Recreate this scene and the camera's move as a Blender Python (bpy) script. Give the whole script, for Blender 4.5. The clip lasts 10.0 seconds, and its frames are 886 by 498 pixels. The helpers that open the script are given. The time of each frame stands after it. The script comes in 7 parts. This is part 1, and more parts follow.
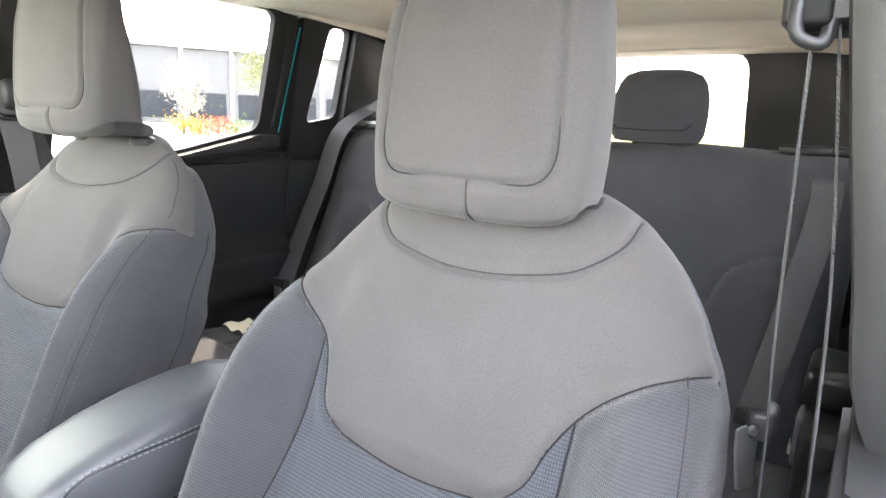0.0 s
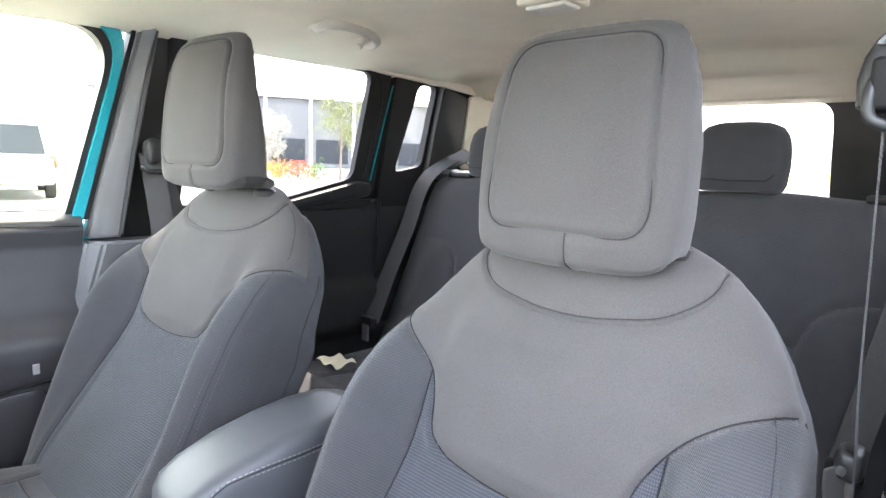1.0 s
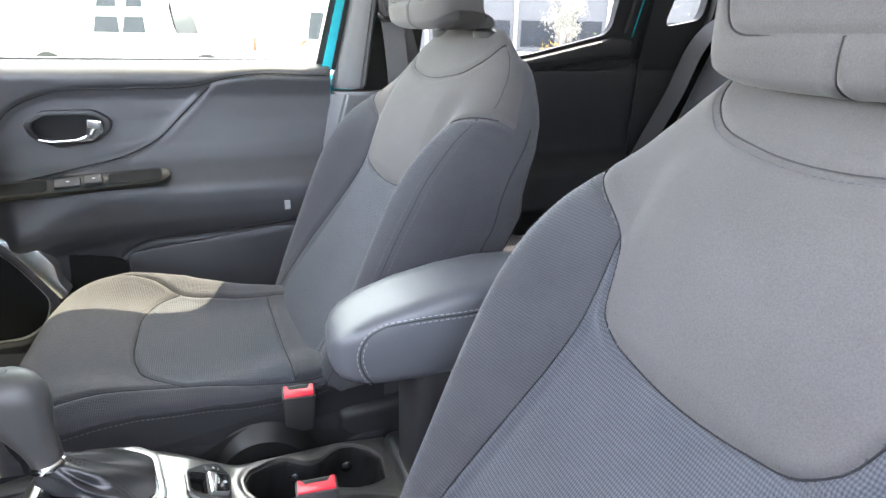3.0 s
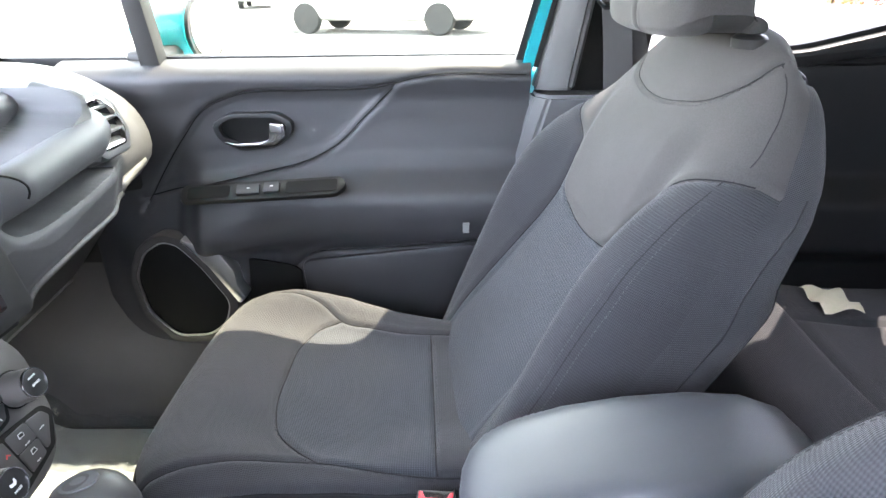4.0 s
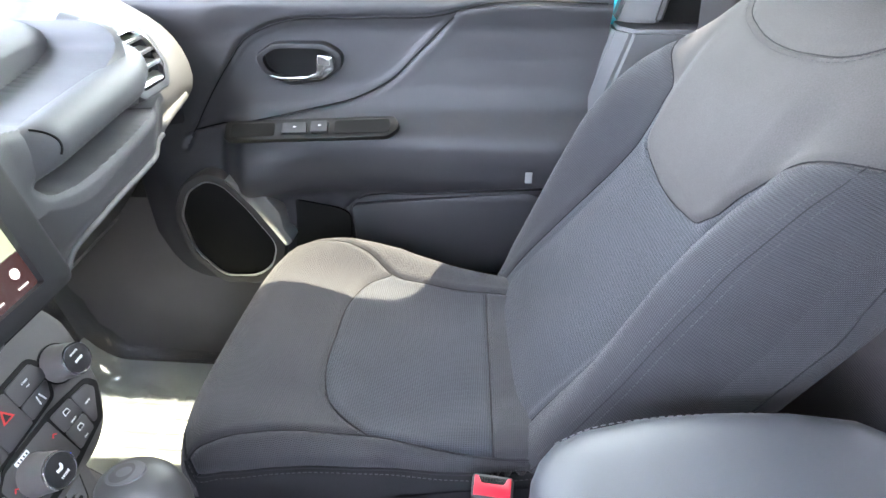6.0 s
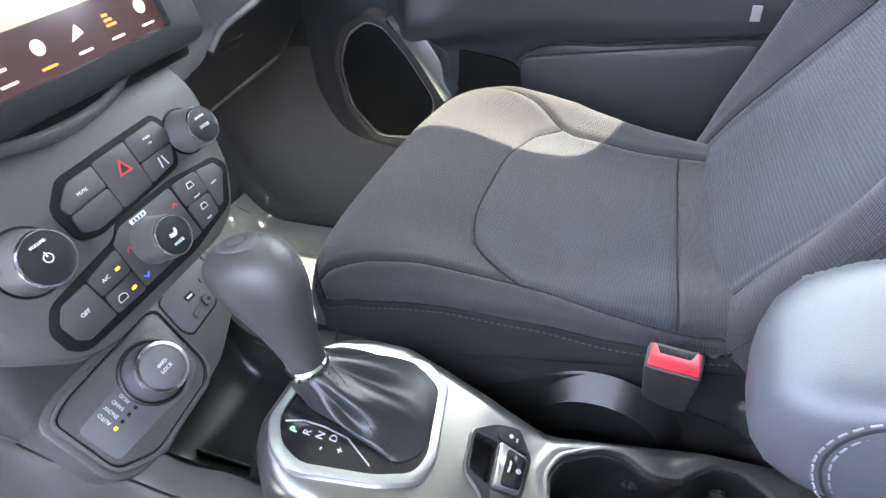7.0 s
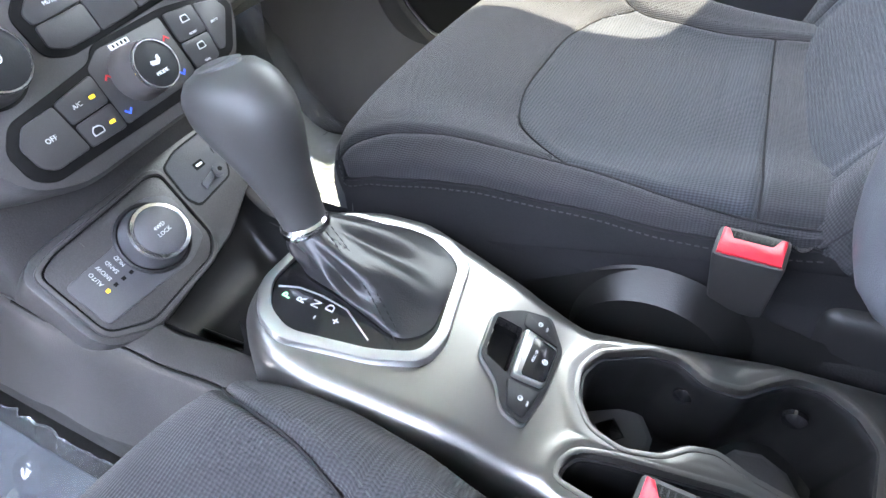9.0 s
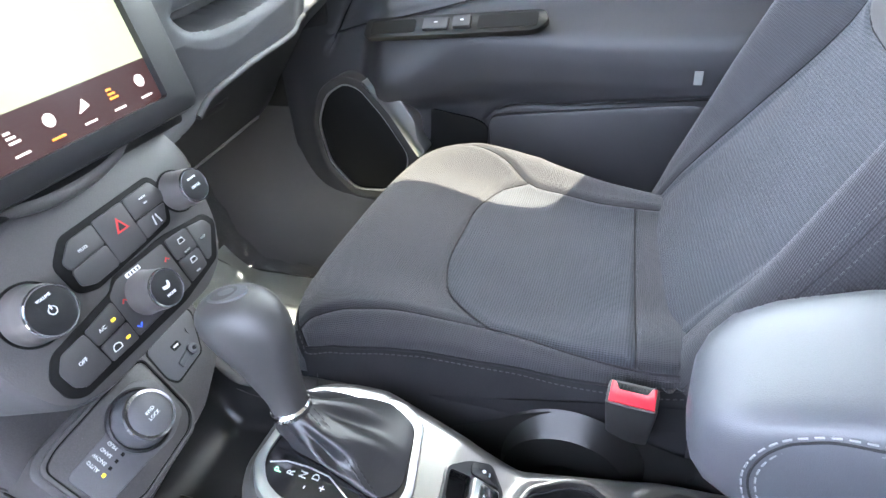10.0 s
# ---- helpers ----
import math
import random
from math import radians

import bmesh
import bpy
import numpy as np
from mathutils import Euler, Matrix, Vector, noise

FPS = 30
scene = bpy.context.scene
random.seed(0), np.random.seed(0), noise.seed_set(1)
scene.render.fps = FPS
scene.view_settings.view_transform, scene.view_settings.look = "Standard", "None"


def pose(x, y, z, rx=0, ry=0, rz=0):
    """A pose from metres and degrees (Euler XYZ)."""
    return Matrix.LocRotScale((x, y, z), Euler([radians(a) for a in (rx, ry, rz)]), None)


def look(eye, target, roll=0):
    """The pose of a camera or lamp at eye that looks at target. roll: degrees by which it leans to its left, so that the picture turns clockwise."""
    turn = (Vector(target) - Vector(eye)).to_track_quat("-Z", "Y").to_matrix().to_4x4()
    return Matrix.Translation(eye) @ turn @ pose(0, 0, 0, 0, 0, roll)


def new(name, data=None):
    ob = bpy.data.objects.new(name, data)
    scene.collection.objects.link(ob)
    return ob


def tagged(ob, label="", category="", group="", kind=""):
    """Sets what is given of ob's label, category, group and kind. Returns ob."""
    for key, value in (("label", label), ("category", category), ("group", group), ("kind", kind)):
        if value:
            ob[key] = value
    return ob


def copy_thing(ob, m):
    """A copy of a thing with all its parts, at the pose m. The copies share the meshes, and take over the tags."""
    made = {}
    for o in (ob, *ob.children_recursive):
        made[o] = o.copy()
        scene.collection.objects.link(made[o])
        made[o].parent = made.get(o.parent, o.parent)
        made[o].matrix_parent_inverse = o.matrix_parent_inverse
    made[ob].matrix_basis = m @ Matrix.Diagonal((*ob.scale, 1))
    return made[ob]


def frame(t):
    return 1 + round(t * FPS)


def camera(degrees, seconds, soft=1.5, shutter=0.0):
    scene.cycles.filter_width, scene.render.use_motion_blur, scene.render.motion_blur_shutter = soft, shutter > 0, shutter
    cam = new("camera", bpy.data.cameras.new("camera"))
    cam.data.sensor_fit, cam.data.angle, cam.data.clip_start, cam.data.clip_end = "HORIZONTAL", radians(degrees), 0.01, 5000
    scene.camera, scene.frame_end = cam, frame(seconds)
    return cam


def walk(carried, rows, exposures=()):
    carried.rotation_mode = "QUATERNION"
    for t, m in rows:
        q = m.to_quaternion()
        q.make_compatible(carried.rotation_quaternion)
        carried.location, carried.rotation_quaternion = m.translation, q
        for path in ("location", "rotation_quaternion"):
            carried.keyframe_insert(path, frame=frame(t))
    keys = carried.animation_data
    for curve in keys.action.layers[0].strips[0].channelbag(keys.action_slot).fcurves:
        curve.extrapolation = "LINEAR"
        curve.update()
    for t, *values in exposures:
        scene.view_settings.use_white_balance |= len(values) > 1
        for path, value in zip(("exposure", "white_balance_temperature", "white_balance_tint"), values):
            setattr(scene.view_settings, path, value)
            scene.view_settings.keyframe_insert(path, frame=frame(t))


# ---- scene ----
# x: across the car, towards the driver's door; y: towards the rear; z: up from the road
cam = camera(73.56, 10.0)
ROWS = [
    (0.0, 0.6666, -0.4639, 1.2349, 77.61, -2.32, 36.25),
    (0.5, 0.6889, -0.5352, 1.2630, 80.63, -1.67, 40.72),
    (1.0, 0.6840, -0.5471, 1.2537, 81.33, -2.01, 42.82),
    (1.5, 0.6836, -0.5465, 1.2513, 80.97, -2.01, 43.70),
    (2.0, 0.6860, -0.5468, 1.2546, 79.95, -1.64, 44.84),
    (2.5, 0.6989, -0.5063, 1.2447, 76.94, -1.68, 51.40),
    (3.0, 0.6506, -0.3830, 1.1746, 70.23, -1.01, 69.96),
    (3.2, 0.6140, -0.3363, 1.1632, 69.62, -0.39, 76.70),
    (4.3, 0.3424, -0.2946, 1.2797, 63.58, 1.38, 92.58),
    (4.5, 0.3275, -0.3018, 1.2832, 61.64, 1.19, 92.67),
    (5.0, 0.3133, -0.3117, 1.2862, 58.12, 0.80, 93.07),
    (5.2, 0.3179, -0.3257, 1.2885, 57.57, 0.47, 92.51),
    (6.5, 0.2817, -0.3318, 1.2261, 55.38, 2.13, 100.99),
    (7.0, 0.2662, -0.3552, 1.0876, 52.38, 4.59, 110.40),
    (7.5, 0.2488, -0.3348, 1.0077, 49.66, 6.66, 116.58),
    (8.0, 0.2445, -0.3396, 0.9757, 48.04, 7.18, 118.19),
    (8.5, 0.2459, -0.3376, 0.9761, 47.81, 6.90, 118.02),
    (9.0, 0.2418, -0.3364, 0.9779, 48.81, 6.88, 117.27),
    (9.5, 0.2725, -0.3339, 1.0345, 51.09, 5.89, 114.74),
    (10.0, 0.2982, -0.3388, 1.1140, 56.80, 3.98, 108.02),
]
EXPOSURES = [(0.0, 5.20, 7750, 17), (0.8, 4.97, 7250, 17), (2.4, 4.92, 7000, 17), (3.2, 4.97, 7100, 18), (4.4, 4.93, 6800, 19), (5.2, 5.16, 6800, 19), (6.6, 5.22, 6650, 20), (8.0, 5.32, 6450, 19), (10.0, 5.36, 6500, 19)]

walk(cam, [(t, pose(*place)) for t, *place in ROWS], EXPOSURES)

# ---- light ----
TO_SUN = Vector((-0.235, 0.36, 0.77)).normalized()
world = bpy.data.worlds.new("sky")
scene.world = world
world.use_nodes = True
sky = world.node_tree.nodes.new("ShaderNodeTexSky")
sky.sky_type = "NISHITA"
sky.sun_disc = False
sky.dust_density = 1.5
sky.sun_elevation = math.asin(TO_SUN.z)
sky.sun_rotation = math.atan2(TO_SUN.x, TO_SUN.y)
back = world.node_tree.nodes["Background"]
# thin bright cloud all over the clear sky
haze = world.node_tree.nodes.new("ShaderNodeVectorMath")
haze.operation = "MULTIPLY_ADD"
haze.inputs[1].default_value, haze.inputs[2].default_value = (0.6, 0.6, 0.6), (2.7, 2.9, 3.2)
world.node_tree.links.new(sky.outputs[0], haze.inputs[0])
world.node_tree.links.new(haze.outputs[0], back.inputs[0])
back.inputs[1].default_value = 0.20
lamp = bpy.data.lights.new("sun", "SUN")
lamp.energy, lamp.angle, lamp.color = 1.7, radians(0.53), (1.0, 0.95, 0.86)
sun = new("sun", lamp)
sun.matrix_world = look(TO_SUN * 30, (0, 0, 0))


# ---- materials ----
def material(name, colour, rough=0.6, metal=0.0, grain=0.0, size=200.0, kind="noise", stain=0.12, stain_size=9.0, bump=0.0, sheen=0.0, coat=0.0, glow=None, spec=0.5):
    m = bpy.data.materials.new(name)
    m.use_nodes = True
    n, l = m.node_tree.nodes, m.node_tree.links
    b = n["Principled BSDF"]
    b.inputs["Roughness"].default_value, b.inputs["Metallic"].default_value = rough, metal
    b.inputs["Sheen Weight"].default_value, b.inputs["Coat Weight"].default_value = sheen, coat
    b.inputs["Specular IOR Level"].default_value = spec
    c = n.new("ShaderNodeTexCoord")
    big = n.new("ShaderNodeTexNoise")
    big.inputs["Scale"].default_value, big.inputs["Detail"].default_value = stain_size, 4
    l.new(c.outputs["Object"], big.inputs["Vector"])
    if kind == "mesh":
        # threads along both diagonals of the cloth
        split = n.new("ShaderNodeSeparateXYZ")
        l.new(c.outputs["UV"], split.inputs[0])
        waves = []
        for sign in (1, -1):
            slant, k, w = n.new("ShaderNodeMath"), n.new("ShaderNodeMath"), n.new("ShaderNodeMath")
            slant.operation, k.operation, w.operation = "MULTIPLY_ADD", "MULTIPLY", "SINE"
            slant.inputs[1].default_value = sign * 1.3
            k.inputs[1].default_value = math.pi / size
            l.new(split.outputs[0], slant.inputs[0]), l.new(split.outputs[1], slant.inputs[2])
            l.new(slant.outputs[0], k.inputs[0]), l.new(k.outputs[0], w.inputs[0])
            waves.append(w)
        mixed = n.new("ShaderNodeMath")
        mixed.operation = "MULTIPLY"
        l.new(waves[0].outputs[0], mixed.inputs[0]), l.new(waves[1].outputs[0], mixed.inputs[1])
        level = n.new("ShaderNodeMapRange")
        level.inputs["From Min"].default_value = -1.0
        l.new(mixed.outputs[0], level.inputs["Value"])
        fine, fine_out = None, level.outputs[0]
    elif kind == "pebble":
        fine = n.new("ShaderNodeTexVoronoi")
        fine.inputs["Scale"].default_value = size
        fine_out = fine.outputs["Distance"]
    elif kind == "ribs":
        fine = n.new("ShaderNodeTexWave")
        fine.inputs["Scale"].default_value, fine.inputs["Distortion"].default_value = size, 0.6
        fine.bands_direction = "DIAGONAL"
        fine_out = fine.outputs["Fac"]
    else:
        fine = n.new("ShaderNodeTexNoise")
        fine.inputs["Scale"].default_value, fine.inputs["Detail"].default_value = size, 3
        fine_out = fine.outputs["Fac"]
    if fine:
        l.new(c.outputs["Object"], fine.inputs["Vector"])
    ramp = n.new("ShaderNodeMapRange")
    ramp.inputs["From Min"].default_value, ramp.inputs["From Max"].default_value = 0.3, 0.7
    ramp.inputs["To Min"].default_value, ramp.inputs["To Max"].default_value = 1 - stain, 1 + stain
    l.new(big.outputs["Fac"], ramp.inputs["Value"])
    span = n.new("ShaderNodeMapRange")
    span.inputs["From Max"].default_value = 0.6 if kind == "pebble" else 1.0
    span.inputs["To Min"].default_value, span.inputs["To Max"].default_value = 1 + grain, 1 - grain
    l.new(fine_out, span.inputs["Value"])
    mul = n.new("ShaderNodeMath")
    mul.operation = "MULTIPLY"
    l.new(ramp.outputs[0], mul.inputs[0]), l.new(span.outputs[0], mul.inputs[1])
    tint = n.new("ShaderNodeVectorMath")
    tint.operation = "SCALE"
    tint.inputs[0].default_value = colour
    l.new(mul.outputs[0], tint.inputs["Scale"])
    l.new(tint.outputs["Vector"], b.inputs["Base Color"])
    if bump:
        bp = n.new("ShaderNodeBump")
        bp.inputs["Strength"].default_value, bp.inputs["Distance"].default_value = bump, 0.0006
        bp.invert = kind == "pebble"
        l.new(fine_out, bp.inputs["Height"])
        l.new(bp.outputs[0], b.inputs["Normal"])
    if glow:
        b.inputs["Emission Color"].default_value, b.inputs["Emission Strength"].default_value = (*glow[:3], 1), glow[3]
    return m


def glass_material(name, tone=0.92, shine=0.06, tint=(1.0, 1.01, 1.0)):
    m = bpy.data.materials.new(name)
    m.use_nodes = True
    n, l = m.node_tree.nodes, m.node_tree.links
    n.clear()
    out, mix = n.new("ShaderNodeOutputMaterial"), n.new("ShaderNodeMixShader")
    clear, gloss = n.new("ShaderNodeBsdfTransparent"), n.new("ShaderNodeBsdfGlossy")
    clear.inputs[0].default_value = (*(tone * c for c in tint), 1)
    gloss.inputs["Roughness"].default_value = 0.02
    mix.inputs[0].default_value = shine
    l.new(clear.outputs[0], mix.inputs[1]), l.new(gloss.outputs[0], mix.inputs[2]), l.new(mix.outputs[0], out.inputs[0])
    return m


# brighter, warmer light on the upper panels is put into their cloth colour
PANEL = material("lit_upper_knit", (0.070, 0.066, 0.066), 0.85, grain=0.30, size=700, stain=0.05, stain_size=14, bump=0.5, sheen=0.10, spec=0.12)
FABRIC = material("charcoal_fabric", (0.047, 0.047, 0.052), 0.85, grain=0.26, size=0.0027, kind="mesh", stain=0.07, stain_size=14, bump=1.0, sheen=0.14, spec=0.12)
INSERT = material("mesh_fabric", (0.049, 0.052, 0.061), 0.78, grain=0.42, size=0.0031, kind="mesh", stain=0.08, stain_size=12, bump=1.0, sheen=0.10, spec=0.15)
# seat cloth darkened: the shade on the cushion's sides is in its colour
SHADED_SIDE = material("shaded_side_cloth", (0.020, 0.020, 0.022), 0.85, grain=0.2, size=700, stain=0.06, stain_size=14, bump=0.4, spec=0.12)
SEAM = material("dark_seam_thread", (0.030, 0.030, 0.032), 0.9, stain=0.05, spec=0.1)
# darker line for bib and insert grooves, painting the shade down in them
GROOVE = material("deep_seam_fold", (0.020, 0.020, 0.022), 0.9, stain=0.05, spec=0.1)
SHELL = material("black_seat_shell", (0.015, 0.015, 0.016), 0.6, grain=0.1, size=500, kind="pebble", bump=0.3, spec=0.2)
PLASTIC = material("soft_black_plastic", (0.060, 0.057, 0.056), 0.42, grain=0.14, size=700, kind="pebble", stain=0.07, bump=0.25, spec=0.5)
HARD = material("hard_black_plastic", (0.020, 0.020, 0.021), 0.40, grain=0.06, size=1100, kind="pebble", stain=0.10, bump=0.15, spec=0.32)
# black plastic, darkened further so wells, tray and gaps hold their shade
WELL = material("black_plastic_and_well_shade", (0.011, 0.011, 0.011), 0.30, grain=0.06, size=900, kind="pebble", stain=0.1, bump=0.15, spec=0.36)
DOOR = material("door_plastic", (0.046, 0.046, 0.050), 0.42, grain=0.07, size=900, kind="pebble", stain=0.08, bump=0.2, spec=0.38)
FASCIA = material("grey_fascia_plastic", (0.082, 0.084, 0.090), 0.5, grain=0.06, size=900, kind="pebble", stain=0.07, bump=0.2, spec=0.4)
BUTTON = material("button_plastic", (0.054, 0.052, 0.052), 0.4, grain=0.05, size=1100, kind="pebble", stain=0.08, bump=0.12, spec=0.4)
STACK = material("graphite_plastic", (0.072, 0.069, 0.067), 0.45, grain=0.07, size=900, kind="pebble", stain=0.08, bump=0.2, spec=0.45)
GLOSS = material("gloss_black_plastic", (0.012, 0.012, 0.013), 0.15, stain=0.05)
# black parts and gaps; in cups, pockets and slots it also paints their shade
DARK = material("black_and_recess_shade", (0.008, 0.008, 0.008), 0.6, stain=0.05, spec=0.15)
VINYL = material("armrest_vinyl", (0.068, 0.071, 0.080), 0.40, grain=0.05, size=1400, kind="pebble", stain=0.06, bump=0.15)
LINER = material("beige_headliner", (0.83, 0.76, 0.63), 0.9, grain=0.05, size=500, stain=0.04, bump=0.2)
HANDLE = material("greyed_beige_plastic", (0.58, 0.545, 0.48), 0.45, grain=0.03, size=900, kind="pebble", stain=0.04, bump=0.1)
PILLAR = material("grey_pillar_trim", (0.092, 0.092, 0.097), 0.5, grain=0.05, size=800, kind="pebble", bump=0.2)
CARPET = material("charcoal_carpet", (0.036, 0.035, 0.033), 0.95, grain=0.4, size=500, stain=0.2, stain_size=30, bump=1.0)
TEAL = material("teal_paint", (0.0, 0.30, 0.36), 0.25, stain=0.03, coat=0.6)
SILVER = material("silver_console_paint", (0.225, 0.219, 0.211), 0.30, metal=0.88, grain=0.03, size=1500, stain=0.05)
SATIN = material("satin_silver", (0.62, 0.62, 0.62), 0.28, metal=0.9, stain=0.04)
CHROME = material("chrome", (0.85, 0.85, 0.85), 0.14, metal=1.0, stain=0.03)
THREAD = material("pale_thread", (0.23, 0.23, 0.24), 0.8)
GREY_THREAD = material("grey_thread", (0.046, 0.046, 0.049), 0.8)
LEATHER = material("black_leather", (0.017, 0.017, 0.019), 0.34, grain=0.06, size=900, kind="pebble", bump=0.15)
BELT = material("seat_belt_webbing", (0.050, 0.050, 0.053), 0.6, grain=0.25, size=260, kind="ribs", bump=0.5)
RED = material("red_button", (0.62, 0.02, 0.04), 0.35, stain=0.05)
STEEL = material("belt_steel", (0.55, 0.55, 0.56), 0.3, metal=0.95, stain=0.1)
DIAL = material("bronze_grey_dial", (0.135, 0.125, 0.12), 0.32, metal=0.25, grain=0.04, size=900, stain=0.06)
WHITE_INK = material("white_ink", (0.62, 0.62, 0.62), 0.6, stain=0.02)
RED_INK = material("red_ink", (0.45, 0.03, 0.03), 0.5, glow=(1, 0.05, 0.03, 0.004))
BLUE_INK = material("blue_ink", (0.03, 0.1, 0.7), 0.5, glow=(0.05, 0.15, 1, 0.04))
AMBER = material("amber_indicator", (0.8, 0.5, 0.02), 0.5, glow=(1, 0.62, 0.02, 0.055))
GREEN = material("green_indicator", (0.3, 0.8, 0.4), 0.5, glow=(0.35, 1, 0.55, 0.04))
GLASS = glass_material("window_glass", 0.82, 0.06, (0.98, 1.0, 0.98))
SIDE_GLASS = glass_material("green_side_glass", 0.78, 0.06, (0.98, 1.0, 0.90))
DARK_GLASS = glass_material("privacy_glass", 0.60)
KNOB = material("satin_black_knob", (0.048, 0.047, 0.046), 0.48, grain=0.03, size=900, stain=0.05)


# ---- mesh tools ----
def part(name, bm, mat, parent=None, label="", smooth=True):
    me = bpy.data.meshes.new(name)
    bm.normal_update()
    bm.to_mesh(me)
    bm.free()
    for m in mat if isinstance(mat, (list, tuple)) else (mat,):
        me.materials.append(m)
    if smooth:
        me.polygons.foreach_set("use_smooth", [True] * len(me.polygons))
        me.set_sharp_from_angle(angle=radians(38))
    ob = new(name, me)
    if parent:
        ob.parent = parent
    return tagged(ob, label)


def thing(name, label, category, place=(0, 0, 0), group="", kind=""):
    ob = new(name)
    ob.empty_display_size = 0.05
    ob.location = place
    return tagged(ob, label, category, group, kind)


def from_grid(grid, loop=False, flip=False, cloth=False):
    """A sheet through rows of points; loop joins each row's ends; cloth lays the weave along it."""
    bm = bmesh.new()
    rows = [[bm.verts.new(p) for p in row] for row in grid]
    for a, b in zip(rows, rows[1:]):
        n = len(a)
        for i in range(n if loop else n - 1):
            j = (i + 1) % n
            q = (a[i], a[j], b[j], b[i])
            bm.faces.new(q[::-1] if flip else q)
    if cloth:
        p = np.array(grid, float)
        run = lambda k: np.concatenate([np.zeros_like(np.take(p, [0], k)[..., 0]), np.cumsum(np.linalg.norm(np.diff(p, axis=k), axis=-1), axis=k)], k)
        us, vs = run(1).ravel(), run(0).ravel()
        uv = bm.loops.layers.uv.new("UVMap")
        bm.verts.index_update()
        for f in bm.faces:
            for loop_corner in f.loops:
                i = loop_corner.vert.index
                loop_corner[uv].uv = (us[i], vs[i])
    return bm


def loft(rings, caps=True):
    bm = from_grid(rings, loop=True)
    if caps:
        bm.verts.ensure_lookup_table()
        n = len(rings[0])
        bm.faces.new([bm.verts[i] for i in range(n)][::-1])
        bm.faces.new([bm.verts[len(bm.verts) - n + i] for i in range(n)])
    bmesh.ops.recalc_face_normals(bm, faces=bm.faces)
    return bm


def bowl(rings):
    """A loft that is open at its first ring and closed at its last."""
    bm = from_grid(rings, loop=True, flip=True)
    bm.verts.ensure_lookup_table()
    n = len(rings[0])
    bm.faces.new([bm.verts[len(bm.verts) - n + i] for i in range(n)])
    return bm


def shaped_box(x0, x1, y0, y1, z0, z1, r=0.005, seg=3):
    bm = bmesh.new()
    bmesh.ops.create_cube(bm, size=1, matrix=Matrix.Translation(((x0 + x1) / 2, (y0 + y1) / 2, (z0 + z1) / 2)) @ Matrix.Diagonal((x1 - x0, y1 - y0, z1 - z0, 1)))
    if r:
        bmesh.ops.bevel(bm, geom=bm.edges[:], offset=r, segments=seg, affect="EDGES", profile=0.5)
    return bm


def rounded(poly, r, seg=5):
    """A polygon with its corners rounded."""
    out = []
    for i, p in enumerate(poly):
        a, p, b = Vector(poly[i - 1]), Vector(p), Vector(poly[(i + 1) % len(poly)])
        u, v = a - p, b - p
        k = min(r, u.length * 0.45, v.length * 0.45)
        s, e = p + u.normalized() * k, p + v.normalized() * k
        for j in range(seg + 1):
            t = j / seg
            out.append(tuple(s * (1 - t) ** 2 + p * 2 * t * (1 - t) + e * t * t))
    return out


def plate(poly, lo, hi, m=None, edge=0.0, hole=None):
    """A flat plate of that outline from lo to hi along its own z, its upper rim eased by edge; hole: an opening of as many points."""
    bm = bmesh.new()
    n = len(poly)
    c = sum((Vector(p) for p in poly), Vector((0, 0))) / n

    def inset(k):
        out = []
        for i in range(n):
            a, p, b = Vector(poly[i - 1]), Vector(poly[i]), Vector(poly[(i + 1) % n])
            t = (b - a).normalized()
            nrm = Vector((-t.y, t.x))
            if sum(poly[j - 1][0] * poly[j][1] - poly[j][0] * poly[j - 1][1] for j in range(n)) < 0:
                nrm = -nrm
            out.append(p + nrm * k)
        return out

    levels = [(poly, lo), (poly, hi - edge)]
    if edge:
        levels += [(inset(edge * 0.3), hi - edge * 0.3), (inset(edge), hi)]
    rings = [[bm.verts.new((p[0], p[1], z)) for p in ring] for ring, z in levels]
    if hole:
        rings.append([bm.verts.new((p[0], p[1], hi)) for p in hole])
        rings.append([bm.verts.new((p[0], p[1], lo)) for p in hole])
    for a, b in zip(rings, rings[1:]):
        for i in range(n):
            bm.faces.new((a[i], a[(i + 1) % n], b[(i + 1) % n], b[i]))
    if hole:
        for i in range(n):
            bm.faces.new((rings[-1][i], rings[-1][(i + 1) % n], rings[0][(i + 1) % n], rings[0][i]))
    else:
        bm.faces.new(rings[-1]), bm.faces.new(rings[0][::-1])
    bmesh.ops.recalc_face_normals(bm, faces=bm.faces)
    if m is not None:
        bm.transform(m)
    return bm


def tube(points, r, n=8, caps=True, r_end=None):
    pts = [Vector(p) for p in points]
    rings, up = [], None
    for i, p in enumerate(pts):
        d = (pts[min(i + 1, len(pts) - 1)] - pts[max(i - 1, 0)]).normalized()
        if up is None:
            up = Vector((0, 0, 1)) if abs(d.z) < 0.9 else Vector((1, 0, 0))
        s = d.cross(up).normalized()
        up = s.cross(d).normalized()
        k = r if r_end is None else r + (r_end - r) * i / (len(pts) - 1)
        rings.append([p + (s * math.cos(a) + up * math.sin(a)) * k for a in np.linspace(0, 2 * math.pi, n, endpoint=False)])
    return loft(rings, caps)


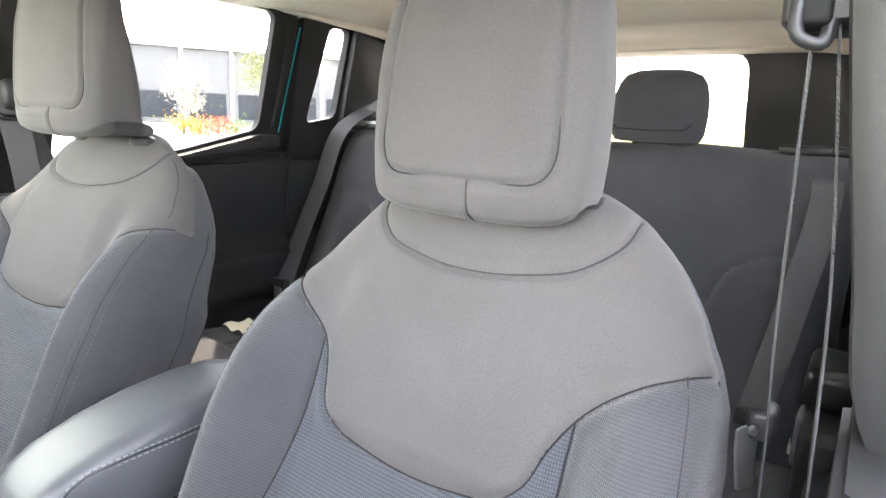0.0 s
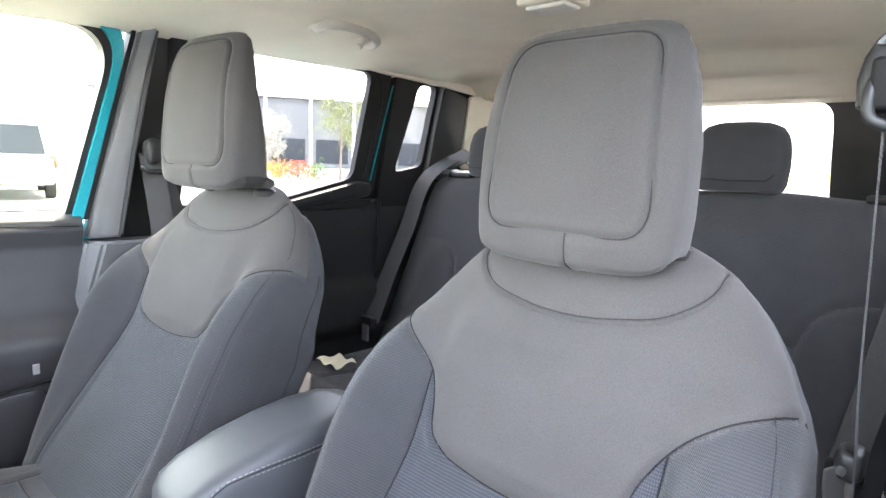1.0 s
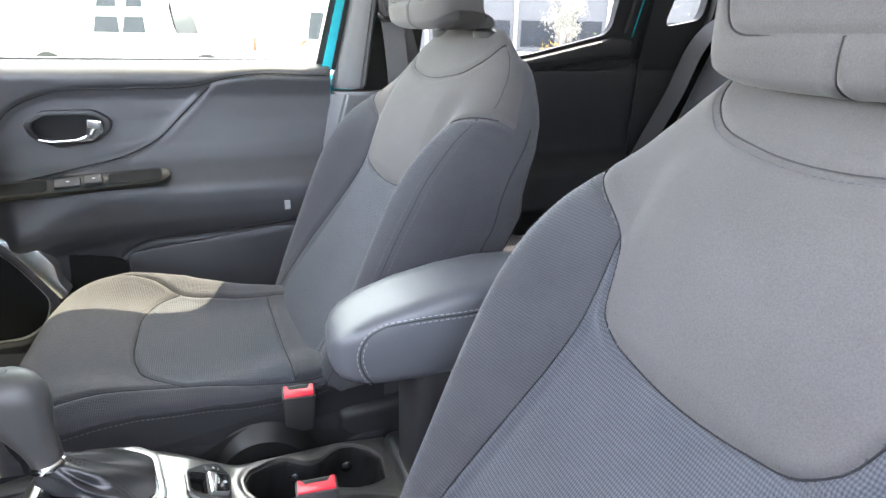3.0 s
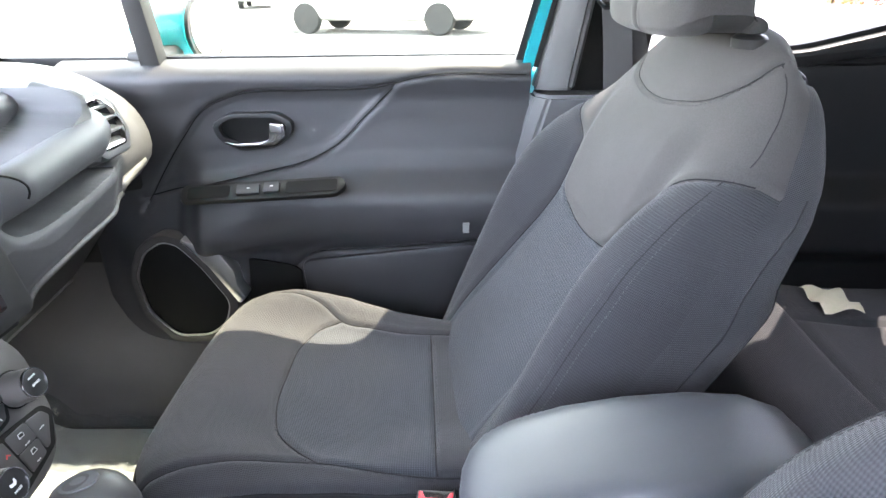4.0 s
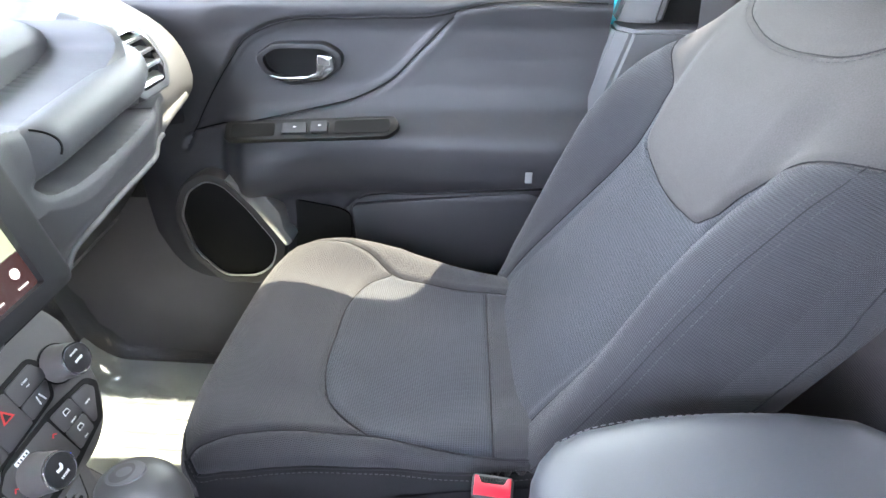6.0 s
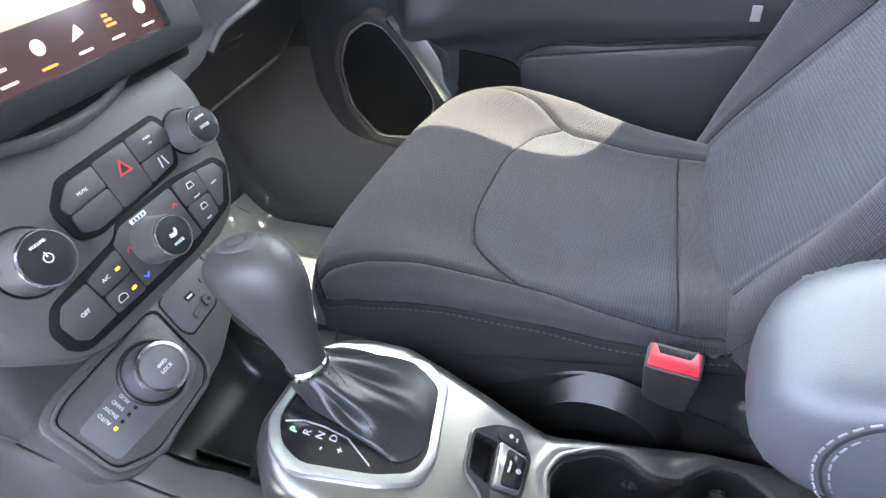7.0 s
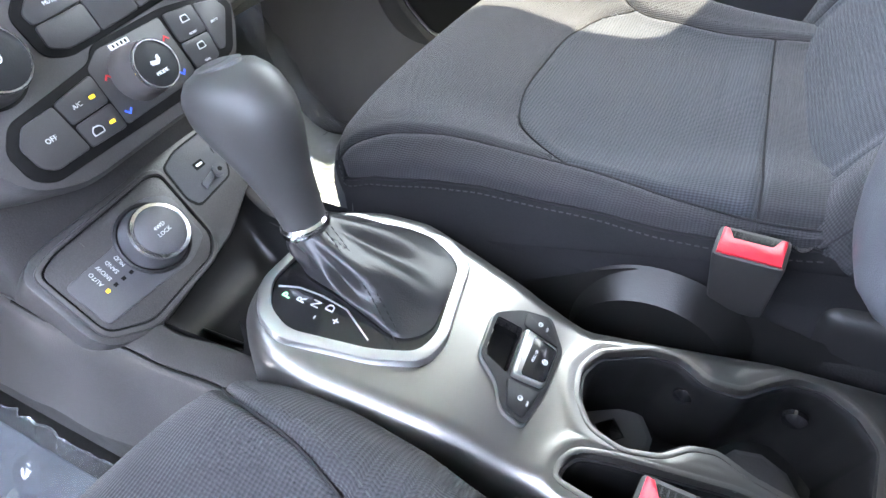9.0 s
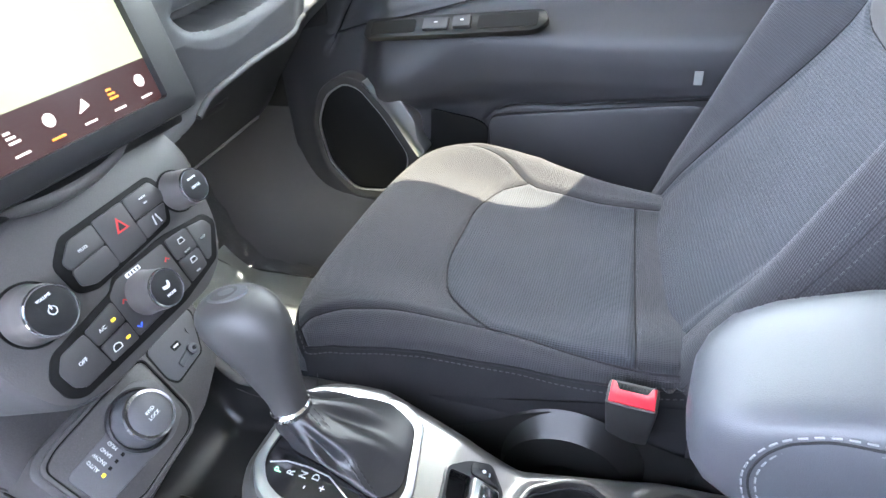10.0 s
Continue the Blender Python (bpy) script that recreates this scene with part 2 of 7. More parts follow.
def ribbon(points, across, width, thick):
    """A flat strap along points; across: its direction of width, or one for each point."""
    pts = [Vector(p) for p in points]
    rings = []
    for i, p in enumerate(pts):
        d = (pts[min(i + 1, len(pts) - 1)] - pts[max(i - 1, 0)]).normalized()
        a = Vector(across[i] if isinstance(across, list) else across)
        a = (a - d * a.dot(d)).normalized() * width / 2
        n = d.cross(a).normalized() * thick / 2
        rings.append([p - a - n, p + a - n, p + a + n, p - a + n])
    return loft(rings)


def lathe(profile, m=None, n=40):
    """A turned form: (radius, height) from bottom to top."""
    bm = loft([[(r * math.cos(a), r * math.sin(a), z) for a in np.linspace(0, 2 * math.pi, n, endpoint=False)] for r, z in profile])
    if m is not None:
        bm.transform(m)
    return bm


def join(*parts):
    """One bmesh out of several."""
    out = bmesh.new()
    for b in parts:
        me = bpy.data.meshes.new("piece")
        b.to_mesh(me)
        b.free()
        out.from_mesh(me)
        bpy.data.meshes.remove(me)
    return out


def spline(points, n):
    """A smooth line of n points through the given ones."""
    p = np.array(points, float)
    s = np.concatenate([[0], np.cumsum(np.linalg.norm(np.diff(p, axis=0), axis=1))])
    d = np.gradient(p, s, axis=0)
    out = []
    for t in np.linspace(0, s[-1], n):
        i = min(np.searchsorted(s, t, "right") - 1, len(s) - 2)
        h = s[i + 1] - s[i]
        u = (t - s[i]) / h
        out.append((2 * u**3 - 3 * u**2 + 1) * p[i] + (u**3 - 2 * u**2 + u) * h * d[i] + (-2 * u**3 + 3 * u**2) * p[i + 1] + (u**3 - u**2) * h * d[i + 1])
    return np.array(out)


def near_line(px, py, line):
    """Distance of points to a polyline, and the nearest point on it."""
    best = np.full(px.shape, 9.0)
    bx, by = px.copy(), py.copy()
    for (ax, ay), (cx, cy) in zip(line, line[1:]):
        vx, vy = cx - ax, cy - ay
        t = np.clip(((px - ax) * vx + (py - ay) * vy) / (vx * vx + vy * vy + 1e-12), 0, 1)
        qx, qy = ax + t * vx, ay + t * vy
        d = np.hypot(px - qx, py - qy)
        m = d < best
        best[m], bx[m], by[m] = d[m], qx[m], qy[m]
    return best, bx, by


def inside(px, py, poly):
    ok = np.zeros(px.shape, bool)
    j = len(poly) - 1
    for i in range(len(poly)):
        (xi, yi), (xj, yj) = poly[i], poly[j]
        ok ^= ((yi > py) != (yj > py)) & (px < (xj - xi) * (py - yi) / (yj - yi + 1e-12) + xi)
        j = i
    return ok


def step(v, lo, hi):
    t = np.clip((v - lo) / (hi - lo), 0, 1)
    return t * t * (3 - 2 * t)


def panels(px, py, height, seams, regions, depth=0.006, width=0.0035, flip=False):
    """Upholstery: a sheet over a grid (px, py) with sewn seams pressed into it, cut into regions (the first that holds a point wins; the last is the rest).
    height(px, py): the points. Returns one bmesh a region."""
    a, b = px.shape[0] // 2, px.shape[1] // 2
    cell = 0.42 * max(abs(px[a, b + 1] - px[a, b]), abs(py[a + 1, b] - py[a, b]))
    dist = np.full(px.shape, 9.0)
    edge_free = np.zeros(px.shape, bool)
    edge_free[2:-2, 4:-4] = True
    for s in seams:
        d, qx, qy = near_line(px, py, s)
        m = (d < cell) & edge_free
        px, py = np.where(m, qx, px), np.where(m, qy, py)
        dist = np.minimum(dist, np.where(m, 0, d))
    p = height(px, py)
    gu, gv = np.gradient(p, axis=1), np.gradient(p, axis=0)
    nrm = np.cross(gu, gv)
    nrm /= np.linalg.norm(nrm, axis=-1, keepdims=True) + 1e-12
    if flip:
        nrm = -nrm
    p = p - nrm * (depth * np.exp(-((dist / width) ** 2)) - 0.0008 * np.exp(-(((dist - 3 * width) / (1.5 * width)) ** 2)))[..., None]
    run = np.concatenate([np.zeros((px.shape[0], 1)), np.cumsum(np.linalg.norm(np.diff(p, axis=1), axis=-1), axis=1)], 1)
    run = run - run[:, px.shape[1] // 2][:, None]
    cx = (px[:-1, :-1] + px[1:, 1:] + px[:-1, 1:] + px[1:, :-1]) / 4
    cy = (py[:-1, :-1] + py[1:, 1:] + py[:-1, 1:] + py[1:, :-1]) / 4
    which = np.full(cx.shape, len(regions))
    for k in reversed(range(len(regions))):
        which[regions[k](cx, cy)] = k
    out = []
    for k in range(len(regions) + 1):
        bm = bmesh.new()
        uv = bm.loops.layers.uv.new("UVMap")
        used = {}
        for i, j in zip(*np.nonzero(which == k)):
            q = []
            corners = ((i, j), (i, j + 1), (i + 1, j + 1), (i + 1, j))
            for a, b in corners[::-1] if flip else corners:
                if (a, b) not in used:
                    used[a, b] = bm.verts.new(p[a, b])
                q.append((used[a, b], run[a, b], py[a, b]))
            for loop, (_, u, v) in zip(bm.faces.new([k[0] for k in q]).loops, q):
                loop[uv].uv = (u, v)
        out.append(bm)
    return out


def stitches(points, length=0.006, gap=0.004, r=0.0007):
    """A row of thread stitches along a line of points, as one mesh."""
    p = np.array(points, float)
    s = np.concatenate([[0], np.cumsum(np.linalg.norm(np.diff(p, axis=0), axis=1))])
    verts, faces = [], []
    t = 0.0
    while t + length < s[-1]:
        a = Vector([np.interp(t, s, p[:, k]) for k in range(3)])
        b = Vector([np.interp(t + length, s, p[:, k]) for k in range(3)])
        d = (b - a).normalized()
        u = d.orthogonal().normalized()
        w = d.cross(u)
        base = len(verts)
        for q in (a, b):
            verts += [q + (u * math.cos(g) + w * math.sin(g)) * r for g in np.linspace(0, 2 * math.pi, 5, endpoint=False)]
        faces += [(base + i, base + (i + 1) % 5, base + 5 + (i + 1) % 5, base + 5 + i) for i in range(5)]
        faces += [tuple(base + i for i in range(5))[::-1], tuple(base + 5 + i for i in range(5))]
        t += length + gap
    me = bpy.data.meshes.new("thread")
    me.from_pydata(verts, [], faces)
    bm = bmesh.new()
    bm.from_mesh(me)
    bpy.data.meshes.remove(me)
    return bm


def words(text, size, m, mat, parent, name="lettering", depth=0.0003):
    """Letters of the built-in font as a mesh, centred on the pose m."""
    cu = bpy.data.curves.new(name, "FONT")
    cu.body, cu.size, cu.align_x, cu.align_y, cu.extrude = text, size, "CENTER", "CENTER", depth
    cu.resolution_u = 2
    ob = bpy.data.objects.new(name, cu)
    scene.collection.objects.link(ob)
    bpy.context.view_layer.update()
    me = bpy.data.meshes.new_from_object(ob.evaluated_get(bpy.context.evaluated_depsgraph_get()))
    bpy.data.objects.remove(ob)
    me.transform(m)
    me.materials.clear()
    me.materials.append(mat)
    ob = new(name, me)
    ob.parent = parent
    return ob


# ---- upholstery ----
def swept(path, width, roll, n=3.2, swell=None, side=1):
    """A padded sheet: path rows (q, y, z), width rows (q, half width), roll rows (q, drop of the edge). swell(x, q): extra padding."""
    path, width, roll = np.array(path), np.array(width), np.array(roll)
    fine = np.linspace(path[0, 0], path[-1, 0], 300)
    yz = np.stack([np.interp(fine, path[:, 0], path[:, 1]), np.interp(fine, path[:, 0], path[:, 2])], 1)
    kernel = np.hanning(25) / np.hanning(25).sum()
    yz = np.stack([np.convolve(np.pad(yz[:, k], 12, mode="reflect", reflect_type="odd"), kernel, "valid") for k in (0, 1)], 1)
    d = np.gradient(yz, axis=0)
    nrm = side * np.stack([-d[:, 1], d[:, 0]], 1)
    nrm /= np.linalg.norm(nrm, axis=1, keepdims=True)

    def half(q):
        return np.interp(q, width[:, 0], width[:, 1])

    def height(x, q):
        y, z = np.interp(q, fine, yz[:, 0]), np.interp(q, fine, yz[:, 1])
        ny, nz = np.interp(q, fine, nrm[:, 0]), np.interp(q, fine, nrm[:, 1])
        u = np.clip(np.abs(x) / half(q), 0, 1)
        e = n(q) if callable(n) else n
        drop = np.interp(q, roll[:, 0], roll[:, 1]) * (1 - (1 - u**e) ** (1 / e))
        if swell:
            drop = drop - swell(x, q)
        return np.stack([x, y - ny * drop, z - nz * drop], -1)

    return half, height


def field(half, q0, q1, nu, nq):
    tau = np.linspace(-1, 1, nu)
    u = np.sign(tau) * (1 - (1 - np.abs(tau)) ** 1.5)
    q = np.linspace(q0, q1, nq)
    qq = np.repeat(q[:, None], nu, 1)
    return half(qq) * u[None, :], qq


def on_seam(height, line, side=0.0, n=60):
    """A line of the upholstery as points in space, shifted sideways."""
    p = spline(line, n)
    t = np.gradient(p, axis=0)
    t /= np.linalg.norm(t, axis=1, keepdims=True)
    p = p + side * np.stack([-t[:, 1], t[:, 0]], 1)
    return height(p[:, 0], p[:, 1])


def mirrored(line):
    return [(-x, q) for x, q in line]


SEAT_BASE = Vector((0, -0.45, 0.37))


def build_front_seat():
    seat = thing("front_seat", "charcoal cloth bucket seat with stitched bolsters and headrest", "car seat", group="front seats")

    def add(name, bm, mat, parent=seat, label=""):
        bm.transform(Matrix.Translation(-SEAT_BASE))
        return part(name, bm, mat, parent, label)

    # backrest
    path = [(0.62, -0.29, 0.62), (0.70, -0.237, 0.70), (0.75, -0.196, 0.75), (0.80, -0.156, 0.80), (0.87, -0.104, 0.87), (0.917, -0.074, 0.917), (0.94, -0.064, 0.94), (1.0, -0.042, 1.0), (1.07, -0.006, 1.07),
            (1.135, 0.038, 1.137), (1.165, 0.058, 1.164), (1.195, 0.084, 1.182), (1.225, 0.113, 1.180), (1.26, 0.143, 1.152), (1.30, 0.168, 1.09)]
    width = [(0.62, 0.215), (0.70, 0.232), (0.80, 0.247), (0.90, 0.253), (0.97, 0.252), (1.03, 0.244), (1.07, 0.230), (1.105, 0.211), (1.135, 0.189), (1.16, 0.169), (1.19, 0.146), (1.22, 0.124), (1.25, 0.106), (1.28, 0.094), (1.30, 0.085)]
    roll = [(0.62, 0.105), (0.9, 0.125), (1.0, 0.105), (1.1, 0.066), (1.17, 0.055), (1.25, 0.048), (1.30, 0.03)]

    qs = np.linspace(0.55, 1.15, 241)
    rise = np.interp(qs, [0.62, 0.68, 0.74, 0.80, 0.87, 0.92, 0.965, 1.01, 1.05, 1.09], [0.016, 0.022, 0.042, 0.062, 0.082, 0.086, 0.074, 0.048, 0.016, 0.0])
    crest_line = qs, np.convolve(np.pad(rise, 20, mode="edge"), np.hanning(41) / np.hanning(41).sum(), "valid")

    def swell(x, q):
        a = np.abs(x)
        crest = np.interp(q, *crest_line)
        side = crest * step(a, 0.136, 0.212)
        bib = 0.010 * step(0.135 - a, -0.02, 0.03) * step(q, 0.91, 0.935) * step(q, 1.10, 1.05)
        return side + bib

    half, height = swept(path, width, roll, lambda q: 4.0 - 1.3 * step(q, 1.0, 1.14), swell)
    neck = [tuple(p) for p in spline([(-0.146, 1.168), (-0.142, 1.138), (-0.116, 1.112), (-0.058, 1.095), (0.0, 1.090), (0.058, 1.095), (0.116, 1.112), (0.142, 1.138), (0.146, 1.168)], 50)]
    right = [(0.231, 1.059), (0.222, 1.053), (0.188, 1.032), (0.146, 0.999), (0.130, 0.972), (0.116, 0.938), (0.094, 0.920), (0.058, 0.913)]
    bib = [tuple(p) for p in spline(mirrored(right) + [(0, 0.909)] + right[::-1], 110)]
    inner = [(0.146, 0.999), (0.145, 0.95), (0.147, 0.88), (0.153, 0.80), (0.158, 0.72), (0.16, 0.63)]
    inner = [tuple(p) for p in spline(inner, 40)]
    piping = [(0.945 * float(half(q)) - 0.004 * float(step(q, 0.98, 1.05)), q) for q in np.linspace(1.053, 0.64, 40)]
    bib_area = [(-0.4, 1.09)] + bib + [(0.4, 1.09), (0.4, 1.3), (-0.4, 1.3)]
    shoulder = [tuple(p) for p in spline([(0.223, 1.056), (0.220, 1.068), (0.206, 1.098), (0.186, 1.128), (0.167, 1.150), (0.146, 1.168)], 40)]
    neck_area = neck + [(0.13, 1.3), (-0.13, 1.3)]
    insert_area = [(-x, q) for x, q in inner] + inner[::-1]
    px, py = field(half, 0.62, 1.30, 181, 180)
    pieces = panels(px, py, height, [neck, bib, inner, mirrored(inner)], [
        lambda x, q: inside(x, q, neck_area),
        lambda x, q: inside(x, q, bib_area),
        lambda x, q: inside(x, q, insert_area) & (q < 1.0),
        lambda x, q: x < 0], 0.0034, 0.0030)

    def seam(h, line, parent=seat, r=0.0007, lift=0.0, mat=SEAM):
        p = on_seam(h, line, 0.0, 70)
        add("seam", tube(p + np.array([0, lift, 0]), r, 5), mat, parent)

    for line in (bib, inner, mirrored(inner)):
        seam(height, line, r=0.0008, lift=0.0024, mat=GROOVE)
    seam(height, neck, lift=0.0022)
    for line in (piping, mirrored(piping)):
        seam(height, line)
    for line in (shoulder[5:], mirrored(shoulder[5:])):
        add("shoulder_seam", tube(on_seam(height, line, 0.0, 70), 0.0006, 5), SEAM)
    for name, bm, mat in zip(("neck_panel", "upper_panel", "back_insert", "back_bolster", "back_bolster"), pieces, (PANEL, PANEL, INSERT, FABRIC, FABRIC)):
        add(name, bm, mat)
    for line, off in ((piping, 0.005), (piping, -0.005), (mirrored(piping), 0.005), (mirrored(piping), -0.005)):
        add("stitching", stitches(on_seam(height, line[3:-3], off) + np.array([0, -0.0006, 0.0003]), 0.004, 0.0025, 0.0006), GREY_THREAD)
    add("stitching", stitches(on_seam(height, neck[4:-4], -0.005) + np.array([0, -0.0004, 0.0002]), 0.004, 0.0025, 0.0004), GREY_THREAD)
    rows = []
    for q in np.linspace(0.62, 1.30, 64):
        w = half(q)
        edge = height(np.array([w]), np.array([q]))[0]
        centre = height(np.array([0.0]), np.array([q]))[0]
        deep = np.interp(q, [0.62, 0.8, 0.9, 1.0, 1.07, 1.135, 1.2, 1.25, 1.30], [0.22, 0.205, 0.193, 0.174, 0.142, 0.096, 0.050, 0.020, 0.003])
        row = []
        for a in np.linspace(0, math.pi, 41):
            s, c = math.sin(a), math.cos(a)
            k = abs(s) ** 0.55
            row.append((w * math.copysign(abs(c) ** 0.55, c), edge[1] + (centre[1] + deep - edge[1]) * k, edge[2] + (centre[2] - edge[2]) * 0.85 * (1 - abs(c) ** 1.65) * float(step(np.array(q), 1.08, 1.2)) - 0.045 * k * k * float(step(np.array(q), 0.98, 1.16)) * (1 - float(step(np.array(q), 1.20, 1.30)))))
        rows.append(row)
    add("back_shell", from_grid([row[9:-9] for row in rows]), SHELL)
    for flank in ([row[:10] for row in rows], [row[-10:] for row in rows]):
        add("back_side", from_grid(flank, cloth=True), FABRIC)
    for k in (9, -10):
        add("side_seam", tube([row[k] for row in rows[2:-6]], 0.0016, 5), SEAM)
        add("side_seam", tube([row[2 if k > 0 else -3] for row in rows[2:-22]], 0.0010, 5), SEAM)

    # headrest
    hpath = [(0, 0.048, 1.135), (0.025, 0.020, 1.134), (0.045, 0.003, 1.142), (0.065, -0.001, 1.160), (0.12, 0.004, 1.225), (0.20, 0.014, 1.305), (0.25, 0.026, 1.355), (0.28, 0.039, 1.384),
             (0.30, 0.052, 1.397), (0.32, 0.068, 1.401), (0.34, 0.082, 1.394)]
    hwidth = [(0, 0.108), (0.04, 0.117), (0.10, 0.125), (0.17, 0.127), (0.23, 0.121), (0.27, 0.111), (0.31, 0.098), (0.34, 0.082)]
    hhalf, hheight = swept(hpath, hwidth, [(0, 0.025), (0.05, 0.038), (0.25, 0.036), (0.34, 0.016)], 3.6)
    frame_line = rounded([(-0.102, 0.078), (0.102, 0.078), (0.088, 0.282), (-0.088, 0.282)], 0.036, 8)
    frame_line.append(frame_line[0])
    tab = [(0.012, 0.078), (0.012, 0.02)]
    px, py = field(hhalf, 0, 0.34, 121, 121)
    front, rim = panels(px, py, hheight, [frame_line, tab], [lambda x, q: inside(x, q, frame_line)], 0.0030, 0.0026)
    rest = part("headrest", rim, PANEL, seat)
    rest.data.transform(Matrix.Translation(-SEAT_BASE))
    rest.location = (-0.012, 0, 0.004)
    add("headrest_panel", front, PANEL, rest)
    add("seam", tube(np.array(hheight(np.array([p[0] for p in frame_line]), np.array([p[1] for p in frame_line]))) + np.array([0, 0.0020, 0]), 0.0008, 5), SEAM, rest)
    add("seam", tube(on_seam(hheight, tab, 0, 12) + np.array([0, 0.0022, 0]), 0.0007, 5), SEAM, rest)
    rows = []
    for q in np.linspace(0, 0.34, 50):
        w = hhalf(q)
        e = hheight(np.array([w]), np.array([q]))[0]
        c = hheight(np.array([0.0]), np.array([q]))[0]
        deep = np.interp(q, [0, 0.05, 0.12, 0.2, 0.26, 0.30, 0.34], [0.080, 0.104, 0.088, 0.058, 0.036, 0.019, 0.003])
        row = []
        for a in np.linspace(0, math.pi, 31):
            s, k = math.cos(a), abs(math.sin(a)) ** 0.5
            row.append((w * math.copysign(abs(s) ** 0.36, s), e[1] + (c[1] + deep - e[1]) * k, e[2] + (c[2] - e[2]) * (1 - abs(s) ** 1.8)))
        rows.append(row)
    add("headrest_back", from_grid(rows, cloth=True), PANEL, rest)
    for k in (7, -8):
        add("seam", tube([row[k] for row in rows[3:-4]], 0.0009, 5), SEAM, rest)
    bottom = [rows[0], [(x * 0.1, 0.07 + (y - 0.07) * 0.1, 1.134) for x, y, z in rows[0]]]
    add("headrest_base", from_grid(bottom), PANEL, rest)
    for s in (-1, 1):
        add("headrest_post", tube([(0.068 * s, 0.068, 1.158), (0.068 * s, 0.069, 1.18), (0.068 * s, 0.070, 1.20)], 0.005, 12), CHROME, rest)
        seat_of_post = height(np.array([0.086]), np.array([1.172]))[0]
        add("post_guide", lathe([(0.019, -0.008), (0.020, 0.002), (0.016, 0.006), (0.008, 0.007), (0.007, 0.005)], pose(0.084 * s, seat_of_post[1] + 0.004, seat_of_post[2] + 0.002) @ Matrix.Diagonal((1.25, 0.9, 1, 1)), 28), HARD)

    # cushion
    cpath = [(0.0, -0.16, 0.660), (0.08, -0.24, 0.646), (0.18, -0.34, 0.641), (0.27, -0.43, 0.652), (0.35, -0.51, 0.674), (0.42, -0.58, 0.690), (0.47, -0.63, 0.690), (0.505, -0.660, 0.672),
             (0.545, -0.672, 0.635), (0.60, -0.668, 0.58), (0.68, -0.655, 0.50), (0.74, -0.645, 0.44)]
    cwidth = [(0, 0.208), (0.12, 0.218), (0.20, 0.228), (0.32, 0.252), (0.42, 0.258), (0.49, 0.250), (0.56, 0.242), (0.74, 0.235)]
    croll = [(0, 0.16), (0.30, 0.17), (0.42, 0.15), (0.50, 0.10), (0.60, 0.06), (0.74, 0.06)]

    def cswell(x, q):
        a = np.abs(x)
        return np.where(x > 0, 0.55 * np.interp(q, [0.2, 0.4], [0.076, 0.052]), np.interp(q, [0.04, 0.18, 0.28, 0.4], [0.030, 0.058, 0.068, 0.052])) * np.exp(-(((a - np.interp(q, [0.1, 0.32], [0.182, 0.208])) / 0.056) ** 2)) * step(q, 0.52, 0.36) + 0.006 * step(0.15 - a, -0.02, 0.04) * step(q, 0.34, 0.28)

    chalf, cheight = swept(cpath, cwidth, croll, 3.6, cswell, -1)
    arc = [(-0.150, 0.285), (-0.128, 0.319), (-0.09, 0.335), (0.0, 0.341), (0.09, 0.335), (0.128, 0.321), (0.157, 0.292), (0.177, 0.262)]
    arc = [tuple(p) for p in spline(arc, 50)]
    lane = [tuple(p) for p in spline([(0.126, 0.0), (0.131, 0.12), (0.143, 0.23), (0.150, 0.285), (0.175, 0.325), (0.192, 0.372), (0.207, 0.435), (0.224, 0.487)], 50)]
    near = [tuple(p) for p in spline([(0.186, 0.0), (0.188, 0.12), (0.182, 0.20), (0.177, 0.262), (0.187, 0.33), (0.200, 0.39), (0.212, 0.445), (0.224, 0.487)], 50)]
    welt = [tuple(p) for p in spline([(0.196, 0.06), (0.202, 0.15), (0.207, 0.22), (0.215, 0.28), (0.228, 0.35), (0.238, 0.42), (0.236, 0.47), (0.224, 0.487)], 50)]
    under = [(0.962 * float(chalf(q)), q) for q in np.linspace(0.06, 0.50, 40)]
    rear = [(-0.128, 0.122), (0.187, 0.105)]
    front_line = [tuple(p) for p in spline([(-0.228, 0.487), (-0.17, 0.515), (0.0, 0.523), (0.17, 0.515), (0.228, 0.487)], 40)]
    px, py = field(chalf, 0, 0.74, 151, 170)
    insert_zone = [(-x, q) for x, q in lane if q < 0.286] + arc + [(x, q) for x, q in near[::-1] if q < 0.262]
    front_zone = arc + [(x, q) for x, q in near if q > 0.262] + front_line[::-1] + [(-x, q) for x, q in lane[::-1] if q > 0.285]
    pieces = panels(px, py, cheight, [arc, near, mirrored(lane), rear, front_line, welt], [
        lambda x, q: (x > np.interp(q, [p[1] for p in welt], [p[0] for p in welt])) & (q < 0.50),
        lambda x, q: inside(x, q, insert_zone) & (q > 0.1151 - 0.054 * x),
        lambda x, q: inside(x, q, insert_zone),
        lambda x, q: inside(x, q, front_zone),
        lambda x, q: q > 0.525,
        lambda x, q: x < 0], 0.0042, 0.0028, flip=True)
    for name, bm, mat in zip(("cushion_side", "cushion_insert", "rear_strip", "cushion_front", "cushion_valance", "cushion_bolster", "cushion_bolster"), pieces, (SHADED_SIDE, INSERT, FABRIC, FABRIC, FABRIC, FABRIC, FABRIC)):
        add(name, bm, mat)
    for line in (arc, near, mirrored(lane), rear, front_line, welt):
        add("cushion_seam", tube(on_seam(cheight, line, 0, 70) - np.array([0, 0, 0.0022]), 0.0009, 5), SEAM)
    for s in (-1, 1):
        line = [(x * s, q) for x, q in (near if s > 0 else lane)[8:-2]]
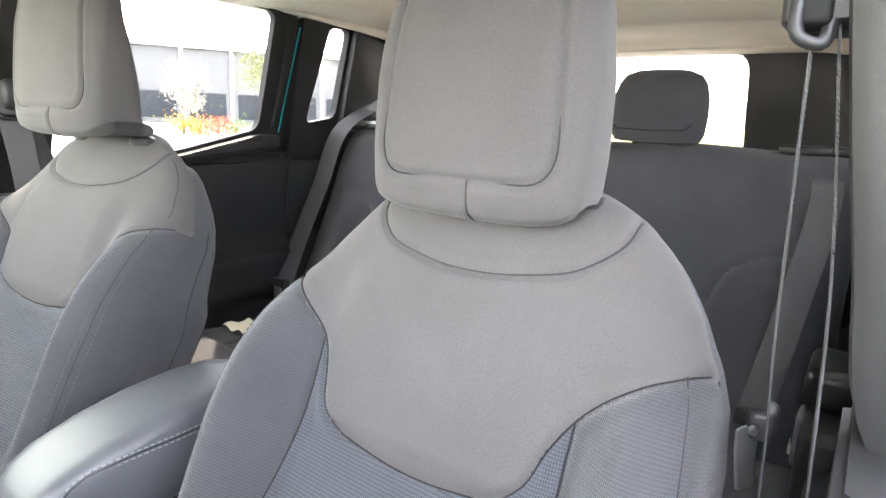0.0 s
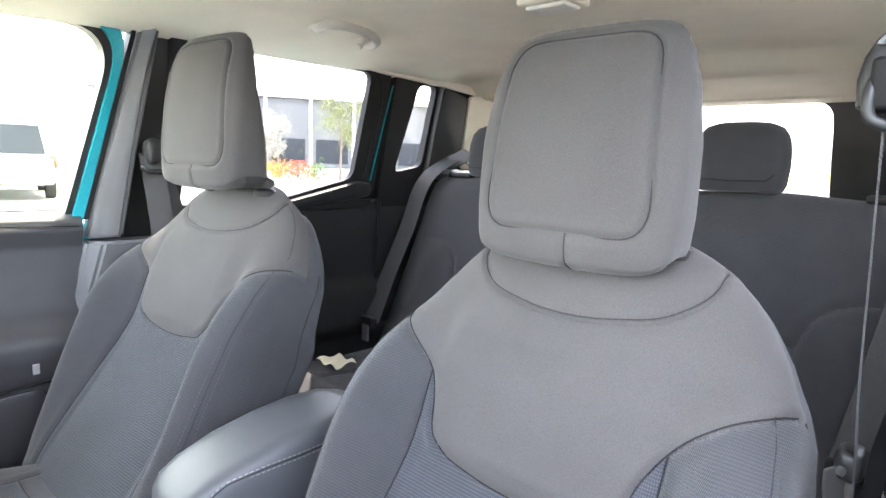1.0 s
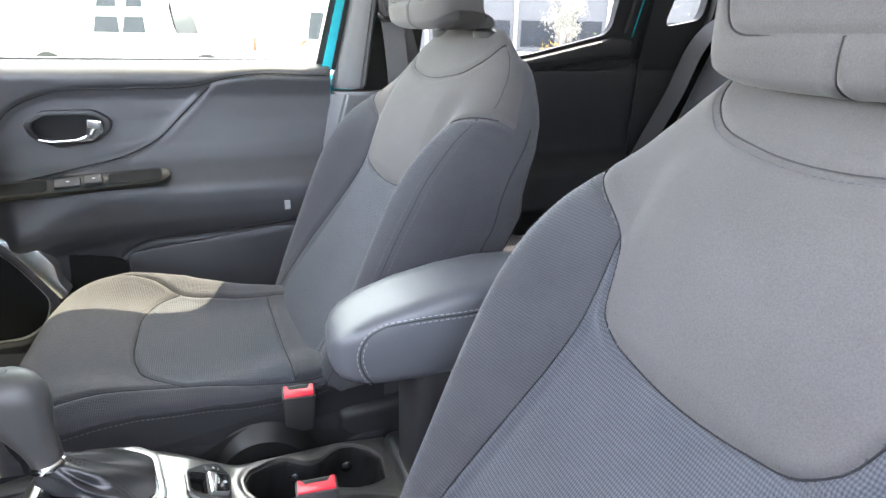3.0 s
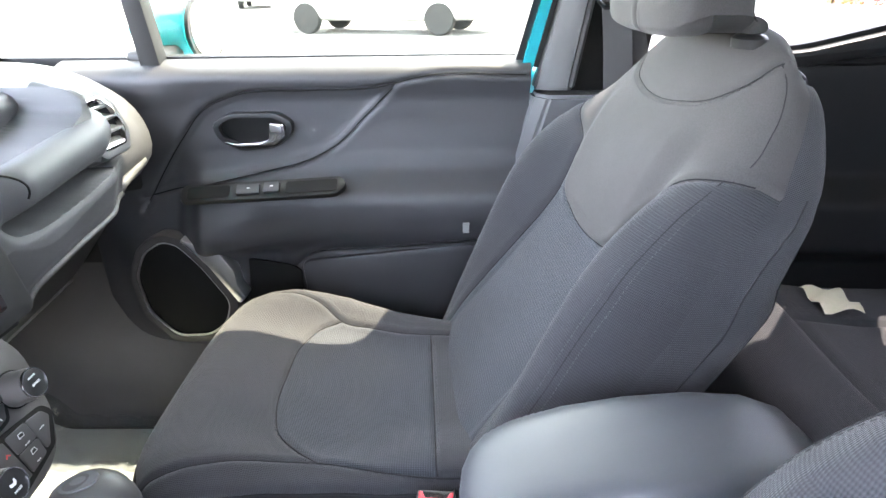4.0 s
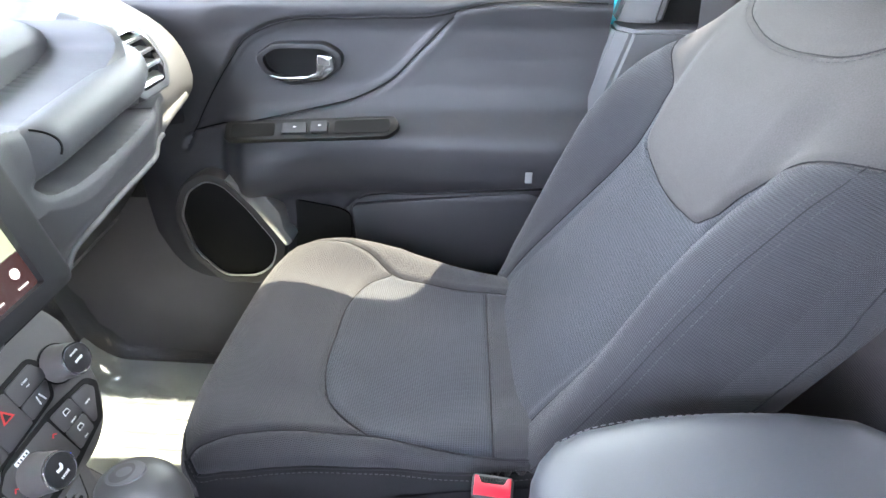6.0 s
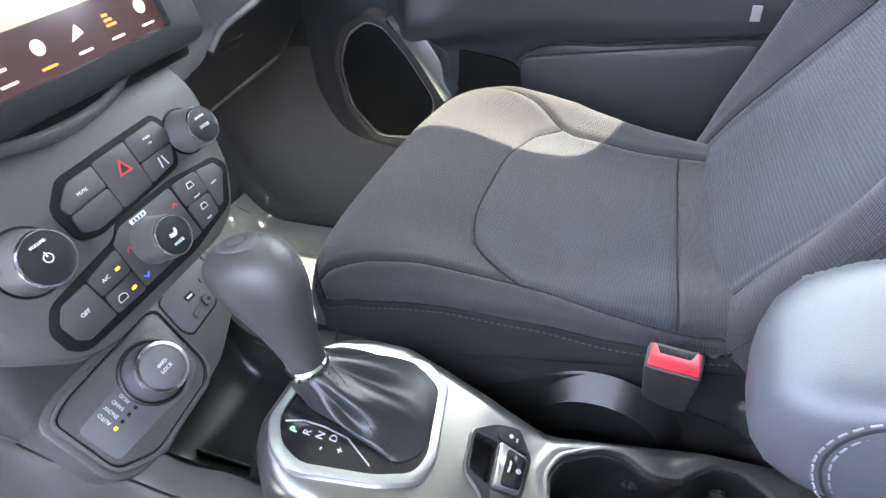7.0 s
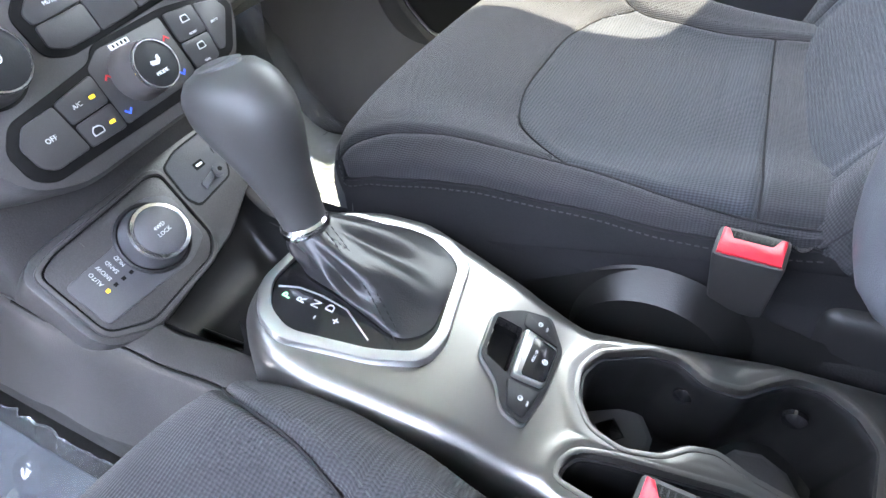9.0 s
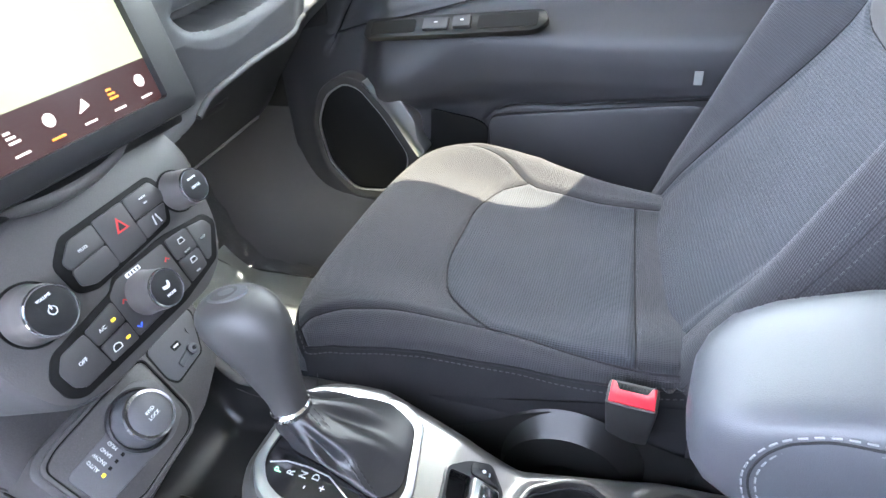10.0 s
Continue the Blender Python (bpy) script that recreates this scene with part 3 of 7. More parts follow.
        add("cushion_stitching", stitches(on_seam(cheight, welt if s > 0 else line, -0.004 if s > 0 else 0.010) + np.array([0, 0, 0.0006]), 0.004, 0.0025, 0.0006), GREY_THREAD)
    for line in (mirrored(under),):
        add("cushion_seam", tube(on_seam(cheight, line, 0, 70), 0.0011, 5), SEAM)
    for s in (-1, 1):
        side = []
        for z, k in ((0.63, 0.243), (0.55, 0.240), (0.47, 0.235), (0.44, 0.225)):
            side.append([(s * k * float(np.interp(y, [-0.5, -0.3, -0.1], [1, 0.89, 0.84])), y, z + 0.02 * math.sin((y + 0.2) * 5)) for y in np.linspace(-0.655, -0.13, 14)])
        add("side_skirt", from_grid(side, flip=s > 0), SHADED_SIDE)
        valance = [[(s * (0.246 * float(np.interp(y, [-0.5, -0.3, -0.1], [1, 0.91, 0.87])) + 0.012 * math.sin(math.pi * j / 8)), y, 0.56 - 0.15 * j / 8 + 0.05 * math.exp(-(((y + 0.33) / 0.09) ** 2)) * (1 - j / 8)) for y in np.linspace(-0.62, -0.10, 20)] for j in range(9)]
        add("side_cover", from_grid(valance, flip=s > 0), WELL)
        add("recliner_cover", shaped_box(s * 0.20 - 0.02, s * 0.20 + 0.02, -0.21, -0.08, 0.46, 0.60, 0.018, 4), HARD)
    hump = [[(0.226 + 0.022 * u, -0.325 + (0.085 - 0.02 * u) * math.cos(a), 0.530 + (0.082 - 0.02 * u) * math.sin(a)) for a in np.linspace(0, math.pi, 24)] for u in (0, 0.5, 0.85, 1)]
    add("hinge_cover", from_grid(hump + [[(0.248, -0.325 + 0.03 * math.cos(a), 0.530 + 0.02 * math.sin(a)) for a in np.linspace(0, math.pi, 24)]], flip=True), WELL)
    add("seat_pan", shaped_box(-0.225, 0.225, -0.63, -0.12, 0.43, 0.56, 0.02), SHELL)
    for s in (-1, 1):
        add("seat_rail", shaped_box(s * 0.19 - 0.02, s * 0.19 + 0.02, -0.66, -0.06, 0.372, 0.45, 0.006), HARD)
    return seat


SEAT = build_front_seat()
SEAT.location = Vector((0.355, 0, 0)) + SEAT_BASE
SEAT_2 = copy_thing(SEAT, Matrix.Translation(Vector((-0.355, -0.052, 0.022)) + SEAT_BASE))
# the passenger's backrest stands a little turned towards the driver
for ob in SEAT_2.children:
    if ob.name.startswith("headrest") and ob.children:
        ob.location, ob.rotation_euler.z, ob.scale.z = (0.026, -0.026, 0.006), 0.08, 1.03
        for post in ob.children:
            if post.name.startswith("headrest_post"):
                post.location.y += 0.028
    elif ob.name.startswith(("neck_panel", "upper_panel", "back_", "seam", "stitching", "side_seam", "shoulder_seam", "post_guide")):
        ob.location, ob.rotation_euler.z = (0.0, 0.018, -0.008), 0.08
for ob in list(SEAT.children):
    if ob.name.startswith("shoulder_seam"):
        bpy.data.objects.remove(ob)
        continue
    if ob.name.startswith(("cushion", "rear_strip", "side_skirt", "side_cover", "seat_pan")):
        ob.location.y += 0.020
        ob.scale.x = 1.085
PALE_TAG = material("woven_tag", (0.20, 0.20, 0.20), 0.8)
tag_label = part("airbag_tag", shaped_box(-0.0012, 0.0012, -0.006, 0.006, -0.010, 0.010, 0.0005, 1), PALE_TAG, SEAT_2, "small white sewn-in tag")
tag_label.location = (-0.257, 0.232, 0.437)


# ---- rear bench ----
def build_bench():
    bench = thing("rear_bench", "black cloth rear bench seat with folding split backrest", "car seat")
    path = [(0, 0.60, 0.64), (0.12, 0.655, 0.76), (0.30, 0.735, 0.93), (0.45, 0.80, 1.08), (0.54, 0.835, 1.16), (0.57, 0.855, 1.19), (0.60, 0.885, 1.202), (0.66, 0.95, 1.195)]
    width = [(0, 0.66), (0.5, 0.655), (0.66, 0.64)]

    def swell(x, q):
        a = np.abs(np.abs(x) - 0.32)
        return 0.022 * np.exp(-(((a - 0.21) / 0.06) ** 2)) * step(q, 0.42, 0.30) + 0.006 * np.cos(x * 9) ** 2

    half, height = swept(path, width, [(0, 0.06), (0.66, 0.05)], 8, swell)
    seams = []
    for s in (-1, 1):
        c = 0.32 * s
        for e in (-1, 1):
            seams.append([tuple(p) for p in spline([(c + e * 0.28, 0.385), (c + e * 0.19, 0.375), (c + e * 0.145, 0.345), (c + e * 0.12, 0.28), (c + e * 0.14, 0.12), (c + e * 0.15, 0.0)], 30)])
        seams.append([(c - 0.12, 0.285), (c + 0.12, 0.285)])
    split = [(-0.11, 0), (-0.11, 0.66)]
    px, py = field(half, 0, 0.66, 221, 90)
    narrow, wide = panels(px, py, height, seams + [split], [lambda x, q: x < -0.11], 0.006, 0.006)
    part("backrest", narrow, FABRIC, bench), part("backrest", wide, FABRIC, bench)
    part("back_panel", shaped_box(-0.65, 0.65, 0.90, 0.97, 0.62, 1.185, 0.01), CARPET, bench)
    path = [(0, 0.72, 0.69), (0.10, 0.62, 0.675), (0.30, 0.42, 0.68), (0.45, 0.27, 0.70), (0.52, 0.20, 0.69), (0.56, 0.17, 0.66), (0.64, 0.16, 0.58), (0.78, 0.18, 0.44)]
    half, height = swept(path, [(0, 0.66), (0.78, 0.65)], [(0, 0.06), (0.78, 0.05)], 8, lambda x, q: 0.012 * np.cos(x * 4.9) ** 2, -1)
    seams = [[(-0.66, 0.42), (0.66, 0.42)]] + [[(x, 0.0), (x, 0.42)] for x in (-0.5, -0.17, 0.17, 0.5)]
    px, py = field(half, 0, 0.78, 181, 90)
    part("cushion", panels(px, py, height, seams, [], 0.006, 0.006, flip=True)[0], FABRIC, bench)
    for x in (-0.40, 0.266):
        rest = part("headrest", loft([[(x + w * math.copysign(abs(math.cos(a)) ** 0.45, math.cos(a)), y + d * math.copysign(abs(math.sin(a)) ** 0.6, math.sin(a)), z) for a in np.linspace(0, 2 * math.pi, 48, endpoint=False)]
                    for w, d, y, z in ((0.075, 0.03, 0.87, 1.203), (0.088, 0.045, 0.868, 1.207), (0.095, 0.053, 0.868, 1.222), (0.097, 0.055, 0.871, 1.26), (0.095, 0.054, 0.874, 1.30), (0.088, 0.050, 0.877, 1.328), (0.076, 0.042, 0.88, 1.345), (0.055, 0.028, 0.882, 1.354), (0.03, 0.012, 0.882, 1.357))]), FABRIC, bench)
        part("headrest_seam", tube([(x - 0.084, 0.817, 1.245), (x - 0.07, 0.814, 1.231), (x, 0.812, 1.229), (x + 0.07, 0.814, 1.231), (x + 0.084, 0.817, 1.245)], 0.0016, 6), SHELL, rest)
        for s in (-1, 1):
            part("headrest_post", tube([(x + s * 0.05, 0.885, 1.14), (x + s * 0.05, 0.88, 1.22)], 0.006, 10), CHROME, bench)
    for s in (-1, 1):
        part("fold_lever", shaped_box(s * 0.55 - 0.045, s * 0.55 + 0.045, 0.86, 0.90, 1.196, 1.212, 0.005), HARD, bench)
    return bench


build_bench()
paper = part("paper_slip", from_grid([[(-0.60 + 0.09 * i / 8, 0.36 + 0.07 * j / 6, 0.706 + 0.006 * math.sin(i * 1.3 + j)) for i in range(9)] for j in range(7)]), material("cream_paper", (0.75, 0.70, 0.55), 0.8))
tagged(paper, "small crumpled cream paper slip on the rear seat", "paper")


# ---- car shell ----
def side_map(s, x0=0.725):
    """Takes plan (y, z, depth inwards) to the leaning side of the car; s: -1 passenger's, 1 driver's."""
    return Matrix(((0, -s * 0.17, -s, s * (x0 + 0.17 * 1.1)), (1, 0, 0, 0), (0, 1, 0, 0), (0, 0, 0, 1)))


def structure(ob, label, category):
    return tagged(ob, label, category, kind="structure")


structure(part("floor", join(shaped_box(-0.74, 0.74, -1.5, 1.6, 0.28, 0.36, 0), shaped_box(-0.128, 0.128, -1.35, 0.2, 0.36, 0.512, 0.03)), CARPET), "dark charcoal carpeted car floor with centre tunnel", "floor")
floor_side = shaped_box(-0.74, -0.70, -1.35, 1.5, 0.36, 0.46, 0.01)
structure(part("sill_trim", floor_side, HARD), "black plastic door sill trim", "trim")

grid = []
for y in np.linspace(-1.06, 1.42, 84):
    row = []
    for x in np.linspace(-0.66, 0.66, 60):
        z = 1.535 - 0.05 * (abs(x) / 0.66) ** 4 - 0.03 * max(0, -y - 0.1) ** 2 * 2
        z -= 0.055 * float(step(np.array(y), 0.98, 1.06)) * (1 - 0.3 * (abs(x) / 0.66) ** 2) + 0.03 * float(step(np.array(y), 1.28, 1.40))
        row.append((x, y, z))
    grid.append(row)
structure(part("ceiling", from_grid(grid, flip=True), LINER), "pale beige fabric headliner of the car", "ceiling")
grid = [[(x, y, 1.60 - 0.06 * (abs(x) / 0.74) ** 3 - 0.05 * max(0, -y) ** 2 - 0.02 * max(0, y - 0.8)) for x in np.linspace(-0.70, 0.70, 24)] for y in np.linspace(-1.11, 1.55, 36)]
structure(part("roof", from_grid(grid), TEAL), "teal painted car roof", "roof")

# passenger's and driver's sides
for s, side in ((-1, "passenger"), (1, "driver")):
    m = side_map(s)
    strip = lambda poly, lo, hi, edge=0.004: plate(poly, lo, hi, m, edge)
    structure(part("roof_rail_" + side, strip([(-1.0, 1.475), (-0.75, 1.490), (-0.10, 1.512), (0.57, 1.490), (0.85, 1.478), (1.45, 1.44), (1.45, 1.58), (-0.62, 1.57), (-1.0, 1.54)], -0.02, 0.03), LINER), "beige trimmed roof rail over the side windows", "trim")
    structure(part("outer_panel_" + side, shaped_box(s * 0.78 - 0.035, s * 0.78 + 0.035, (-1.35 if s < 0 else 0.05), 1.5, 0.28, 1.095, 0.02), TEAL), "teal painted outer body side", "car body")
    pillar = thing("b_pillar_" + side, "grey plastic centre pillar trim with seat belt", "pillar", kind="structure")
    upper = loft([[(s * (xo - 0.018), ya, z), (s * (xo - 0.034), ya + 0.022, z), (s * (xo - 0.040), yb - 0.012, z), (s * (xo - 0.022), yb, z), (s * (xo + 0.015), yb, z), (s * (xo + 0.015), ya, z)]
                  for xo, ya, yb, z in ((0.732, -0.146, -0.070, 1.06), (0.722, -0.133, -0.062, 1.12), (0.70, -0.103, -0.045, 1.25), (0.675, -0.068, -0.022, 1.40), (0.652, -0.040, -0.004, 1.52))])
    bmesh.ops.bevel(upper, geom=upper.edges[:], offset=0.006, segments=2, affect="EDGES")
    if s > 0:
        upper.free()
        upper = loft([[(x + 0.014, -0.066, z), (x + 0.002, -0.058, z), (x, -0.046, z), (x + 0.004, 0.035, z), (x + 0.05, 0.035, z), (x + 0.10, -0.030, z), (x + 0.10, -0.066, z)]
                      for x, z in spline([(0.742, 0.80), (0.722, 0.92), (0.701, 1.02), (0.676, 1.076), (0.664, 1.153), (0.648, 1.247), (0.637, 1.32), (0.622, 1.42), (0.605, 1.52)], 28)])
    # driver's trim is coloured darker to take down the light falling on it
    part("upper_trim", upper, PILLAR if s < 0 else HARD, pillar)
    lower = loft([[(s * (xo - 0.03), ya, z), (s * (xo - 0.06), ya + 0.025, z), (s * (xo - 0.06), yb - 0.02, z), (s * (xo - 0.03), yb, z), (s * (xo + 0.015), yb, z), (s * (xo + 0.015), ya, z)]
                  for xo, ya, yb, z in ((0.735, -0.33, 0.07, 0.40), (0.735, -0.25, 0.06, 0.70), (0.735, -0.19, 0.05, 0.90), (0.733, -0.146, 0.04, 1.055))])
    bmesh.ops.bevel(lower, geom=lower.edges[:], offset=0.006, segments=2, affect="EDGES")
    # flat black plate paints the shade behind the pillar trim
    part("pillar_recess", plate([(-0.09, 1.05), (0.05, 1.05), (0.095, 1.53), (-0.03, 1.53)], -0.03, 0.004, m, 0), WELL, pillar)
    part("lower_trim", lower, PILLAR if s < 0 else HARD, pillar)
    frame_out = rounded([(0.02, 1.09), (0.34, 1.09), (0.635, 1.10), (0.655, 1.505), (0.02, 1.535)], 0.02)
    frame_in = rounded([(0.045, 1.108), (0.33, 1.134), (0.556, 1.188), (0.583, 1.486), (0.055, 1.508)], 0.03)
    structure(part("rear_door_frame_" + side, plate(frame_out, -0.006, 0.014, m, 0, frame_in), SHELL), "black rear door window frame", "window frame")
    structure(part("rear_door_seal_" + side, tube(spline([m @ Vector(p) for p in ((0.600, 1.19, 0.016), (0.618, 1.33, 0.016), (0.622, 1.43, 0.016), (0.606, 1.478, 0.016), (0.56, 1.494, 0.016))], 30), 0.006, 8), SHELL), "black rubber seal round the rear door window", "trim")
    structure(part("paint_strip_" + side, strip([(0.6205, 1.18), (0.6235, 1.18), (0.665, 1.46), (0.662, 1.46)], 0.014, 0.017, 0), TEAL), "teal door edge paint", "trim")
    structure(part("weatherstrip_" + side, tube(spline([(s * 0.698, 0.662, 1.12), (s * 0.695, 0.650, 0.95), (s * 0.690, 0.648, 0.72)], 40), 0.0045, 10), SHELL), "black weatherstrip of the rear door opening", "trim")
    outer = rounded([(0.655, 1.02), (1.50, 1.02), (1.50, 1.56), (0.675, 1.56)], 0.02)
    hole = rounded([(0.712, 1.206), (0.826, 1.226), (0.846, 1.478), (0.770, 1.474)], 0.024)
    structure(part("door_gap_" + side, plate([(0.602, 1.08), (0.700, 1.08), (0.752, 1.54), (0.612, 1.54)], -0.020, -0.0135, m), SHELL), "black rubber lined gap behind the rear door", "trim")
    structure(part("quarter_panel_" + side, plate(outer, -0.006, 0.018, m, 0, hole), SHELL), "black trimmed rear quarter panel with small window", "wall")
    structure(part("quarter_pillar_" + side, strip(rounded([(0.838, 1.20), (0.985, 1.17), (0.985, 1.452), (0.856, 1.476)], 0.015), 0.018, 0.040), HARD), "black pillar cover beside the rear quarter window", "trim")
    structure(part("quarter_liner_" + side, strip(rounded([(1.0, 1.22), (1.42, 1.22), (1.42, 1.50), (0.985, 1.46)], 0.02), 0.03, 0.042), LINER), "beige upper quarter trim", "trim")
    g = part("quarter_glass_" + side, plate(rounded([(0.69, 1.19), (0.85, 1.20), (0.87, 1.50), (0.74, 1.50)], 0.01), -0.008, -0.004, m), DARK_GLASS)
    structure(g, "small clear rear quarter window", "window")
    g = part("rear_door_glass_" + side, plate([(0.03, 1.095), (0.60, 1.12), (0.60, 1.50), (0.03, 1.52)], -0.008, -0.004, m), DARK_GLASS)
    structure(g, "clear rear door window", "window")
    # rear door panel
    yy, zz = np.meshgrid(np.linspace(0.02, 0.95, 90), np.linspace(0.36, 1.125, 80))

    def rear_height(y, z, s=s):
        x = 0.705 - 0.05 * step(z, 0.90, 0.84) * step(z, 0.70, 0.76) + 0.012 * step(z, 1.09, 1.125)
        x = x - 0.012 * (z > 1.02 + 0.1 * step(y, 0.22, 0.32))
        return np.stack([s * x, y, z], -1)

    line = [(0.02, 1.02), (0.20, 1.03), (0.26, 1.10), (0.60, 1.11)]
    door = thing("rear_door_panel_" + side, "black rear door trim panel with moulded armrest", "door", kind="structure")
    part("panel", panels(yy, zz, rear_height, [line], [], 0.005, 0.005, flip=s > 0)[0], HARD, door)
    if s > 0:
        part("armrest_pod", shaped_box(0.640, 0.70, 0.28, 0.47, 0.80, 0.905, 0.015, 4), HARD, door)
        part("pull_cup", shaped_box(0.634, 0.70, 0.345, 0.46, 0.902, 0.958, 0.016, 4), WELL, door)
        part("handle_plate", shaped_box(0.634, 0.645, 0.325, 0.385, 0.835, 0.898, 0.006, 3), PILLAR, door)
        # black box stands for the shade in the handle's hollow
        part("handle_hollow_shade", shaped_box(0.632, 0.642, 0.332, 0.378, 0.858, 0.892, 0.004, 3), DARK, door)
        part("window_switch", shaped_box(0.630, 0.642, 0.340, 0.370, 0.842, 0.854, 0.002, 2), SATIN, door)
    part("sill", strip(rounded([(0.02, 1.075), (0.33, 1.095), (0.62, 1.135), (0.62, 1.172), (0.57, 1.180), (0.33, 1.126), (0.02, 1.100)], 0.012), -0.03, 0.034, 0.010), HARD, door)

# driver's sill and ajar door, both unseen, added to hold back side light
structure(part("sill_trim_driver", shaped_box(0.70, 0.80, -1.35, 0.05, 0.28, 0.46, 0.015), HARD), "black plastic door sill trim", "trim")
blocking_door = thing("door_2", "unseen driver's door set slightly ajar to hold back side light", "door", (0.79, -1.08, 0), kind="structure")
part("inner_trim", shaped_box(-0.035, 0.0, 0.02, 0.98, 0.40, 1.08, 0.015), DOOR, blocking_door)
part("outer_skin", shaped_box(0.0, 0.06, 0.0, 1.0, 0.36, 1.10, 0.02), TEAL, blocking_door)
part("window_frame", plate(rounded([(0.0, 1.09), (0.16, 1.33), (0.38, 1.50), (1.0, 1.51), (0.98, 1.09)], 0.03), -0.02, 0.02, Matrix(((0, 0, 1, 0), (1, 0, 0, 0), (0, 1, 0, 0), (0, 0, 0, 1))), 0, rounded([(0.07, 1.10), (0.20, 1.31), (0.40, 1.46), (0.95, 1.47), (0.94, 1.10)], 0.03)), TEAL, blocking_door)
# dark pane added to dim what comes through the driver's window
g = part("window_pane", plate([(0.06, 1.09), (0.20, 1.32), (0.40, 1.47), (0.96, 1.48), (0.95, 1.09)], -0.003, 0.003, Matrix(((0, 0, 1, 0), (1, 0, 0, 0), (0, 1, 0, 0), (0, 0, 0, 1)))), DARK_GLASS, blocking_door)
blocking_door.rotation_euler.z = radians(-10)

# teal frame of the front passenger window
m = side_map(-1)
frame_poly = [(-1.28, 0.98), (-1.12, 1.33), (-0.97, 1.500), (-0.052, 1.525), (-0.174, 0.98)]
inner_poly = [(-1.225, 0.985), (-1.08, 1.31), (-0.95, 1.475), (-0.070, 1.505), (-0.196, 0.985)]
structure(part("window_frame_1", plate(rounded(frame_poly, 0.11, 8), -0.035, 0.012, m, 0, rounded(inner_poly, 0.11, 8)), TEAL), "teal painted front door window frame", "window frame")
seal = [(-1.205, 0.99), (-1.065, 1.298), (-0.94, 1.463), (-0.084, 1.493), (-0.208, 0.99)]
structure(part("window_seal", plate(rounded(inner_poly, 0.11, 8), -0.03, 0.002, m, 0, rounded(seal, 0.11, 8)), HARD), "black rubber window seal", "trim")
structure(part("door_seal", plate([(-0.147, 1.10), (-0.138, 1.10), (-0.045, 1.515), (-0.054, 1.515)], -0.02, 0.016, m), SHELL), "black door seal", "trim")
g = part("window_1", plate([(-1.18, 1.09), (-1.09, 1.32), (-0.95, 1.49), (-0.06, 1.515), (-0.16, 1.09)], -0.034, -0.030, m), SIDE_GLASS)
structure(g, "faintly green front passenger window", "window")
structure(part("window_divider", plate([(-0.862, 1.10), (-0.825, 1.10), (-0.835, 1.48), (-0.865, 1.48)], -0.03, 0.006, m, 0.003), HARD), "black divider bar of the quarter window", "trim")

# windscreen, cowl, bulkhead and tailgate
for s, side in ((-1, "passenger"), (1, "driver")):
    structure(part("a_pillar_" + side, tube([(s * 0.70, -1.32, 1.06), (s * 0.68, -1.23, 1.25), (s * 0.65, -1.14, 1.40), (s * 0.62, -1.03, 1.49)], 0.035, 10), PILLAR), "grey windscreen pillar trim", "pillar")
g = part("windscreen", from_grid([[(x, -1.38 + 0.31 * k + 0.05 * (x / 0.7) ** 2, 1.03 + 0.45 * k) for x in np.linspace(-0.68, 0.68, 12)] for k in np.linspace(0, 1, 8)]), GLASS)
structure(g, "clear curved windscreen", "window")
g.visible_shadow = False
structure(part("bulkhead", join(shaped_box(-0.74, 0.74, -1.42, -1.36, 0.28, 1.04, 0.01), from_grid([[(x, -1.36 + 0.14 * k, 0.62 - 0.26 * k) for x in (-0.74, 0.74)] for k in (0, 1)])), CARPET), "dark carpeted footwell bulkhead", "wall")
structure(part("bonnet", from_grid([[(x, -2.3 + 0.95 * k, 0.92 + 0.10 * k - 0.05 * (x / 0.75) ** 2) for x in np.linspace(-0.78, 0.78, 10)] for k in np.linspace(0, 1, 8)]), TEAL), "teal car bonnet", "car body")
outer = [(-0.74, 0.30), (0.74, 0.30), (0.70, 1.56), (-0.70, 1.56)]
hole = [(-0.36, 1.10), (0.340, 1.10), (0.318, 1.458), (-0.34, 1.458)]
m = Matrix(((1, 0, 0, 0), (0, 0, -1, 1.52), (0, 1, 0, 0), (0, 0, 0, 1)))
structure(part("tailgate", plate(rounded(outer, 0.06), -0.04, 0.03, m, 0, rounded(hole, 0.06)), HARD), "black trimmed tailgate around the rear window", "wall")
structure(part("tailgate_header", shaped_box(-0.62, 0.62, 1.36, 1.50, 1.452, 1.52, 0.012), LINER), "beige rear header trim", "trim")
g = part("rear_window", plate(hole, -0.012, -0.008, m), DARK_GLASS)
structure(g, "clear rear window", "window")
structure(part("parcel_shelf", shaped_box(-0.66, 0.66, 0.97, 1.49, 0.98, 1.0, 0.004), CARPET), "black luggage cover behind the bench", "shelf")


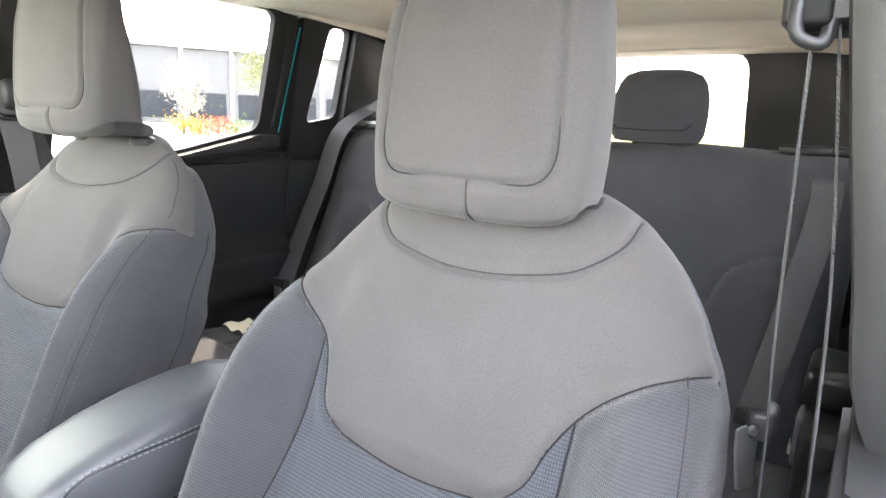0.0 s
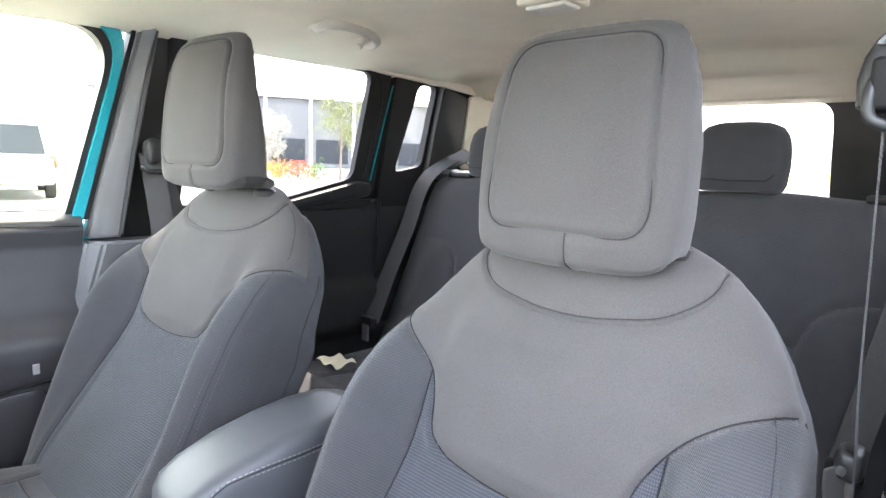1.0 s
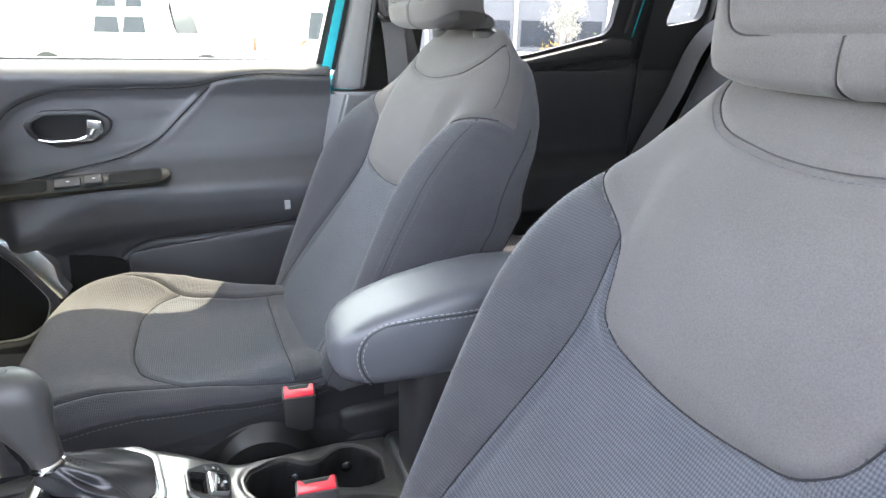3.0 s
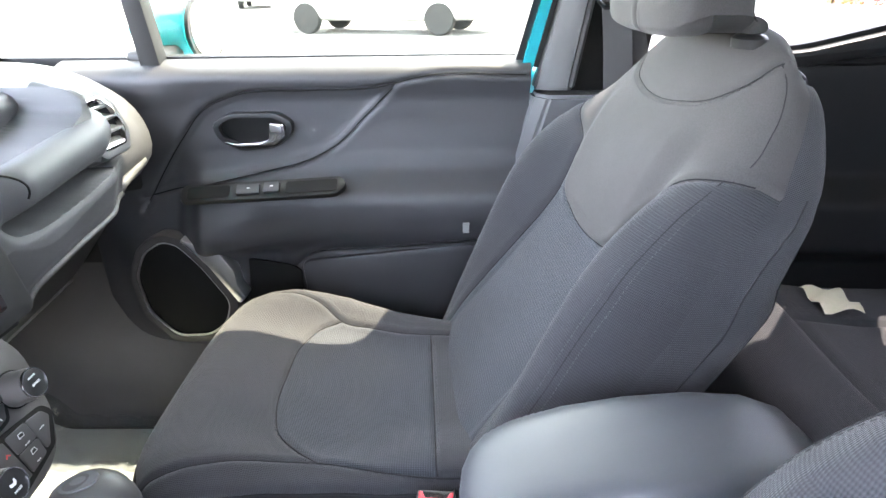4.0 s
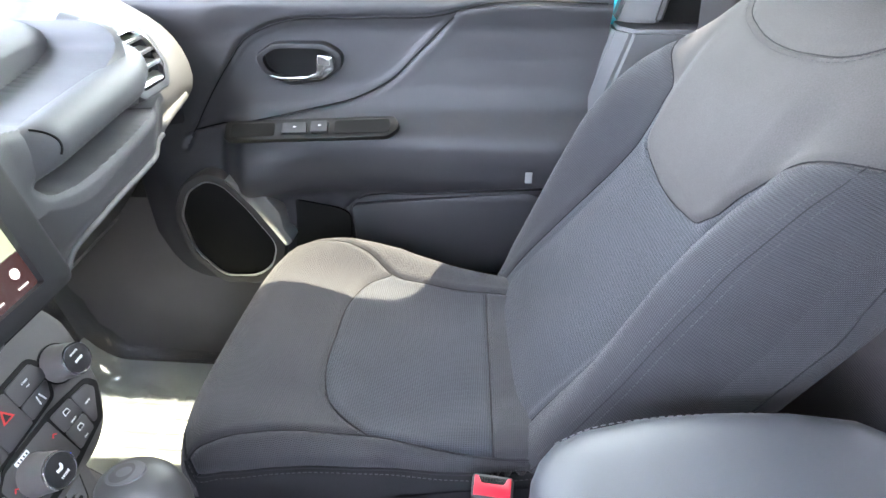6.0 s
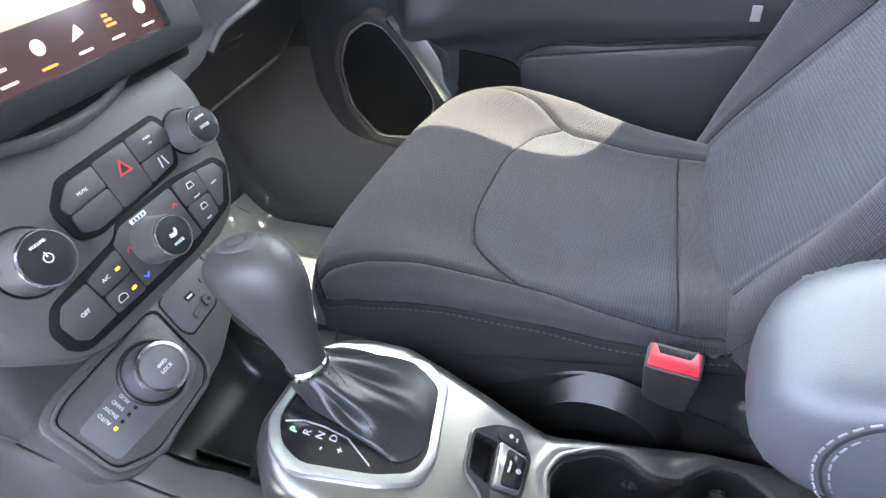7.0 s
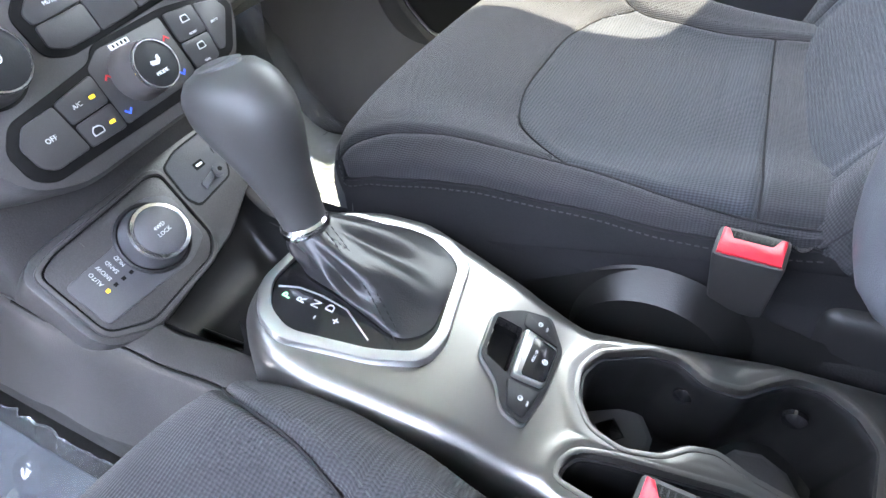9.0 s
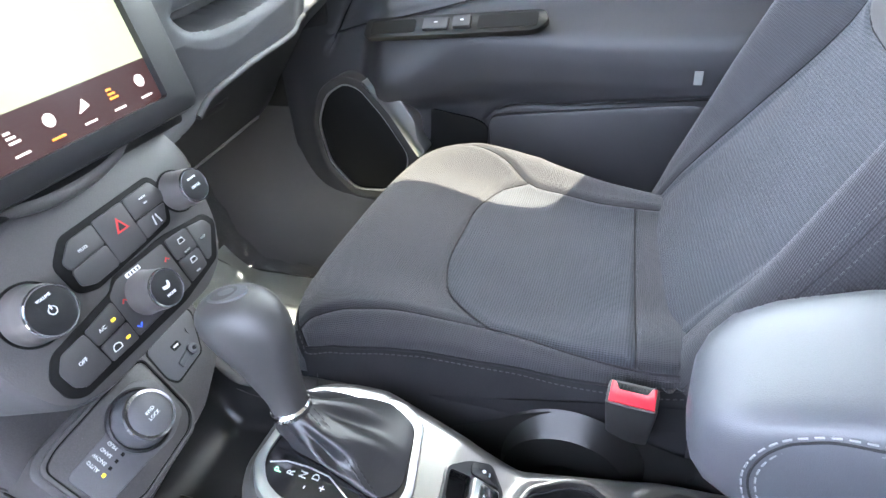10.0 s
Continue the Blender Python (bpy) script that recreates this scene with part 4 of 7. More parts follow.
# ---- front passenger door trim ----
def build_door():
    door = thing("door_1", "black soft-touch passenger door trim with armrest and speaker", "door", kind="structure")
    yy, zz = np.meshgrid(np.linspace(-1.02, -0.152, 210), np.linspace(0.42, 1.118, 190))
    upper = [tuple(p) for p in spline([(-0.90, 0.84), (-0.86, 0.905), (-0.80, 0.985), (-0.762, 1.028), (-0.70, 1.055), (-0.55, 1.065), (-0.42, 1.071), (-0.385, 1.080), (-0.35, 1.088), (-0.15, 1.089)], 80)]
    sweep = [tuple(p) for p in spline([(-0.90, 0.865), (-0.78, 0.893), (-0.66, 0.915), (-0.567, 0.937), (-0.515, 0.962), (-0.46, 1.012), (-0.42, 1.05), (-0.395, 1.074)], 60)]
    low = [tuple(p) for p in spline([(-0.61, 0.720), (-0.59, 0.737), (-0.45, 0.755), (-0.27, 0.775), (-0.15, 0.79)], 30)]
    insert = upper[6:62] + sweep[::-1]

    zs = np.linspace(0.40, 1.14, 371)
    full = np.interp(zs, [0.40, 0.50, 0.60, 0.70, 0.742, 0.760, 0.776, 0.80, 0.835, 0.862, 0.880, 0.895, 0.915, 0.95, 1.00, 1.05, 1.07, 1.09, 1.14],
                     [-0.716, -0.706, -0.694, -0.686, -0.684, -0.680, -0.668, -0.656, -0.650, -0.651, -0.658, -0.672, -0.690, -0.703, -0.709, -0.710, -0.700, -0.692, -0.692])
    plain = np.interp(zs, [0.40, 0.60, 0.75, 1.03, 1.065, 1.14], [-0.716, -0.706, -0.706, -0.706, -0.692, -0.692])
    full, plain = (np.convolve(np.pad(v, 7, mode="edge"), np.hanning(17)[1:-1] / np.hanning(17).sum(), "valid") for v in (full, plain))

    def height(y, z):
        nose = step(y, -0.835, -0.765)
        x = np.interp(z, zs, plain) * (1 - nose) + np.interp(z, zs, full) * nose
        x = x - 0.008 * inside(y, z, insert) * step(near_line(y, z, insert + insert[:1])[0], 0.0, 0.012)
        x = x - 0.016 * step(z, 0.775, 0.74) * step(y, -0.60, -0.66) * nose
        x = x + 0.055 * np.exp(-(((y + 0.84) / 0.15) ** 4 + ((z - 0.685) / 0.16) ** 4))
        k = np.clip((z - 1.078) / 0.040, 0, 0.995)
        x = x - 0.060 * (1 - np.sqrt(1 - k * k))
        return np.stack([x, y, z], -1)

    panel, panel_insert = panels(yy, zz, height, [upper, sweep, low], [lambda y, z: ~inside(y, z, insert)], 0.005, 0.004)
    part("panel", panel, DOOR, door)
    for name, line in (("upper_seam", upper), ("swoop_seam", sweep), ("pocket_seam", low)):
        pts = np.array(line[2:-1])
        part(name, tube(height(pts[:, 0], pts[:, 1]) - np.array([0.0018, 0, 0]), 0.0013, 6), DARK, door)
    part("panel_insert", panel_insert, DOOR, door)
    m = side_map(-1)
    part("sill", plate([(-1.20, 1.106), (-0.150, 1.106), (-0.152, 1.120), (-1.20, 1.124)], -0.06, -0.028, m, 0.002), HARD, door)

    def on_door(x):
        return Matrix(((0, 0, 1, x), (1, 0, 0, 0), (0, 1, 0, 0), (0, 0, 0, 1)))

    outer = rounded([(-0.745, 1.005), (-0.71, 1.026), (-0.62, 1.026), (-0.592, 1.008), (-0.594, 0.985), (-0.625, 0.962), (-0.69, 0.952), (-0.735, 0.975)], 0.012)
    inner = rounded([(-0.733, 1.002), (-0.706, 1.017), (-0.625, 1.017), (-0.604, 1.004), (-0.606, 0.987), (-0.630, 0.971), (-0.688, 0.962), (-0.725, 0.98)], 0.010)
    part("handle_bezel", plate(outer, -0.01, 0.013, on_door(-0.712), 0.003, inner), HARD, door)
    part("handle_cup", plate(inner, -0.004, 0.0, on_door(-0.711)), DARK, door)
    lever = [(-0.722, 0.9745), (-0.70, 0.970), (-0.655, 0.9715), (-0.638, 0.978), (-0.634, 1.008), (-0.607, 1.006), (-0.606, 0.983), (-0.628, 0.966), (-0.69, 0.961), (-0.722, 0.9685)]
    part("door_pull", plate(rounded(lever, 0.004), 0.004, 0.016, on_door(-0.710), 0.003), CHROME, door, "silver door opening lever")
    part("lock_button", plate(rounded([(-0.632, 0.992), (-0.612, 0.991), (-0.612, 1.006), (-0.632, 1.008)], 0.003), 0.016, 0.019, on_door(-0.710), 0.001), SATIN, door)
    # switch pod on the armrest
    tilt = Matrix.Translation((-0.653, -0.650, 0.889)) @ Matrix.Rotation(radians(3.2), 4, "X") @ Matrix.Rotation(radians(38), 4, "Y")
    pod = part("switch_pod", plate(rounded([(-0.024, -0.155), (0.016, -0.155), (0.018, 0.14), (0.0, 0.160), (-0.022, 0.150)], 0.012), -0.006, 0.004, tilt, 0.002), WELL, door)
    # flat black patches on the pod paint the shade of its pull pockets
    for y0, y1 in ((-0.142, -0.062), (0.045, 0.142)):
        part("pull_pocket_shade", plate(rounded([(-0.016, y0), (0.010, y0), (0.010, y1), (-0.016, y1)], 0.006), 0.003, 0.0048, tilt), DARK, pod)
    for y0, y1, h in ((-0.048, -0.004, 0.009), (0.004, 0.034, 0.011)):
        part("window_switch", plate(rounded([(-0.014, y0), (0.008, y0), (0.008, y1), (-0.014, y1)], 0.003), 0.003, h, tilt, 0.002), DOOR, pod)
        part("switch_mark", plate(rounded([(-0.005, (y0 + y1) / 2 - 0.002), (-0.003, (y0 + y1) / 2 - 0.002), (-0.003, (y0 + y1) / 2 + 0.004), (-0.005, (y0 + y1) / 2 + 0.004)], 0.001), h, h + 0.0004, tilt), WHITE_INK, pod)
    # loudspeaker
    o = rounded([(-0.935, 0.72), (-0.905, 0.785), (-0.855, 0.812), (-0.815, 0.800), (-0.770, 0.745), (-0.722, 0.66), (-0.745, 0.60), (-0.79, 0.568), (-0.87, 0.565), (-0.925, 0.63)], 0.02)
    i = rounded([(-0.922, 0.718), (-0.897, 0.772), (-0.855, 0.797), (-0.825, 0.788), (-0.785, 0.738), (-0.740, 0.66), (-0.757, 0.61), (-0.795, 0.582), (-0.865, 0.580), (-0.912, 0.637)], 0.02)
    ring = part("speaker_ring", plate(o, -0.03, 0.010, on_door(-0.645), 0.004, i), PLASTIC, door)
    i2 = [(np.mean([q[0] for q in i]) + (a - np.mean([q[0] for q in i])) * 0.965, np.mean([q[1] for q in i]) + (b - np.mean([q[1] for q in i])) * 0.965) for a, b in i]
    part("speaker_band", plate(i, -0.02, 0.008, on_door(-0.645), 0.001, i2), SATIN, ring, "thin satin silver band")
    part("speaker_grille", plate(i, -0.02, 0.004, on_door(-0.645), 0.003), DARK, ring, "black speaker grille")
    shoulder = rounded([(-0.818, 0.803), (-0.79, 0.792), (-0.765, 0.776), (-0.745, 0.772), (-0.722, 0.735), (-0.720, 0.70), (-0.705, 0.675), (-0.722, 0.66), (-0.770, 0.742)], 0.008)
    part("speaker_trim", plate(shoulder, -0.02, 0.016, on_door(-0.645), 0.004), SATIN, ring)
    # map pocket
    # flat black sheet paints the shaded mouth of the pocket
    mouth = rounded([(-0.80, 0.79), (-0.723, 0.745), (-0.622, 0.727), (-0.600, 0.715), (-0.603, 0.650), (-0.70, 0.62), (-0.755, 0.68)], 0.02)
    part("map_pocket_shade", plate(mouth, 0.0, 0.004, on_door(-0.676)), DARK, door)
    part("pocket_wall", plate(rounded([(-0.60, 0.732), (-0.56, 0.737), (-0.25, 0.770), (-0.20, 0.60), (-0.59, 0.56)], 0.02), -0.01, 0.014, on_door(-0.688), 0.006), DOOR, door)


build_door()

# mirror outside the passenger window
mirror = thing("wing_mirror", "teal wing mirror outside the passenger window", "mirror")
part("mirror_shell", loft([[(-0.93 + 0.11 * k * math.cos(a), -0.86 + d, 1.16 + 0.075 * k * math.sin(a)) for a in np.linspace(0, 2 * math.pi, 28, endpoint=False)] for k, d in ((0.35, -0.10), (0.8, -0.06), (1, 0.0), (0.98, 0.045))]), TEAL, mirror)
part("mirror_rim", loft([[(-0.93 + 0.104 * k * math.cos(a), -0.86 + d, 1.16 + 0.07 * k * math.sin(a)) for a in np.linspace(0, 2 * math.pi, 28, endpoint=False)] for k, d in ((1, 0.03), (0.98, 0.052), (0.9, 0.052))]), HARD, mirror)
part("mirror_glass", lathe([(0.001, 0), (0.09, 0.0), (0.09, 0.002), (0.001, 0.002)], pose(-0.93, -0.808, 1.16, -90) @ Matrix.Diagonal((1, 0.66, 1, 1)), 28), CHROME, mirror)
part("mirror_arm", shaped_box(-0.85, -0.74, -0.90, -0.83, 1.10, 1.135, 0.012), HARD, mirror)


# ---- dashboard ----
def plane_at(x, y, z, tilt):
    """A panel facing the rear, its normal tilt degrees above level; its own x runs towards the passenger, its y up."""
    a = radians(tilt)
    return Matrix(((-1, 0, 0, x), (0, -math.sin(a), math.cos(a), y), (0, math.cos(a), math.sin(a), z), (0, 0, 0, 1)))


def turned(points):
    """Plan points (x, w) as the panel sees them."""
    return [(-x, w) for x, w in points]


dash = thing("dashboard", "black soft dashboard with vents, grab bar and screen", "dashboard")
upper = [(-1.38, 1.02), (-1.36, 1.07), (-1.25, 1.115), (-1.05, 1.130), (-0.97, 1.128), (-0.915, 1.118), (-0.892, 1.098), (-0.905, 1.06), (-0.91, 0.95), (-0.90, 0.90)]
lower = [(-0.93, 0.84), (-1.0, 0.765), (-1.08, 0.70), (-1.22, 0.64), (-1.37, 0.62)]
rings = [[(x, y, z) for y, z in spline(upper + lower, 70)] for x in np.linspace(-0.50, -0.11, 14)]
part("dash_body", from_grid(rings), PLASTIC, dash)
# moulded passenger fascia: two pockets with the grab bar left standing between them
xx, zz = np.meshgrid(np.linspace(-0.505, -0.122, 230), np.linspace(0.885, 1.124, 150))
upper_pocket = rounded([(-0.166, 1.150), (-0.170, 1.072), (-0.226, 1.060), (-0.307, 1.066), (-0.370, 1.076), (-0.405, 1.090), (-0.410, 1.120), (-0.410, 1.150)], 0.010)
lower_pocket = rounded([(-0.198, 1.006), (-0.266, 1.018), (-0.345, 1.024), (-0.405, 1.022), (-0.458, 0.998), (-0.374, 0.985), (-0.309, 0.979), (-0.259, 0.978), (-0.219, 0.985)], 0.012)
crease = [tuple(p) for p in spline([(-0.505, 0.992), (-0.463, 0.986), (-0.353, 0.968), (-0.264, 0.957), (-0.228, 0.966), (-0.185, 0.990), (-0.16, 1.03)], 50)]
hem = spline([(-0.52, 0.943), (-0.40, 0.931), (-0.30, 0.924), (-0.24, 0.912), (-0.20, 0.890), (-0.12, 0.885)], 60)


def fascia_height(x, z):
    y = np.full(x.shape, -0.792) - 0.020 * step(x, -0.43, -0.50) + 0.012 * step(x, -0.19, -0.13)
    for pocket, deep in ((upper_pocket, 0.085), (lower_pocket, 0.065)):
        d = near_line(x, z, pocket + pocket[:1])[0]
        y = y - deep * inside(x, z, pocket) * step(d, 0.0, 0.006) - 0.003 * np.exp(-((d / 0.006) ** 2))
    bar = np.exp(-(((z - (1.043 + 0.04 * (-x - 0.3))) / 0.018) ** 2)) * step(x, -0.16, -0.22)
    y = y + 0.003 * bar
    under = near_line(x, z, crease)[0] * (z < np.interp(x, [p[0] for p in crease[:40]], [p[1] for p in crease[:40]]))
    y = y - 0.35 * np.clip(under, 0, 0.05)
    k = np.clip((z - 1.100) / 0.024, 0, 0.995)
    return np.stack([x, y - 0.045 * (1 - np.sqrt(1 - k * k)), z], -1)


hem_x, hem_z = hem[::-1, 0], hem[::-1, 1]
order = np.argsort(hem_x)
cut = lambda x, z: (z < np.interp(x, hem_x[order], hem_z[order])) | ((x < -0.416) & (z > 1.0))
gone, fascia = panels(xx, zz, fascia_height, [[tuple(p) for p in hem]], [cut], 0.0, 0.003, flip=True)
gone.free()
part("fascia", fascia, FASCIA, dash, "grey moulded fascia with two pockets and a grab bar")
bar_ring = lambda x, a, grow=0.0: (x, -0.797 - 0.020 * float(step(x, -0.40, -0.47)) + (0.024 * float(step(-x, 0.188, 0.245)) + grow) * math.sin(a), 1.036 + 0.095 * (-x - 0.226) + (0.0275 + grow) * math.cos(a))
part("grab_bar", loft([[bar_ring(x, a) for a in np.linspace(0, 2 * math.pi, 40, endpoint=False)] for x in np.linspace(-0.192, -0.452, 40)]), FASCIA, dash)
part("bar_end", tube(spline([(-0.385, -0.800, 1.049), (-0.418, -0.806, 1.058), (-0.436, -0.822, 1.076), (-0.440, -0.850, 1.100), (-0.440, -0.880, 1.112)], 20), 0.024, 16, True, 0.017), FASCIA, dash)
part("bar_joint", tube([bar_ring(-0.222 - 0.014 * math.sin((a - 0.6) * 1.7), a, -0.0002) for a in np.linspace(0.5, 1.9, 16)], 0.0014, 6), DARK, dash)
hem_points = fascia_height(hem[:, 0], hem[:, 1])
part("hem_strip", tube([tuple(p + np.array([0, 0.0, -0.003])) for p in hem_points[2:46]], 0.0045, 10), FASCIA, dash, "thin pale trim strip along the lower fascia")
# outboard end with its vent
end = [(-1.38, 1.02), (-1.36, 1.07), (-1.25, 1.113), (-1.05, 1.130), (-0.96, 1.122), (-0.88, 1.090), (-0.832, 1.050), (-0.815, 1.010), (-0.815, 0.972), (-0.840, 0.935), (-0.89, 0.895), (-0.96, 0.82), (-1.03, 0.745), (-1.2, 0.64), (-1.37, 0.62)]
end = spline([(y - 0.022 * (y > -1.0), z) for y, z in end], 60)
mid = end.mean(axis=0)
rings = []
for x, k in ((-0.432, 0.975), (-0.44, 0.995), (-0.46, 1.0), (-0.60, 1.0), (-0.655, 0.985), (-0.668, 0.955)):
    rings.append([(x, mid[0] + (y - mid[0]) * k, mid[1] + (z - mid[1]) * k) for y, z in end])
part("dash_end", loft(rings), FASCIA, dash)
vm = Matrix.Translation((-0.484, -0.830, 1.052)) @ Matrix.Scale(1.16, 4) @ plane_at(0, 0, 0, 20)
octagon = rounded([(-0.030, -0.042), (0.032, -0.042), (0.052, -0.020), (0.052, 0.022), (0.030, 0.044), (-0.034, 0.044), (-0.052, 0.020), (-0.052, -0.020)], 0.006)
octagon_in = [(a * 0.80, b * 0.78) for a, b in octagon]
vent = part("vent_surround", plate(octagon, -0.02, 0.010, vm, 0.004, octagon_in), FASCIA, dash)
part("vent_throat", plate(octagon_in, -0.02, -0.012, vm), DARK, vent)
part("vent_ring", plate([(a * 1.0, b * 1.0) for a, b in octagon_in], 0.004, 0.011, vm, 0.001, [(a * 0.93, b * 0.92) for a, b in octagon_in]), CHROME, vent)
# silver slats, their metal made bright to stand for sunlight on them
for k in range(4):
    w = -0.024 + 0.016 * k
    part("vent_slat", shaped_box(-0.038, 0.038, -0.0026, 0.0026, -0.008, 0.009, 0.001, 1), SATIN, vent).matrix_basis = vm @ pose(0, w, 0.0, 25)
part("vent_tab", shaped_box(-0.006, 0.006, -0.005, 0.005, 0.006, 0.014, 0.002), SATIN, vent).matrix_basis = vm
# glovebox
glove = part("glovebox_lid", from_grid([[(x, -0.842 - 0.135 * k - 0.02 * k * k, 0.912 - 0.19 * k + (0.03 * (-x - 0.15) / 0.4)) for x in np.linspace(-0.56, -0.13, 12)] for k in np.linspace(0, 1, 10)]), HARD, dash)
part("glovebox_latch", plate(rounded([(-0.035, -0.010), (0.035, -0.010), (0.035, 0.010), (-0.035, 0.010)], 0.004), 0.0, 0.008, plane_at(-0.34, -0.905, 0.855, -38), 0.002), HARD, glove)
part("glovebox_edge", tube([(-0.56, -0.995, 0.755), (-0.35, -0.995, 0.740), (-0.13, -0.995, 0.724)], 0.004, 8), PILLAR, glove)
part("end_strip", tube(spline([(-0.50, -0.838, 0.940), (-0.56, -0.842, 0.950), (-0.625, -0.846, 0.960)], 14), 0.0075, 10), FASCIA, dash)
# driver's half of the dashboard, plain
part("driver_dash", from_grid([[(x, y, z) for y, z in spline(upper + lower, 50)] for x in np.linspace(0.10, 0.68, 10)]), PLASTIC, dash)
part("top_vent", shaped_box(-0.62, -0.30, -1.215, -1.195, 1.114, 1.119, 0.002, 1), DARK, dash)

# centre stack
sm = plane_at(0, -0.738, 0.86, 20)
face = turned([(0.118, 0.062), (0.108, 0.078), (-0.112, 0.078), (-0.128, 0.040), (-0.112, -0.035), (-0.088, -0.066), (-0.060, -0.078), (0.075, -0.084), (0.108, -0.070), (0.126, -0.025)])
stack = part("stack_face", plate(rounded(face, 0.018), -0.12, 0.0, sm, 0.012), STACK, dash)
part("stack_core", shaped_box(-0.120, 0.120, -1.1, -0.80, 0.64, 1.09, 0.02), PLASTIC, dash)
# wings either side, under the screen
for s in (-1, 1):
    part("stack_wing", loft([[(s * (0.105 + k * 0.03), -0.80 - 0.03 * k, 0.80), (s * (0.112 + k * 0.03), -0.775 - 0.03 * k, 0.93), (s * (0.12 + k * 0.03), -0.80 - 0.04 * k, 1.08), (s * (0.12 + k * 0.03), -0.95, 1.08), (s * (0.105 + k * 0.03), -0.95, 0.78)] for k in (0, 1)]), PLASTIC, dash)


def button_pod(outline, name):
    o = rounded(turned(outline), 0.006)
    c = np.mean(o, axis=0)
    part(name, plate([(c[0] + (a - c[0]) * 1.035, c[1] + (b - c[1]) * 1.07) for a, b in o], -0.01, 0.0012, sm, 0.0006), DARK, stack)
    return o


def key(outline, label="", h=0.003, r=0.003, mat=BUTTON):
    return part("button", plate(rounded(turned(outline), r), -0.004, h, sm, 0.0008), mat, stack)


button_pod([(0.0475, 0.021), (0.030, 0.036), (-0.066, 0.040), (-0.075, 0.024), (-0.060, -0.003), (0.030, -0.010), (0.045, -0.004)], "upper_pod")
key([(0.042, 0.020), (0.028, 0.032), (0.004, 0.033), (0.004, 0.014), (0.040, 0.012)])
key([(0.040, 0.0115), (0.004, 0.0135), (0.004, -0.006), (0.030, -0.007), (0.041, -0.002)])
key([(0.0032, 0.034), (-0.030, 0.0355), (-0.030, -0.0035), (0.0032, -0.006)])
key([(-0.031, 0.0355), (-0.064, 0.037), (-0.071, 0.024), (-0.068, 0.016), (-0.031, 0.015)])
key([(-0.031, 0.014), (-0.067, 0.015), (-0.058, 0.0005), (-0.031, -0.003)])
button_pod([(0.100, -0.042), (0.088, -0.029), (0.024, -0.020), (0.016, -0.012), (-0.044, -0.010), (-0.094, -0.016), (-0.102, -0.028), (-0.080, -0.056), (-0.026, -0.066), (0.088, -0.068), (0.098, -0.060)], "lower_pod")
key([(0.095, -0.043), (0.086, -0.033), (0.063, -0.031), (0.060, -0.063), (0.086, -0.064), (0.093, -0.058)])
key([(0.062, -0.0305), (0.030, -0.025), (0.030, -0.0445), (0.060, -0.0465)])
key([(0.0595, -0.0475), (0.030, -0.0455), (0.030, -0.0635), (0.059, -0.0635)])
key([(0.029, -0.022), (0.016, -0.014), (-0.040, -0.013), (-0.042, -0.060), (0.029, -0.063)], h=0.0016)
key([(-0.043, -0.013), (-0.070, -0.015), (-0.070, -0.0355), (-0.043, -0.0345)])
key([(-0.043, -0.0355), (-0.070, -0.0365), (-0.068, -0.055), (-0.043, -0.0585)])
key([(-0.071, -0.0155), (-0.092, -0.019), (-0.097, -0.028), (-0.077, -0.052), (-0.071, -0.052)])


def ink(text, x, w, size, mat=WHITE_INK, h=0.0031, turn=0, plane=sm, parent=stack):
    return words(text, size * 0.78, plane @ pose(-x, w, h, 0, 0, turn), mat, parent)


def mark(outline, mat, h=0.0031, plane=sm, parent=stack, name="symbol", r=0.0006):
    return part(name, plate(rounded(turned(outline), r, 2), h - 0.0006, h, plane), mat, parent)


def bent(x, w, s, up, mat):
    """A small up or down arrow."""
    k = 1 if up else -1
    mark([(x - s, w - k * s * 0.5), (x, w + k * s * 0.5), (x + s, w - k * s * 0.5), (x + s * 0.75, w - k * s * 0.8), (x, w + k * s * 0.05), (x - s * 0.75, w - k * s * 0.8)], mat, 0.0024, r=0.0002)


ink("MUTE", 0.0221, 0.021, 0.0046)
tri = [(-0.0165 - 0.0068, 0.0145), (-0.0165 + 0.0068, 0.0145), (-0.0165, 0.0270)]
mark(tri, RED_INK, name="hazard_triangle")
mark([(-0.0165 - 0.0038, 0.0161), (-0.0165 + 0.0038, 0.0161), (-0.0165, 0.0231)], HARD, 0.0036, name="hazard_triangle")
ink("SCREEN", -0.0495, 0.0285, 0.0029), ink("OFF", -0.0495, 0.0235, 0.0029)
for d in (-0.004, 0.003):
    mark([(-0.049 + d - 0.0008, 0.002), (-0.049 + d + 0.0008, 0.002), (-0.049 + d * 0.5 + 0.0008, 0.011), (-0.049 + d * 0.5 - 0.0008, 0.011)], WHITE_INK)
ink("OFF", 0.077, -0.047, 0.0058)
ink("A/C", 0.050, -0.0375, 0.0054)
mark([(0.0405, -0.0382), (0.0362, -0.0382), (0.0362, -0.0360), (0.0405, -0.0360)], AMBER, name="indicator")
mark([(0.0395, -0.0570), (0.0352, -0.0570), (0.0352, -0.0548), (0.0395, -0.0548)], AMBER, name="indicator")
mark([(0.0535, -0.0588), (0.0452, -0.0588), (0.0447, -0.0552), (0.0470, -0.0532), (0.0510, -0.0528), (0.0535, -0.0556)], WHITE_INK, name="recirculation_symbol")
mark([(0.0526, -0.0580), (0.0461, -0.0580), (0.0456, -0.0553), (0.0475, -0.0540), (0.0506, -0.0537), (0.0526, -0.0556)], HARD, 0.0034, name="recirculation_symbol")
bent(0.0205, -0.031, 0.0030, True, RED_INK), bent(-0.0345, -0.0265, 0.0030, True, RED_INK)
